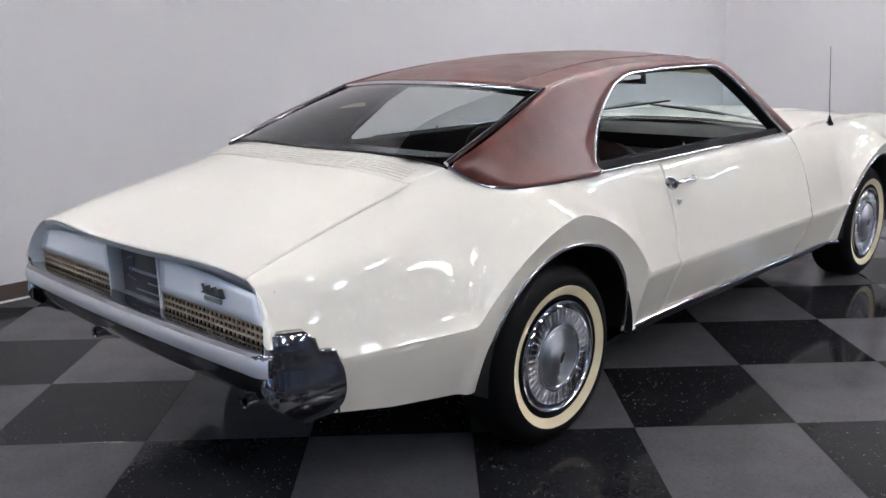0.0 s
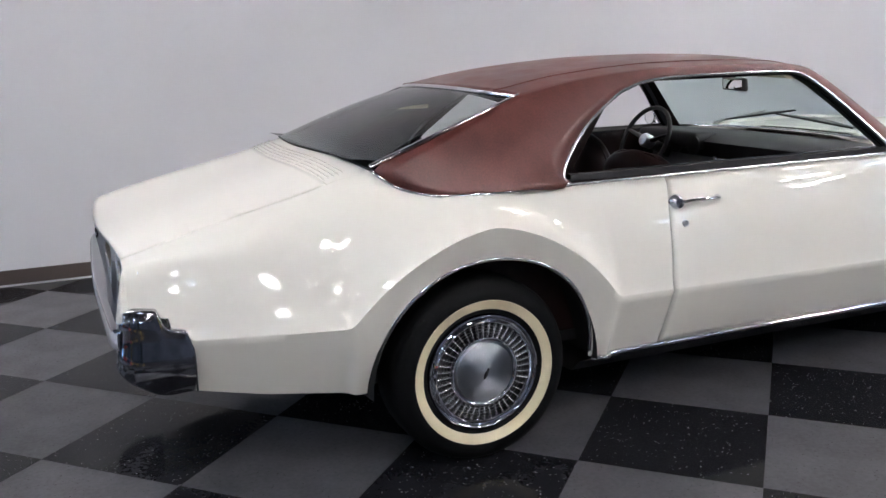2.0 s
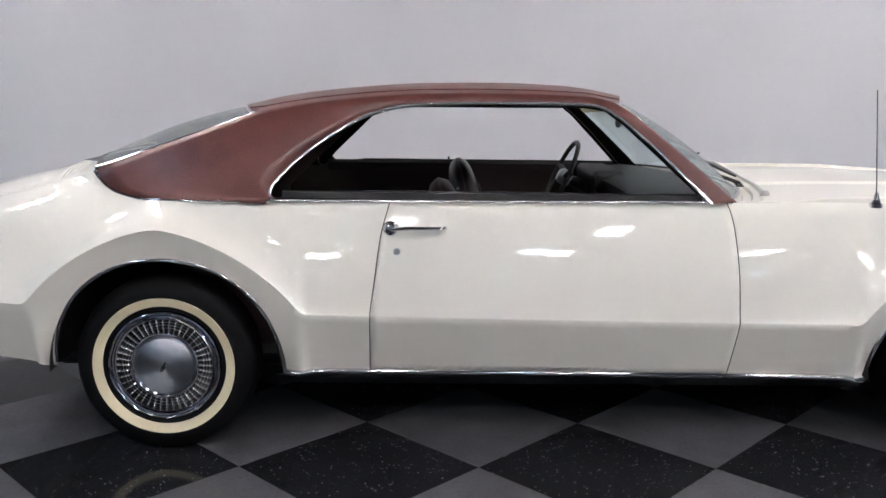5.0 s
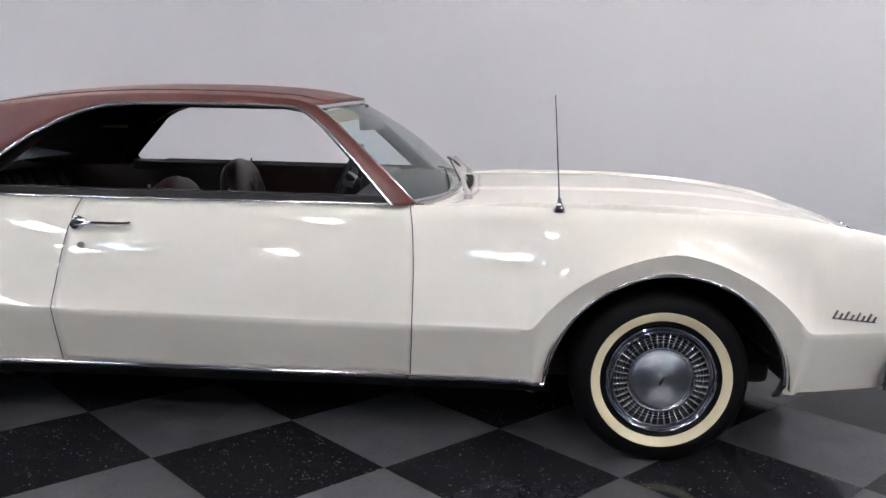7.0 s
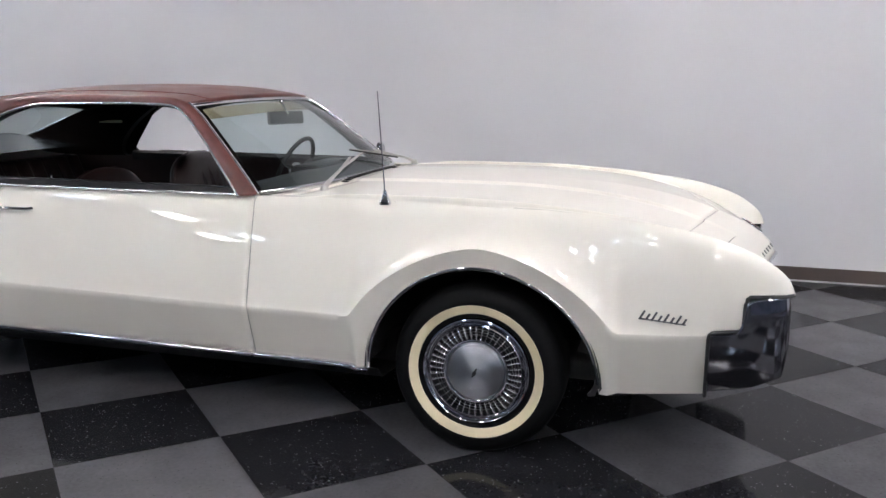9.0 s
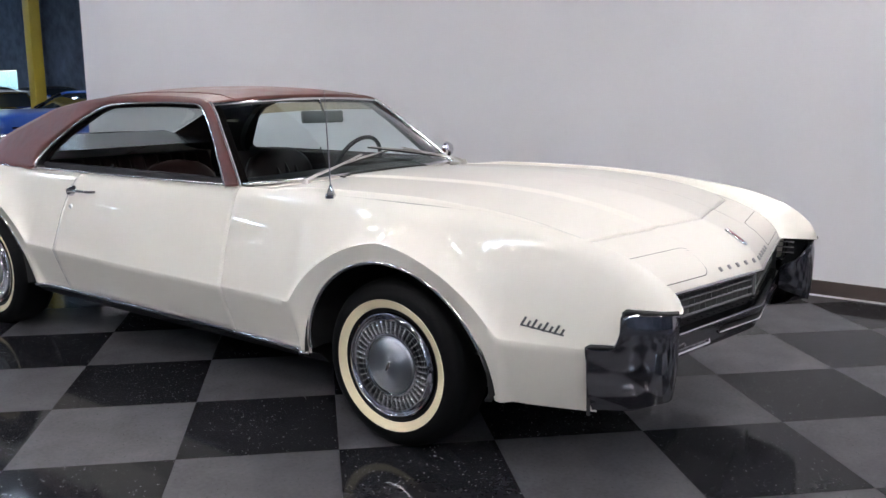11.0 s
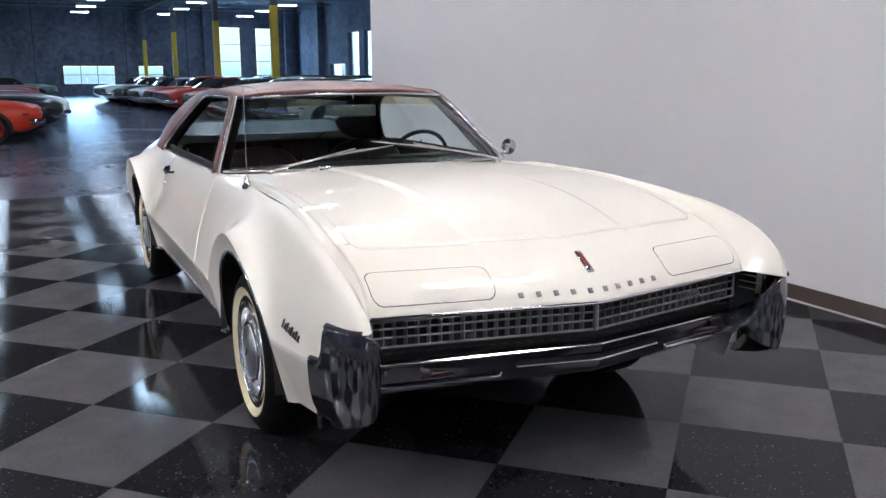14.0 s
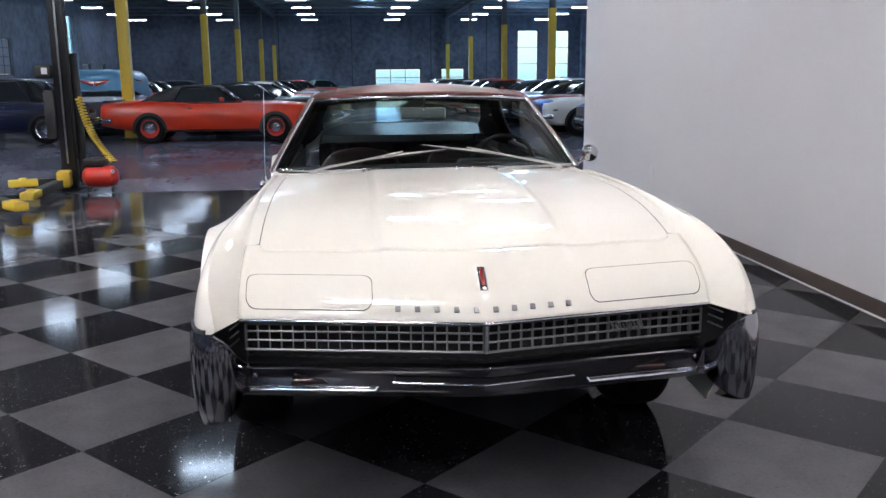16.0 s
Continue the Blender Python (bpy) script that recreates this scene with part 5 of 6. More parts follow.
# ---- fittings ----
for side, d in ((1, doors[0]), (-1, doors[1])):
    hz, hx = 0.842, 0.825
    y = float(side_y(hx, hz))
    part("handle", joined(lathe([(0.001, 0.030), (0.018, 0.028), (0.024, 0.018), (0.026, 0.004), (0.030, 0.0), (0.030, -0.006)], "y", 20),
                          tube([(0.005, 0.026, 0.002), (0.06, 0.034, 0.008), (0.13, 0.033, 0.008), (0.185, 0.018, 0.006), (0.195, -0.004, 0.006)], [0.010, 0.011, 0.010, 0.010, 0.012], 8, flat=0.7)),
         M_CHROME, d, "chrome push-button door handle").matrix_basis = Matrix.Translation((hx, side * y, hz)) @ Matrix.Diagonal((1, side, 1, 1))
    y = float(side_y(0.848, 0.765))
    part("lock", lathe([(0.001, 0.004), (0.009, 0.004), (0.011, 0.006), (0.014, 0.003), (0.014, -0.004)], "y", 18), M_STEEL, d, "round key lock").matrix_basis = Matrix.Translation((0.848, side * y, 0.765)) @ Matrix.Diagonal((1, side, 1, 1))
    # fender script badge: a plain slanted dark bar
    y0 = float(side_y(3.70, 0.600)) + 0.003
    strokes = []
    for k in range(8):
        strokes.append(moved(box(0, 0, 0, 0.0075, 0.006, 0.036 - 0.012 * (k % 2), 0.0015), Matrix.Translation((-0.072 + 0.0205 * k, 0, 0.002 - 0.004 * (k % 2))) @ Matrix.Rotation(radians(24), 4, "Y")))
    b = part("fender_badge", joined(*strokes, box(0.0, -0.001, -0.012, 0.155, 0.004, 0.005, 0.001)), M_DARKGRILLE, car, "dark metal script badge drawn as plain bars")
    me = b.data
    me.transform(Matrix.Translation((3.690, 0, 0.602)) @ Matrix.Rotation(radians(5), 4, "Y"))
    for v in me.vertices:
        v.co.y = side * (float(side_y(v.co.x, v.co.z)) + 0.003 + v.co.y)

# hood ornament and spaced nose lettering as plain bars
orn = part("hood_emblem", box(0, 0, 0, 0.100, 0.026, 0.010, 0.004), M_CHROME, car, "chrome and red enamel emblem")
orn.matrix_basis = Matrix.Translation((4.010, 0, float(hood_z(4.010, 0)) + 0.004)) @ Matrix.Rotation(radians(32), 4, "Y")
part("enamel", box(-0.002, 0, 0.004, 0.076, 0.014, 0.006, 0.002), M_RED, orn, "red enamel inlay")
for k in range(10):
    y = -0.262 + 0.524 * k / 9
    s = 4.097
    x = x_at(s, y)
    bar = part("nose_letter_bar", box(0, 0, 0, 0.018, 0.016, 0.006, 0.001), M_GRILLE, car, "small dark bar in place of a letter")
    bar.matrix_basis = Matrix.Translation((x, y, float(hood_z(x, y)) + 0.003)) @ Matrix.Rotation(radians(50), 4, "Y")

# antenna
ant = part("antenna", tube([(2.626, -0.778, 0.93), (2.622, -0.777, 1.02), (2.594, -0.769, 1.366)], [0.0032, 0.0028, 0.0018], 8), M_CHROME, car, "thin chrome whip aerial")
part("antenna_base", lathe([(0.001, 0.045), (0.007, 0.042), (0.009, 0.03), (0.018, 0.008), (0.024, 0.003), (0.024, -0.01)], "z", 20), M_CHROME, ant).location = (2.626, -0.778, 0.944)

# door mirror
mir = part("door_mirror", lathe([(0.001, 0.030), (0.02, 0.028), (0.045, 0.018), (0.056, 0.0), (0.058, -0.014), (0.054, -0.016)], "x", 28), M_CHROME, car, "round chrome driver's mirror")
mir.location, mir.scale = (1.99, 0.890, 1.005), (0.8, 0.8, 0.8)
part("mirror_glass", lathe([(0.001, -0.0145), (0.054, -0.0145)], "x", 24), M_MIRROR, mir)
part("mirror_stalk", tube([(0.0, -0.03, -0.03), (0.0, -0.07, -0.06), (0.02, -0.115, -0.075)], [0.010, 0.012, 0.018], 8), M_CHROME, mir)

# wipers
for piv, elbow, b0, b1 in (((2.285, -0.580, 0.962), (2.205, -0.133, 1.046), (2.245, -0.349, 1.004), (2.188, 0.094, 1.053)), ((2.275, 0.650, 0.966), (2.196, 0.191, 1.062), (2.225, 0.515, 0.998), (2.180, -0.044, 1.078))):
    piv, elbow, b0, b1 = Vector(piv), Vector(elbow), Vector(b0), Vector(b1)
    mid = piv.lerp(elbow, 0.55) + Vector((0.012, 0, 0.004))
    wp = part("wiper_arm", tube([piv + Vector((0.004, 0, -0.012)), piv, piv.lerp(mid, 0.3) + Vector((0, 0, 0.006)), mid, elbow + Vector((0.012, 0, 0.004))], [0.017, 0.015, 0.011, 0.008, 0.007], 8, flat=0.6), M_WIPER, car, "brushed steel wiper arm")
    part("wiper_pivot", lathe([(0.001, 0.012), (0.012, 0.010), (0.018, 0.0), (0.020, -0.02)], "z", 16), M_WIPER, wp).location = piv
    part("wiper_blade", tube([b0, b0.lerp(b1, 0.5) + Vector((0.004, 0, 0.0)), b1], [0.004, 0.006, 0.004], 6), M_BLACK, wp, "black rubber wiper blade")
    up = Vector((0.008, 0, 0.007))
    part("blade_spine", tube([b0.lerp(b1, 0.04) + up * 0.7, b0.lerp(b1, 0.3) + up, b0.lerp(b1, 0.5) + up * 1.4, b0.lerp(b1, 0.7) + up, b0.lerp(b1, 0.98) + up * 0.7], [0.003, 0.0055, 0.0085, 0.0055, 0.003], 8, flat=0.7), M_WIPER, wp)


# ---- wheels ----
def make_wheel(x, side):
    w = new("wheel")
    w.parent = car
    w.matrix_basis = Matrix.Translation((x, side * 0.783, 0.332)) @ Matrix.Diagonal((1, side, 1, 1))
    w["label"] = "black tyre with cream whitewall and finned chrome cover"
    R = 0.330
    tyre = [(0.2010, 0.080), (0.2075, 0.092), (0.2200, 0.1010), (0.2243, 0.1045), (0.2588, 0.1165), (0.268, 0.1180), (0.292, 0.112), (0.312, 0.098), (0.324, 0.084), (R, 0.066), (R + 0.002, 0.030), (R + 0.002, -0.030), (R, -0.066), (0.314, -0.094), (0.290, -0.115), (0.2299, -0.10), (0.1881, -0.08)]
    part("tyre", lathe(tyre, "y", 72, 25), M_TYRE, w)
    part("whitewall", lathe([(0.2246, 0.1040), (0.2256, 0.1066), (0.2420, 0.1130), (0.2580, 0.1185), (0.2592, 0.1165)], "y", 72), M_WHITEWALL, w, "cream whitewall band")
    part("rim", lathe([(0.2055, 0.086), (0.2068, 0.100), (0.2045, 0.1075), (0.2000, 0.1090), (0.1960, 0.1070), (0.1925, 0.1000), (0.1890, 0.0985), (0.1850, 0.1010), (0.1800, 0.1075), (0.1765, 0.1075), (0.1748, 0.1030), (0.1748, 0.082)], "y", 72), M_CHROME, w, "chrome wheel cover rim")
    part("cover_dish", lathe([(0.1750, 0.0850), (0.1500, 0.0790), (0.1240, 0.0810)], "y", 64), M_BLACK, w, "dark ring behind the fins")
    for r in (0.138, 0.149, 0.160):
        part("slot_wire", lathe([(r - 0.0012, 0.0835), (r, 0.0865), (r + 0.0012, 0.0835)], "y", 56), M_DARKGRILLE, w)
    part("hub_cap", lathe([(0.1075, 0.0980), (0.1060, 0.1100), (0.1010, 0.1135), (0.06, 0.1175), (0.012, 0.1200), (0.001, 0.1202)], "y", 72), M_SPUN, w, "spun metal hub disc")
    part("hub_ring", lathe([(0.1265, 0.078), (0.1262, 0.1020), (0.1235, 0.1085), (0.1190, 0.1100), (0.1145, 0.1085), (0.1115, 0.1040), (0.1085, 0.1030), (0.1070, 0.1000)], "y", 72), M_CHROME, w)
    part("hub_emblem", moved(joined(box(0, 0.123, 0, 0.007, 0.006, 0.040, 0.002), box(0, 0.122, -0.003, 0.014, 0.005, 0.018, 0.003)), Matrix.Rotation(0.45, 4, "Y")), M_BLACK, w, "small dark centre emblem")
    fin = box(0, 0.0945, 0.1505, 0.0034, 0.024, 0.050, 0.0014, 1)
    for v in fin.vertices:
        v.co.x *= 0.82 + 0.36 * (v.co.z - 0.1255) / 0.050
    for k in range(44):
        o = part("fin", fin, M_FIN, w)
        o.matrix_basis = Matrix.Rotation(2 * math.pi * k / 44, 4, "Y")
    return w


for x in (0.0, WB):
    for side in (1, -1):
        make_wheel(x, side)

# ---- cabin ----
part("cabin_floor", box(1.0, 0, 0.36, 2.5, 1.50, 0.04), M_BLACK, car, "dark carpet floor")


def cushion(cx, cy, cz, sx, sy, sz, r):
    return box(cx, cy, cz, sx, sy, sz, r, 4)


def seat_back(name, x, y, w, z0, z1, lean, m, ribs):
    s = part(name, moved(cushion(0, 0, (z1 - z0) / 2, 0.15, w, z1 - z0, 0.055), Matrix.Translation((x, y, z0)) @ Matrix.Rotation(radians(lean), 4, "Y")), m, car, "dark brown ribbed leather seat back")
    n = ribs
    for k in range(n):
        yy = y - w / 2 + w * (k + 0.5) / n
        part("seat_rib", moved(cushion(0.055, 0, (z1 - z0) / 2 + 0.02, 0.06, w / n * 0.93, (z1 - z0) * 0.86, 0.026), Matrix.Translation((x, yy, z0)) @ Matrix.Rotation(radians(lean), 4, "Y")), m, s)
    return s


def bucket_back(x, y, w, z0, z1, lean):
    """A rounded bucket seat back with soft shoulders, a bolster round it and pleats in the middle."""
    h = z1 - z0
    m = Matrix.Translation((x, y, z0)) @ Matrix.Rotation(radians(lean), 4, "Y")

    def half_w(u):
        return w / 2 * (1 - 0.10 * u) * (1 - max(0, (u - 0.62) / 0.38) ** 3.0) ** 0.42
    rows = []
    for u in np.linspace(0, 0.999, 26):
        hw, th = max(half_w(u), 0.004), 0.085 * (1 - 0.35 * u) * (1 - max(0, (u - 0.75) / 0.25) ** 3) ** 0.5 + 0.004
        rows.append([tuple(m @ Vector((th * abs(math.sin(a)) ** 0.7 * (1 if math.sin(a) > 0 else -1), hw * abs(math.cos(a)) ** 0.55 * (1 if math.cos(a) > 0 else -1), h * u))) for a in np.linspace(0, 2 * math.pi, 40, endpoint=False)])
    rows.append([tuple(m @ Vector((0, 0, h)))] * 40)
    back = part("front_seat_back", sheet(rows, close_v=True, flip=True), M_LEATHER, car, "dark brown leather bucket seat back")
    for k in range(-2, 3):
        yy = k * w * 0.13
        top = 0.86 - 0.03 * k * k
        part("pleat", tube([m @ Vector((0.085 * (1 - 0.35 * u) * 0.80, yy, h * u)) for u in np.linspace(0.12, top, 8)], [0.010, 0.030, 0.034, 0.034, 0.034, 0.034, 0.030, 0.010], 10, flat=0.55), M_LEATHER, back)
    part("piping", tube([m @ Vector((0.002, max(half_w(u), 0.0) * s + 0.001 * s, h * u)) for u, s in [(v, -1) for v in np.linspace(0.15, 0.985, 22)] + [(v, 1) for v in np.linspace(0.985, 0.15, 22)]], 0.005, 6), M_LEATHER, back)
    return back


bucket_back(1.15, -0.33, 0.56, 0.42, 0.998, -15)
bucket_back(1.24, 0.33, 0.56, 0.42, 1.030, -13)
part("front_seat_cushion", cushion(1.38, 0, 0.50, 0.52, 1.30, 0.20, 0.06), M_LEATHER, car, "dark brown leather bench cushion")
seat_back("rear_seat_back", 0.23, 0.0, 1.26, 0.42, 0.975, -22, M_LEATHER, 12)
part("rear_seat_cushion", cushion(0.55, 0, 0.48, 0.52, 1.26, 0.20, 0.06), M_LEATHER, car, "dark brown leather rear cushion")
part("parcel_shelf", sheet([[(x, v * 0.60, 1.0 - 0.13 * (x - 0.14)) for v in np.linspace(-1, 1, 9)] for x in (-0.36, -0.2, 0.0, 0.14)], flip=False), M_SHELF, car, "grey vinyl parcel shelf")
for side in (1, -1):
    q = []
    for x in np.linspace(0.0, 2.12, 30):
        q.append([(x, side * 0.735, 0.945), (x, side * 0.725, 0.90), (x, side * 0.74, 0.70), (x, side * 0.74, 0.36)])
    part("door_card", sheet(q, flip=side > 0, angle=40), M_LEATHER, car, "dark brown leather door card")
    part("armrest", cushion(1.45, side * 0.70, 0.66, 0.50, 0.09, 0.06, 0.025), M_LEATHER, car)
    part("lock_knob", lathe([(0.001, 0.035), (0.006, 0.034), (0.006, 0.026), (0.004, 0.02), (0.004, -0.02)], "z", 12), M_CHROME, car).location = (1.07, side * 0.752, 0.955)
    part("window_crank", tube([(1.62, side * 0.715, 0.78), (1.62, side * 0.69, 0.78), (1.56, side * 0.685, 0.80)], 0.008, 6), M_CHROME, car)
    q = [[(x, side * (0.728 + 0.012 * step(0.4, 0.9, x)), 0.90), (x, side * (0.722 + 0.012 * step(0.4, 0.9, x)), 0.955), (x, side * (0.735 + 0.012 * step(0.4, 0.9, x)), 0.970), (x, side * (0.752 + 0.012 * step(0.4, 0.9, x)), 0.968), (x, side * (0.756 + 0.012 * step(0.4, 0.9, x)), 0.945)] for x in np.linspace(0.42, 1.98, 20)]
    part("sill_garnish", sheet(q, flip=side > 0, angle=40), M_DASH, car, "dark brown sill cap inside the window")
    part("garnish_strip", tube([(x, side * (0.745 + 0.012 * float(step(0.4, 0.9, x))), 0.9715) for x in np.linspace(0.60, 1.96, 20)], 0.0035, 6), M_CHROME, car, "thin chrome strip on the sill cap")
    for k in range(18):
        part("card_stud", box(0.9 + k * 0.065, side * 0.724, 0.93, 0.020, 0.006, 0.012, 0.002), M_LEATHER, car)
part("quarter_lamp", box(0.36, 0.615, 1.150, 0.16, 0.012, 0.018, 0.004), mat("pale_lamp_lens", (0.45, 0.40, 0.25), 0.4), car, "pale interior courtesy lamp").rotation_euler = (0, 0, 0)
# dash
q = []
for v in np.linspace(-1, 1, 25):
    y = v * 0.73
    q.append([(2.20 - 0.1 * abs(v) ** 3, y, 0.950), (2.0, y, 0.962), (1.86, y, 0.955 - 0.01 * abs(v)), (1.80, y, 0.925), (1.83, y, 0.84), (1.82, y, 0.74), (1.90, y, 0.60), (2.05, y, 0.40)])
part("dashboard", sheet(q, flip=True, angle=50), M_DASH, car, "dark padded dashboard")
part("instrument_hood", cushion(1.83, 0.44, 0.925, 0.16, 0.50, 0.09, 0.03), M_DASH, car)
part("dash_trim", box(1.795, 0.0, 0.80, 0.01, 1.2, 0.10, 0.004), M_GRILLE, car, "grey metal dash face")
for y in (0.22, 0.36, 0.50):
    part("gauge", lathe([(0.001, -0.004), (0.045, -0.004), (0.05, 0.0), (0.05, 0.01)], "x", 20), M_DASH, car, "dark round gauge").location = (1.757, y, 0.905)
col = part("steering_column", tube([(1.90, 0.47, 0.80), (1.68, 0.47, 0.90)], [0.035, 0.028], 12), M_DASH, car)
wheel_m = Matrix.Translation((1.64, 0.47, 0.920)) @ Matrix.Rotation(radians(-66), 4, "Y")
ring_pts = [wheel_m @ Vector((0.185 * math.cos(a), 0.185 * math.sin(a), 0)) for a in np.linspace(0, 2 * math.pi, 40, endpoint=False)]
sw = part("steering_wheel", tube(ring_pts, 0.012, 10, closed=True), M_DASH, car, "dark two-spoke steering wheel")
for s in (1, -1):
    part("spoke", tube([wheel_m @ Vector((0.0, 0.0, -0.03)), wheel_m @ Vector((0.03, s * 0.10, -0.015)), wheel_m @ Vector((0.05, s * 0.185, 0))], [0.028, 0.02, 0.012], 8, flat=0.5), M_DASH, sw)
part("hub", moved(lathe([(0.001, 0.02), (0.03, 0.016), (0.04, 0.0), (0.035, -0.05)], "z", 20), wheel_m), M_STEEL, sw)
# inside mirror
im = part("inside_mirror", box(0, 0, 0, 0.022, 0.245, 0.064, 0.010, 3), mat("grey_beige_plastic", (0.065, 0.068, 0.066), 0.4), car, "interior rear-view mirror on a chrome stem")
im.matrix_basis = Matrix.Translation((1.825, 0.005, 1.222)) @ Matrix.Rotation(radians(-16), 4, "Z") @ Matrix.Rotation(radians(-6), 4, "Y")
part("mirror_glass", box(-0.0125, 0, 0, 0.002, 0.205, 0.046, 0.0005), M_MIRROR, im)
part("mirror_stem", tube([(1.835, 0.01, 1.235), (1.80, 0.01, 1.308)], 0.006, 8), M_CHROME, car)

# ---- parked cars in the hall ----
M_PGLASS = mat("dark_car_glass", (0.026, 0.031, 0.036), 0.06, 0, 0.1, coat=0.6)
M_HEADLIGHT = mat("headlight_glass", (0.34, 0.36, 0.38), 0.15, 0.3, 0.05, coat=0.6)


def loft(stations, n=44):
    """A closed body through half sections, eased between stations; each one is x and a list of (y, z) from floor middle to roof middle."""
    xs = [x for x, half in stations]
    curves = [[spline(*[(x, half[k][c]) for x, half in stations]) for c in (0, 1)] for k in range(len(stations[0][1]))]
    p = []
    for x in np.unique(np.r_[xs, np.linspace(xs[0], xs[-1], n)]):
        half = [(float(cy(x)), float(cz(x))) for cy, cz in curves]
        p.append([(x, y, z) for y, z in half] + [(x, -y, z) for y, z in half[::-1][1:-1]])
    return sheet(np.array(p), close_v=True, angle=38)


def parked_car(at, colour, name="parked_car", label="", length=4.75, width=1.84, hood=0.92, roof=1.30, roof_mat=None, rim_mat=None, sporty=True, lamps=True, group="parked cars"):
    c = thing(name, label, "car", group, at)
    L, W = length, width / 2
    f, r = L * 0.5, -L * 0.5
    wf, wr = f - L * 0.195, r + L * 0.222

    def sec(w, top, low=0.25, belt=None, crown=0.03):
        belt = belt or top - 0.03
        return [(0, low), (w * 0.80, low), (w * 0.91, low + 0.05), (w * 0.97, 0.42), (w, 0.58), (w * 0.995, 0.66), (w * 0.965, belt - 0.10), (w * 0.925, belt - 0.035), (w * 0.87, belt), (w * 0.55, top - crown * 0.3), (0, top)]

    hip = 0.065 if sporty else 0.015
    tail, face = sec(W * 0.86, hood - 0.02, 0.46), sec(W * 0.83, 0.76, 0.42)
    st = [(r, tail), (r + 0.05, sec(W * 0.90, hood + 0.015, 0.40)), (r + 0.35, sec(W * 0.955, hood + 0.03, 0.33)), (wr, sec(W, hood + 0.02 + hip)), (wr + 0.55, sec(W, hood + 0.015 + hip * 0.6)), (wr + 1.0, sec(W * 0.985, hood + 0.005)),
          (wf - 0.75, sec(W * 0.985, hood + 0.012)), (wf, sec(W, hood + 0.005)), (f - 0.40, sec(W * 0.98, hood - 0.035)), (f - 0.15, sec(W * 0.945, hood - 0.08, 0.33)), (f - 0.04, sec(W * 0.885, 0.80, 0.38)), (f, face)]
    part("body", loft(st), colour, c)
    n = len(face) - 1
    part("front_panel", mesh_of([(f, y, z) for y, z in face[1:]] + [(f, -y, z) for y, z in face[:0:-1]], [tuple(range(2 * n))]), M_DARKGRILLE, c)
    part("tail_panel", mesh_of([(r, y, z) for y, z in tail[1:]] + [(r, -y, z) for y, z in tail[:0:-1]], [tuple(range(2 * n))[::-1]]), colour, c)
    a0, a1 = (wr - 0.10, wr + 0.42) if sporty else (wr - 0.05, wr + 0.30)
    b1, b0 = (wr + 1.48, wr + 2.02) if sporty else (wr + 1.50, wr + 2.00)
    h0 = hood
    rh = roof - h0
    top_line = spline((a0 - 0.02, h0 + 0.02), (a0 + (a1 - a0) * 0.5, h0 + rh * 0.56), (a1, roof - rh * 0.13), (a1 + 0.30, roof - 0.012), ((a1 + b1) / 2 + 0.1, roof), (b1 - 0.12, roof - 0.014), (b1, roof - 0.040), (b0, h0 + 0.015))

    def wide_at(z):
        return W * (0.84 - 0.17 * min(1, max(0, (z - h0) / rh)) ** 1.2)

    pts = []
    for x in np.linspace(a0, b0, 22):
        z = float(top_line(x))
        w, low = wide_at(z), W * 0.86
        pts.append([(x, -low, h0 - 0.03), (x, -wide_at(z - 0.05), max(z - 0.05, h0 - 0.02)), (x, -w * 0.93, z - 0.012), (x, -w * 0.5, z), (x, w * 0.5, z), (x, w * 0.93, z - 0.012), (x, wide_at(z - 0.05), max(z - 0.05, h0 - 0.02)), (x, low, h0 - 0.03)])
    part("glasshouse", sheet(pts, angle=30), M_PGLASS, c, "dark reflecting car windows")
    rm = roof_mat or colour
    xs = np.linspace(a1 - 0.04 if sporty else a1 + 0.06, b1 + 0.02, 14)
    top = [[(x, y * wide_at(float(top_line(x))) * 1.02, float(top_line(x)) + 0.010 - 0.008 * (abs(y) > 0.8) - 0.045 * (abs(y) > 0.97)) for y in (-1.0, -0.93, -0.5, 0, 0.5, 0.93, 1.0)] for x in xs]
    thicken(part("roof", sheet(top), rm, c), 0.025)
    for s in (1, -1):
        wide = 0.62 if sporty else 0.30
        quad = ((a0 - 0.10, h0 + 0.015, 0.87), (a0 + wide, h0 + 0.015, 0.87), (a1 + (0.26 if sporty else 0.10), roof - 0.045, 0.70), (a1 - 0.06, float(top_line(a1 - 0.06)) - 0.02, 0.725))
        q = [Vector((x, s * W * k, z)) for x, z, k in quad]
        sail = part("rear_pillar", sheet([[q[0].lerp(q[3], t), q[0].lerp(q[3], t).lerp(q[1].lerp(q[2], t), 0.5), q[1].lerp(q[2], t)] for t in np.linspace(0, 1, 5)], flip=s > 0), rm, c)
        thicken(sail, 0.03)
        part("windscreen_pillar", tube([(b0, s * W * 0.84, h0 + 0.015), (b1, s * W * 0.70, roof - 0.05)], 0.022, 6), M_CHROME, c)
        part("belt_strip", tube([(a0 + wide, s * W * 0.885, h0 + 0.012), (b0, s * W * 0.885, h0 + 0.005)], 0.010, 5), M_CHROME, c)
        frame_pts = [(a0 + wide + 0.02, W * 0.872, h0 + 0.03), (a1 + 0.29, W * 0.715, roof - 0.062), (b1 - 0.05, W * 0.712, roof - 0.066), (b0 - 0.07, W * 0.865, h0 + 0.03)]
        part("window_trim", tube([(x, s * y, z) for x, y, z in frame_pts], 0.009, 5), M_CHROME, c)
        part("sill_strip", tube([(wr + 0.42, s * W * 0.925, 0.295), (wf - 0.42, s * W * 0.925, 0.295)], 0.014, 5), M_BLACK if roof_mat else M_CHROME, c)
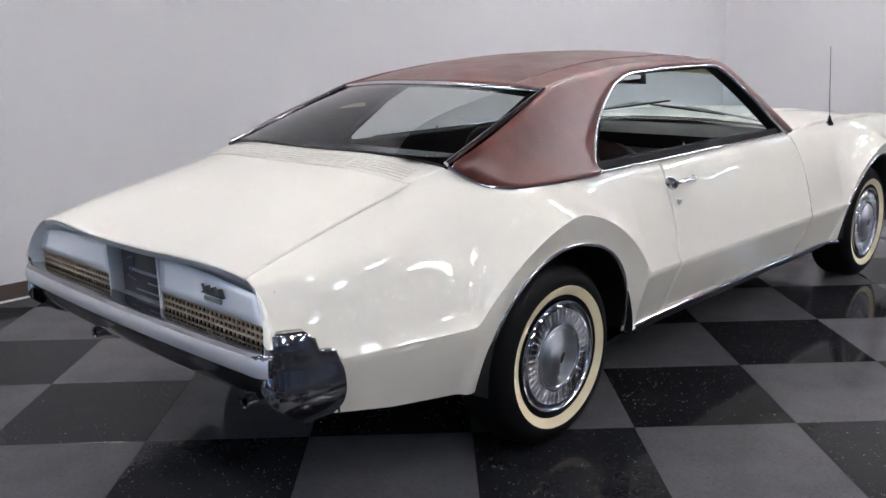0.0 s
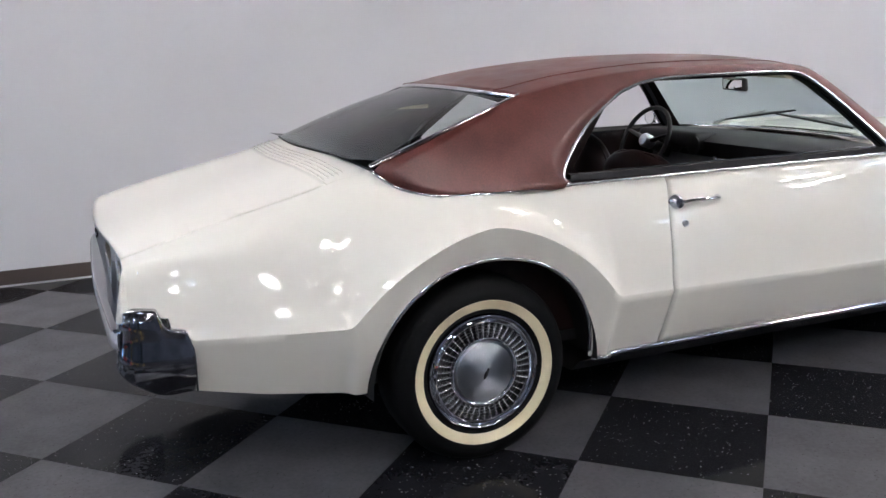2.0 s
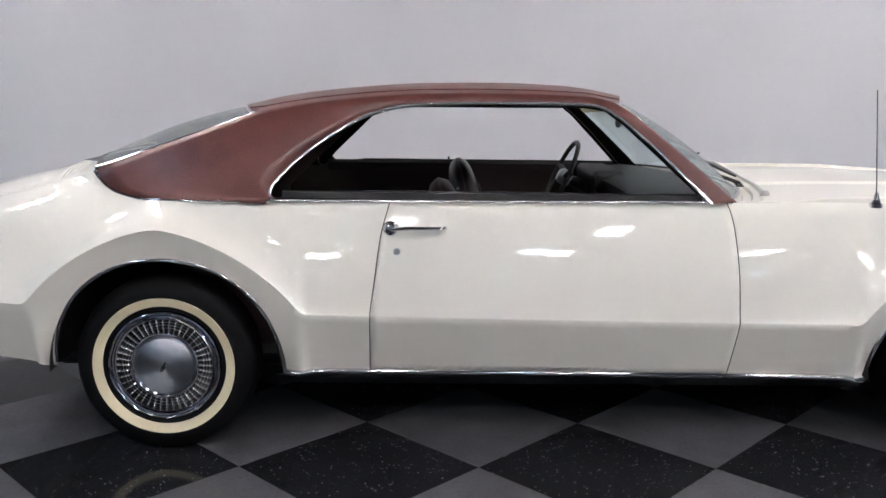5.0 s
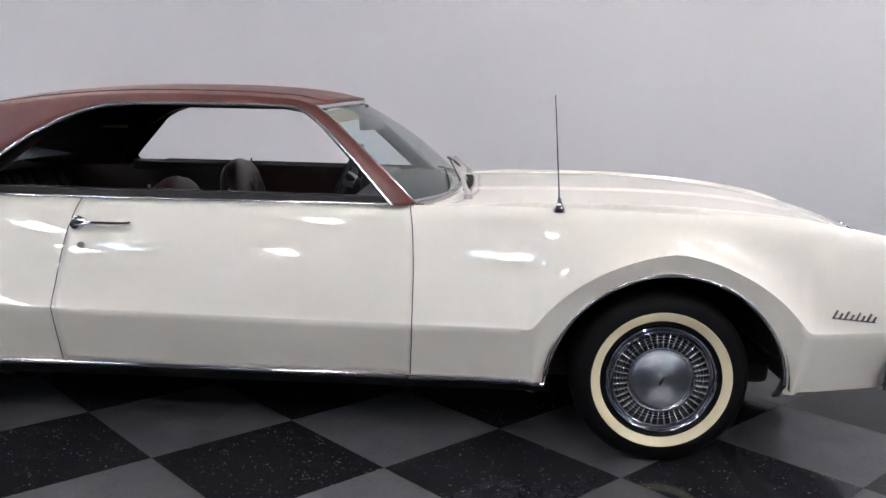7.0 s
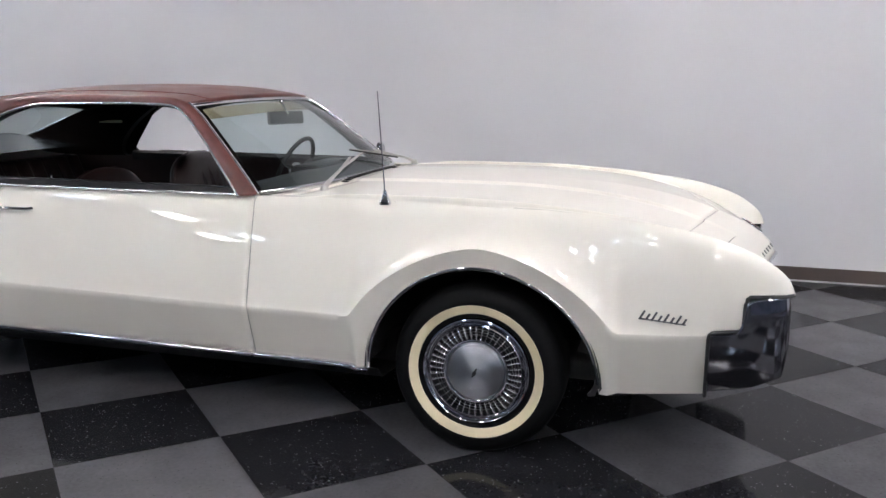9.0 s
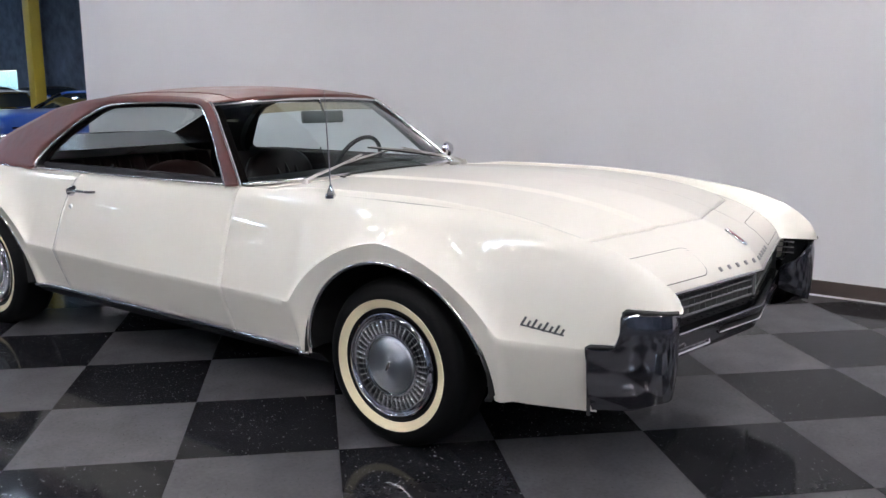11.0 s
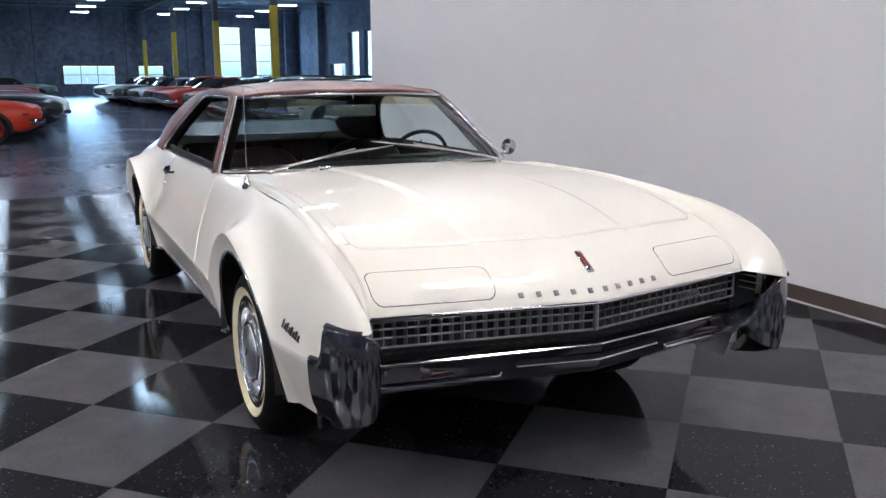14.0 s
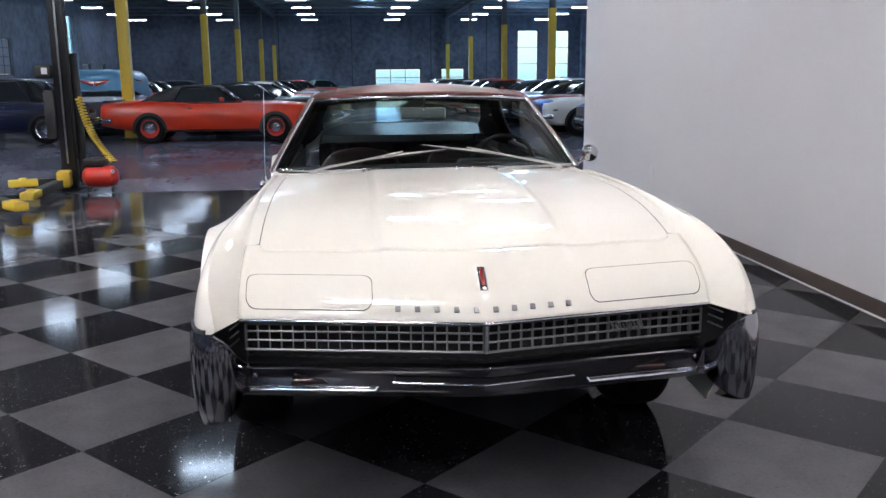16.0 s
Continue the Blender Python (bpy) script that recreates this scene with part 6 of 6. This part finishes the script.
        if lamps:
            for y in (0.56, 0.75):
                part("headlight", lathe([(0.001, 0.018), (0.06, 0.012), (0.072, 0.0), (0.072, -0.03)], "x", 16), M_HEADLIGHT, c, "round headlight").location = (f + 0.005, s * W * y, 0.64)
        part("tail_light", box(r - 0.005, s * W * 0.55, 0.72, 0.04, 0.40, 0.09, 0.01), M_TAIL, c)
        part("door_handle", box(wr + 0.88, s * W * 0.972, hood - 0.12, 0.11, 0.03, 0.028, 0.008), M_CHROME, c)
        part("wing_mirror", box(b0 - 0.42, s * W * 1.00, hood + 0.07, 0.10, 0.15, 0.085, 0.03, 3), colour, c)
        part("side_marker", box(f - 0.30, s * W * 0.972, 0.62, 0.12, 0.03, 0.035, 0.008), M_AMBER, c)
        for x in (wf, wr):
            t = np.linspace(radians(-14), radians(194), 28)
            part("wheel_arch", sheet([[(x + k * math.cos(a), s * (W + 0.003 - 0.10 * max(0, (0.55 - (0.32 + k * math.sin(a))) / 0.55) ** 2), 0.32 + k * math.sin(a)) for k in (0.10, 0.25, 0.375)] for a in t], flip=s > 0), M_BLACK, c, "black wheel opening")
            w = new("wheel")
            w.parent = c
            w.matrix_basis = Matrix.Translation((x, s * (W - 0.105), 0.335)) @ Matrix.Diagonal((1, s, 1, 1))
            part("tyre", lathe([(0.19, 0.08), (0.21, 0.105), (0.29, 0.112), (0.325, 0.085), (0.335, 0.05), (0.335, -0.07), (0.29, -0.1), (0.19, -0.08)], "y", 32), M_TYRE, w)
            part("rim", lathe([(0.205, 0.09), (0.20, 0.115), (0.185, 0.112), (0.16, 0.085), (0.10, 0.085), (0.08, 0.11), (0.001, 0.115)], "y", 28), rim_mat or M_CHROME, w)
            if rim_mat:
                part("hub_cap", lathe([(0.115, 0.10), (0.09, 0.128), (0.001, 0.138)], "y", 20), M_CHROME, w)
    for z, x, w in ((0.47, f + 0.05, W * 0.92), (0.52, r - 0.05, W * 0.92)):
        sgn = 1 if x > 0 else -1
        part("bumper", tube([(x - sgn * 0.30, -w * 1.05, z), (x - sgn * 0.12, -w * 0.98, z), (x - sgn * 0.03, -w * 0.86, z), (x, -w * 0.66, z), (x, w * 0.66, z), (x - sgn * 0.03, w * 0.86, z), (x - sgn * 0.12, w * 0.98, z), (x - sgn * 0.30, w * 1.05, z)], 0.040, 8, flat=1.4), M_CHROME, c, "chrome bumper")
    part("grille", box(f + 0.005, 0, 0.64, 0.04, W * (0.95 if lamps else 1.50), 0.13 if lamps else 0.17, 0.012), M_DARKGRILLE, c, "dark grille")
    part("grille_trim", tube([(f + 0.028, -W * 0.77, 0.555), (f + 0.028, -W * 0.77, 0.735), (f + 0.028, W * 0.77, 0.735), (f + 0.028, W * 0.77, 0.555)], 0.010, 5, closed=True), M_CHROME, c)
    return c


def paint(name, rgb):
    return mat(name, rgb, 0.35, 0, 0.03, 2.0, 40.0, 0, coat=0.55, coat_rough=0.03, spec=0.3)


P_ORANGE, P_BLACK, P_WHITE, P_RED = paint("orange_red_paint", (0.52, 0.034, 0.010)), paint("black_paint", (0.012, 0.012, 0.013)), paint("white_paint", (0.62, 0.62, 0.60)), paint("red_paint", (0.50, 0.03, 0.02))
P_SILVER, P_BLUE, P_GREEN, P_NAVY = paint("silver_paint", (0.42, 0.44, 0.47)), paint("blue_paint", (0.02, 0.09, 0.42)), paint("grey_green_paint", (0.10, 0.15, 0.13)), paint("navy_paint", (0.006, 0.009, 0.036))
P_GREY, P_MAROON, P_SKY = paint("grey_paint", (0.12, 0.13, 0.15)), paint("maroon_paint", (0.17, 0.018, 0.02)), paint("sky_blue_paint", (0.12, 0.32, 0.50))
WORDS = {P_ORANGE: "orange-red", P_BLACK: "black", P_WHITE: "white", P_RED: "red", P_SILVER: "silver", P_BLUE: "bright blue", P_GREEN: "grey-green", P_NAVY: "navy blue", P_GREY: "dark grey", P_MAROON: "maroon", P_SKY: "sky blue"}

orange = parked_car(pose(-14.47, -3.53, 0, 0, 0, 91.5), P_ORANGE, label="orange-red muscle car with black roof and red wheels", hood=0.90, roof=1.28, roof_mat=M_BLACK, rim_mat=P_RED)
part("tail_spoiler", box(-2.24, 0, 0.945, 0.16, 1.50, 0.035, 0.014), P_BLACK, orange, "black strip along the tail lip")
for x, y, col, top in ((-17.0, -3.0, P_BLACK, M_BLACK), (-19.5, -2.75, P_WHITE, P_WHITE), (-22.2, -3.0, P_RED, P_RED), (-24.9, -3.0, P_BLACK, M_BLACK), (-27.6, -3.2, P_SILVER, P_SILVER), (-31.4, -3.1, P_MAROON, M_BLACK), (-36.5, -3.2, P_GREY, M_BLACK), (-42.0, -2.9, P_RED, P_RED), (-48.5, -1.8, P_GREEN, P_GREEN)):
    parked_car(pose(x, y, 0, 0, 0, 92), col, label=WORDS[col] + " vintage car parked on the concrete floor", roof=1.33, roof_mat=top)
for x, y, col in ((-21.5, -9.6, P_WHITE), (-25.0, -9.4, P_BLACK), (-28.5, -9.2, P_RED), (-32.0, -9.0, P_BLACK), (-35.5, -9.2, P_WHITE), (-24.0, -13.6, P_WHITE), (-28.0, -13.4, P_GREY), (-40.0, -8.6, P_BLACK)):
    parked_car(pose(x, y, 0, 0, 0, 88), col, label=WORDS[col] + " vintage car parked on the concrete floor", roof=1.36, roof_mat=M_BLACK, sporty=False)
row = [P_WHITE, P_MAROON, P_BLACK, P_SILVER, P_RED, P_GREEN, P_RED, P_BLUE, P_RED, P_SILVER, P_WHITE, P_BLACK, P_SILVER, P_WHITE, P_GREY, P_SILVER]
for k, col in enumerate(row):
    x = -14.75 - 1.97 * k - 0.03 * k * (k > 5)
    nose_y = 4.15 + 0.062 * (x + 14.75) + (0.0, 0.10, -0.12, 0.16, -0.05, 0.20, -0.18)[k % 7]
    words = "white vintage coupe with blue nose band parked nose to the aisle" if k == 0 else WORDS[col] + " vintage car parked nose to the aisle"
    turn = -88 + (0, 1, -1, 2)[k % 4] if k < 4 else -84 + (0, 4, -3, 2, 6)[k % 5]
    c = parked_car(pose(x - 2.3 * math.cos(radians(turn)), nose_y - 2.3 * math.sin(radians(turn)), 0, 0, 0, turn), col, label=words, length=4.6, width=1.76, hood=(0.90, 0.93, 0.88, 0.95, 0.91)[k % 5], roof=(1.29, 1.32, 1.26, 1.34, 1.28)[k % 5], roof_mat=M_BLACK if k in (1, 2, 4, 11) else None, sporty=k % 2 == 0, lamps=k % 3 == 2, group="angled car row")
    if k == 0:
        band = [[(a, b * 0.89 * w, z - 0.045 * max(0, abs(b) - 0.55) / 0.33 + 0.010) for b in (-0.88, -0.55, 0, 0.55, 0.88)] for a, w, z in ((2.00, 0.955, 0.848), (2.15, 0.930, 0.822), (2.26, 0.87, 0.802), (2.30, 0.82, 0.768))]
        thicken(part("nose_band", sheet(band, flip=True), P_BLUE, c, "bright blue band across the nose"), 0.002)
        part("nose_frame", tube([(2.31, -0.74, 0.54), (2.31, -0.74, 0.75), (2.31, 0.74, 0.75), (2.31, 0.74, 0.54)], 0.035, 6, closed=True), P_BLUE, c, "bright blue frame round the grille")
for k, col in enumerate((P_WHITE, P_BLUE, P_BLACK, P_BLUE, P_NAVY, P_GREY, P_BLUE, P_BLACK)):
    parked_car(pose(-21.0 - 4.6 * k, 13.6, 0, 0, 0, -84), col, label=WORDS[col] + " vintage car in the rear parking row", hood=0.95, roof=1.36, roof_mat=M_BLACK, sporty=False)
parked_car(pose(-11.75, 7.0, 0, 0, 0, -88), P_BLUE, label="bright blue vintage car beyond the partition", roof=1.28, lamps=False)
parked_car(pose(-18.2, -7.0, 0, 0, 0, 4), P_NAVY, "roadster", "dark navy roadster with rounded fenders", length=4.2, width=1.75, hood=0.98, roof=1.14, sporty=False)

# hot rod with flame paint, and a panel van
rod = parked_car(pose(-14.95, -8.45, 0, 0, 0, -91), P_NAVY, "hot_rod", "dark navy hot rod with blue flame paint and chrome wheels", length=4.3, width=1.7, hood=0.93, roof=1.46, roof_mat=P_BLACK, sporty=False, group="")
for s in (1, -1):
    for k in range(4):
        part("flame", tube([(1.6 - 0.1 * k, s * 0.845, 0.46 + 0.09 * k), (0.7 - 0.2 * k, s * 0.850, 0.50 + 0.08 * k), (-0.1 - 0.25 * k, s * 0.848, 0.46 + 0.10 * k)], [0.06, 0.04, 0.004], 6, flat=0.3), P_BLUE, rod, "blue flame paint")
van = thing("panel_van", "sky blue panel van with red wing marking", "van", "", pose(-23.6, -8.2, 0, 0, 0, 2))
part("body", box(0, 0, 1.04, 4.4, 1.72, 1.40, 0.42, 6), P_SKY, van)
part("cab", box(-2.2, 0, 0.78, 1.1, 1.7, 0.80, 0.22, 3), P_SKY, van)
for s in (1, -1):
    part("rear_wing", tube([(2.19, s * 0.02, 1.30), (2.20, s * 0.25, 1.36), (2.12, s * 0.62, 1.44)], [0.09, 0.06, 0.01], 6, flat=1.0), P_RED, van, "red wing shaped marking")
    part("marking", tube([(0.8, s * 0.905, 1.45), (0.0, s * 0.91, 1.38), (-0.8, s * 0.905, 1.45)], [0.02, 0.09, 0.02], 6, flat=0.2), P_RED, van, "red wing shaped marking")
    for x in (1.45, -1.45):
        part("tyre", lathe([(0.19, 0.08), (0.30, 0.1), (0.33, 0.06), (0.33, -0.06), (0.19, -0.08)], "y", 28), M_TYRE, van).location = (x, s * 0.8, 0.33)
        part("hub_cap", lathe([(0.20, 0.09), (0.1, 0.11), (0.001, 0.115)], "y", 20), M_CHROME, van).matrix_basis = Matrix.Translation((x, s * 0.8, 0.33)) @ Matrix.Diagonal((1, s, 1, 1))

# two-post lift
lift = thing("car_lift", "black two-post car lift with yellow arm ends", "car lift", "", pose(-5.27, -4.04, 0))
for x, y in ((0.0, 0.0), (2.05, -0.28)):
    part("post", box(x, y, 1.95, 0.15, 0.19, 3.9, 0.012), P_BLACK, lift, "black steel lift post")
    part("base_plate", box(x, y - 0.05, 0.012, 0.42, 0.42, 0.024, 0.004), M_BLACK, lift)
part("carriage", box(0.02, -0.165, 0.98, 0.18, 0.13, 0.62, 0.02), M_BLACK, lift, "black lift carriage")
part("power_unit", box(0.05, -0.20, 1.52, 0.20, 0.20, 0.17, 0.02), M_BLACK, lift, "black power unit box")
part("edge_strip", box(0.09, 0.0, 2.1, 0.02, 0.02, 3.5, 0.004), M_STEEL, lift, "thin bright edge strip")
part("cylinder", tube([(-0.02, 0.155, 0.10), (-0.02, 0.155, 1.75)], 0.055, 16), P_BLACK, lift, "glossy black hydraulic cylinder")
part("notice_plate", box(0.153, -0.17, 1.53, 0.006, 0.07, 0.08, 0.001), M_OUTLET, lift, "white notice plate")
for (x0, y0), (x1, y1) in (((0.12, -0.02), (0.32, -0.50)), ((0.10, -0.05), (1.55, 0.02)), ((2.0, -0.2), (2.45, 0.17))):
    d = math.atan2(y1 - y0, x1 - x0)
    part("arm", moved(box(0, 0, 0, math.hypot(x1 - x0, y1 - y0), 0.13, 0.10, 0.01), Matrix.Translation(((x0 + x1) / 2, (y0 + y1) / 2, 0.12)) @ Matrix.Rotation(d, 4, "Z")), M_BLACK, lift, "black swing arm")
    part("arm_end", moved(box(0, 0, 0, 0.34, 0.15, 0.085, 0.008), Matrix.Translation((x1, y1, 0.13)) @ Matrix.Rotation(d, 4, "Z")), M_YELLOW, lift, "yellow arm end")
    part("pad", lathe([(0.001, 0.022), (0.045, 0.022), (0.05, 0.0)], "z", 18), M_YELLOW, lift).location = (x1, y1, 0.172)
part("arm_root", moved(box(0, 0, 0, 0.34, 0.16, 0.20, 0.015), Matrix.Translation((0.28, 0.0, 0.17)) @ Matrix.Rotation(radians(12), 4, "Z")), M_YELLOW, lift, "yellow arm pivot")
part("hose", tube([(0.1, 0.12, 3.6), (0.12, 0.13, 2.2), (0.1, 0.12, 1.2), (0.08, 0.12, 0.4)], 0.014, 6), M_BLACK, lift)

tank = thing("air_compressor", "small red portable air compressor tank", "compressor", "", pose(-4.93, -3.57, 0))
part("tank", moved(lathe([(0.001, -0.22), (0.08, -0.21), (0.13, -0.16), (0.14, 0.0), (0.13, 0.16), (0.08, 0.21), (0.001, 0.22)], "y", 28), Matrix.Translation((0, 0, 0.20))), P_RED, tank, "glossy red tank")
part("motor", box(0, -0.06, 0.38, 0.16, 0.26, 0.11, 0.03), M_BLACK, tank, "black motor housing")
for y in (-0.15, 0.15):
    part("foot", box(0, y, 0.035, 0.16, 0.03, 0.07, 0.008), M_BLACK, tank)
part("gauge", lathe([(0.001, 0.01), (0.025, 0.01), (0.028, 0.0)], "x", 14), M_STEEL, tank).location = (0.11, 0.18, 0.27)
part("handle", tube([(0, -0.14, 0.34), (0, -0.14, 0.47), (0, 0.10, 0.47), (0, 0.10, 0.34)], 0.012, 6), M_BLACK, tank)

turns, coil = 26, []
for k in range(turns * 10):
    t = k / (turns * 10)
    a = 2 * math.pi * turns * t
    sag = 0.10 * math.sin(math.pi * t)
    coil.append((-5.06 + 0.11 * t + 0.04 * math.cos(a), -3.80 + 0.40 * t + 0.045 * math.sin(a) - sag * 0.5, 1.20 - 0.82 * t - sag * 0.6))
hose = thing("air_hose", "yellow coiled air hose hanging to the compressor", "hose")
part("coil", tube(coil, 0.009, 6), M_YELLOW, hose)

# ---- checkered floor: 61 cm tiles laid diagonally ----
TX, TY, TD = 2.029, -0.998, 0.431
structure("floor", slab(TILE_END - 0.5, CORNER_X + 0.1, -9.8, WALL_Y + 0.1, -0.2, -0.004), M_GROUT, "checkered black and grey waxed vinyl tile floor")
floor = bpy.data.objects["floor"]


def tile_mesh(m):
    h, c = TD - 0.0006, 0.0012
    ring0 = [(h, 0), (0, h), (-h, 0), (0, -h)]
    ring1 = [(h - c, 0), (0, h - c), (-h + c, 0), (0, -h + c)]
    v = [(x, y, -0.004) for x, y in ring0] + [(x, y, -0.0005) for x, y in ring0] + [(x, y, 0.0) for x, y in ring1]
    f = [(8, 9, 10, 11)]
    for a in (0, 4):
        f += [(a + k, a + (k + 1) % 4, a + 4 + (k + 1) % 4, a + 4 + k) for k in range(4)]
    me = bpy.data.meshes.new("tile")
    me.from_pydata(v, [], f)
    me.materials.append(m)
    return me


# a tile's middle lies half a diagonal off its corners; its shade goes by its row
DARK, GREY = tile_mesh(M_DARKTILE), tile_mesh(M_GREYTILE)
near, rest = [], {True: [], False: []}
for i in range(-24, 24):
    for j in range(-24, 24):
        if (i + j) % 2 == 0:
            continue
        x, y = TX + TD * i, TY + TD * j
        if not (TILE_END - 0.42 < x < CORNER_X + 0.2 and -9.7 < y < WALL_Y + 0.1):
            continue
        near.append((math.hypot(max(0, abs(x - 1.6) - 2.5), max(0, abs(y + 0.8) - 1.5)), x, y, i % 2 == 1))
near.sort()
for k, (d, x, y, dark) in enumerate(near):
    if k < 300:
        o = part("tile", DARK if dark else GREY, None, floor)
        o.location = (x, y, 0.0)
    else:
        rest[dark].append((x, y))
for dark, places in rest.items():
    src = DARK if dark else GREY
    bm = bmesh.new()
    for x, y in places:
        me = src.copy()
        me.transform(Matrix.Translation((x, y, 0)))
        bm.from_mesh(me)
    me = bpy.data.meshes.new("tiles")
    bm.to_mesh(me)
    bm.free()
    me.materials.append(M_DARKTILE if dark else M_GREYTILE)
    tagged(part("outer_tiles", me, None, floor), "", "", "", "stuff")
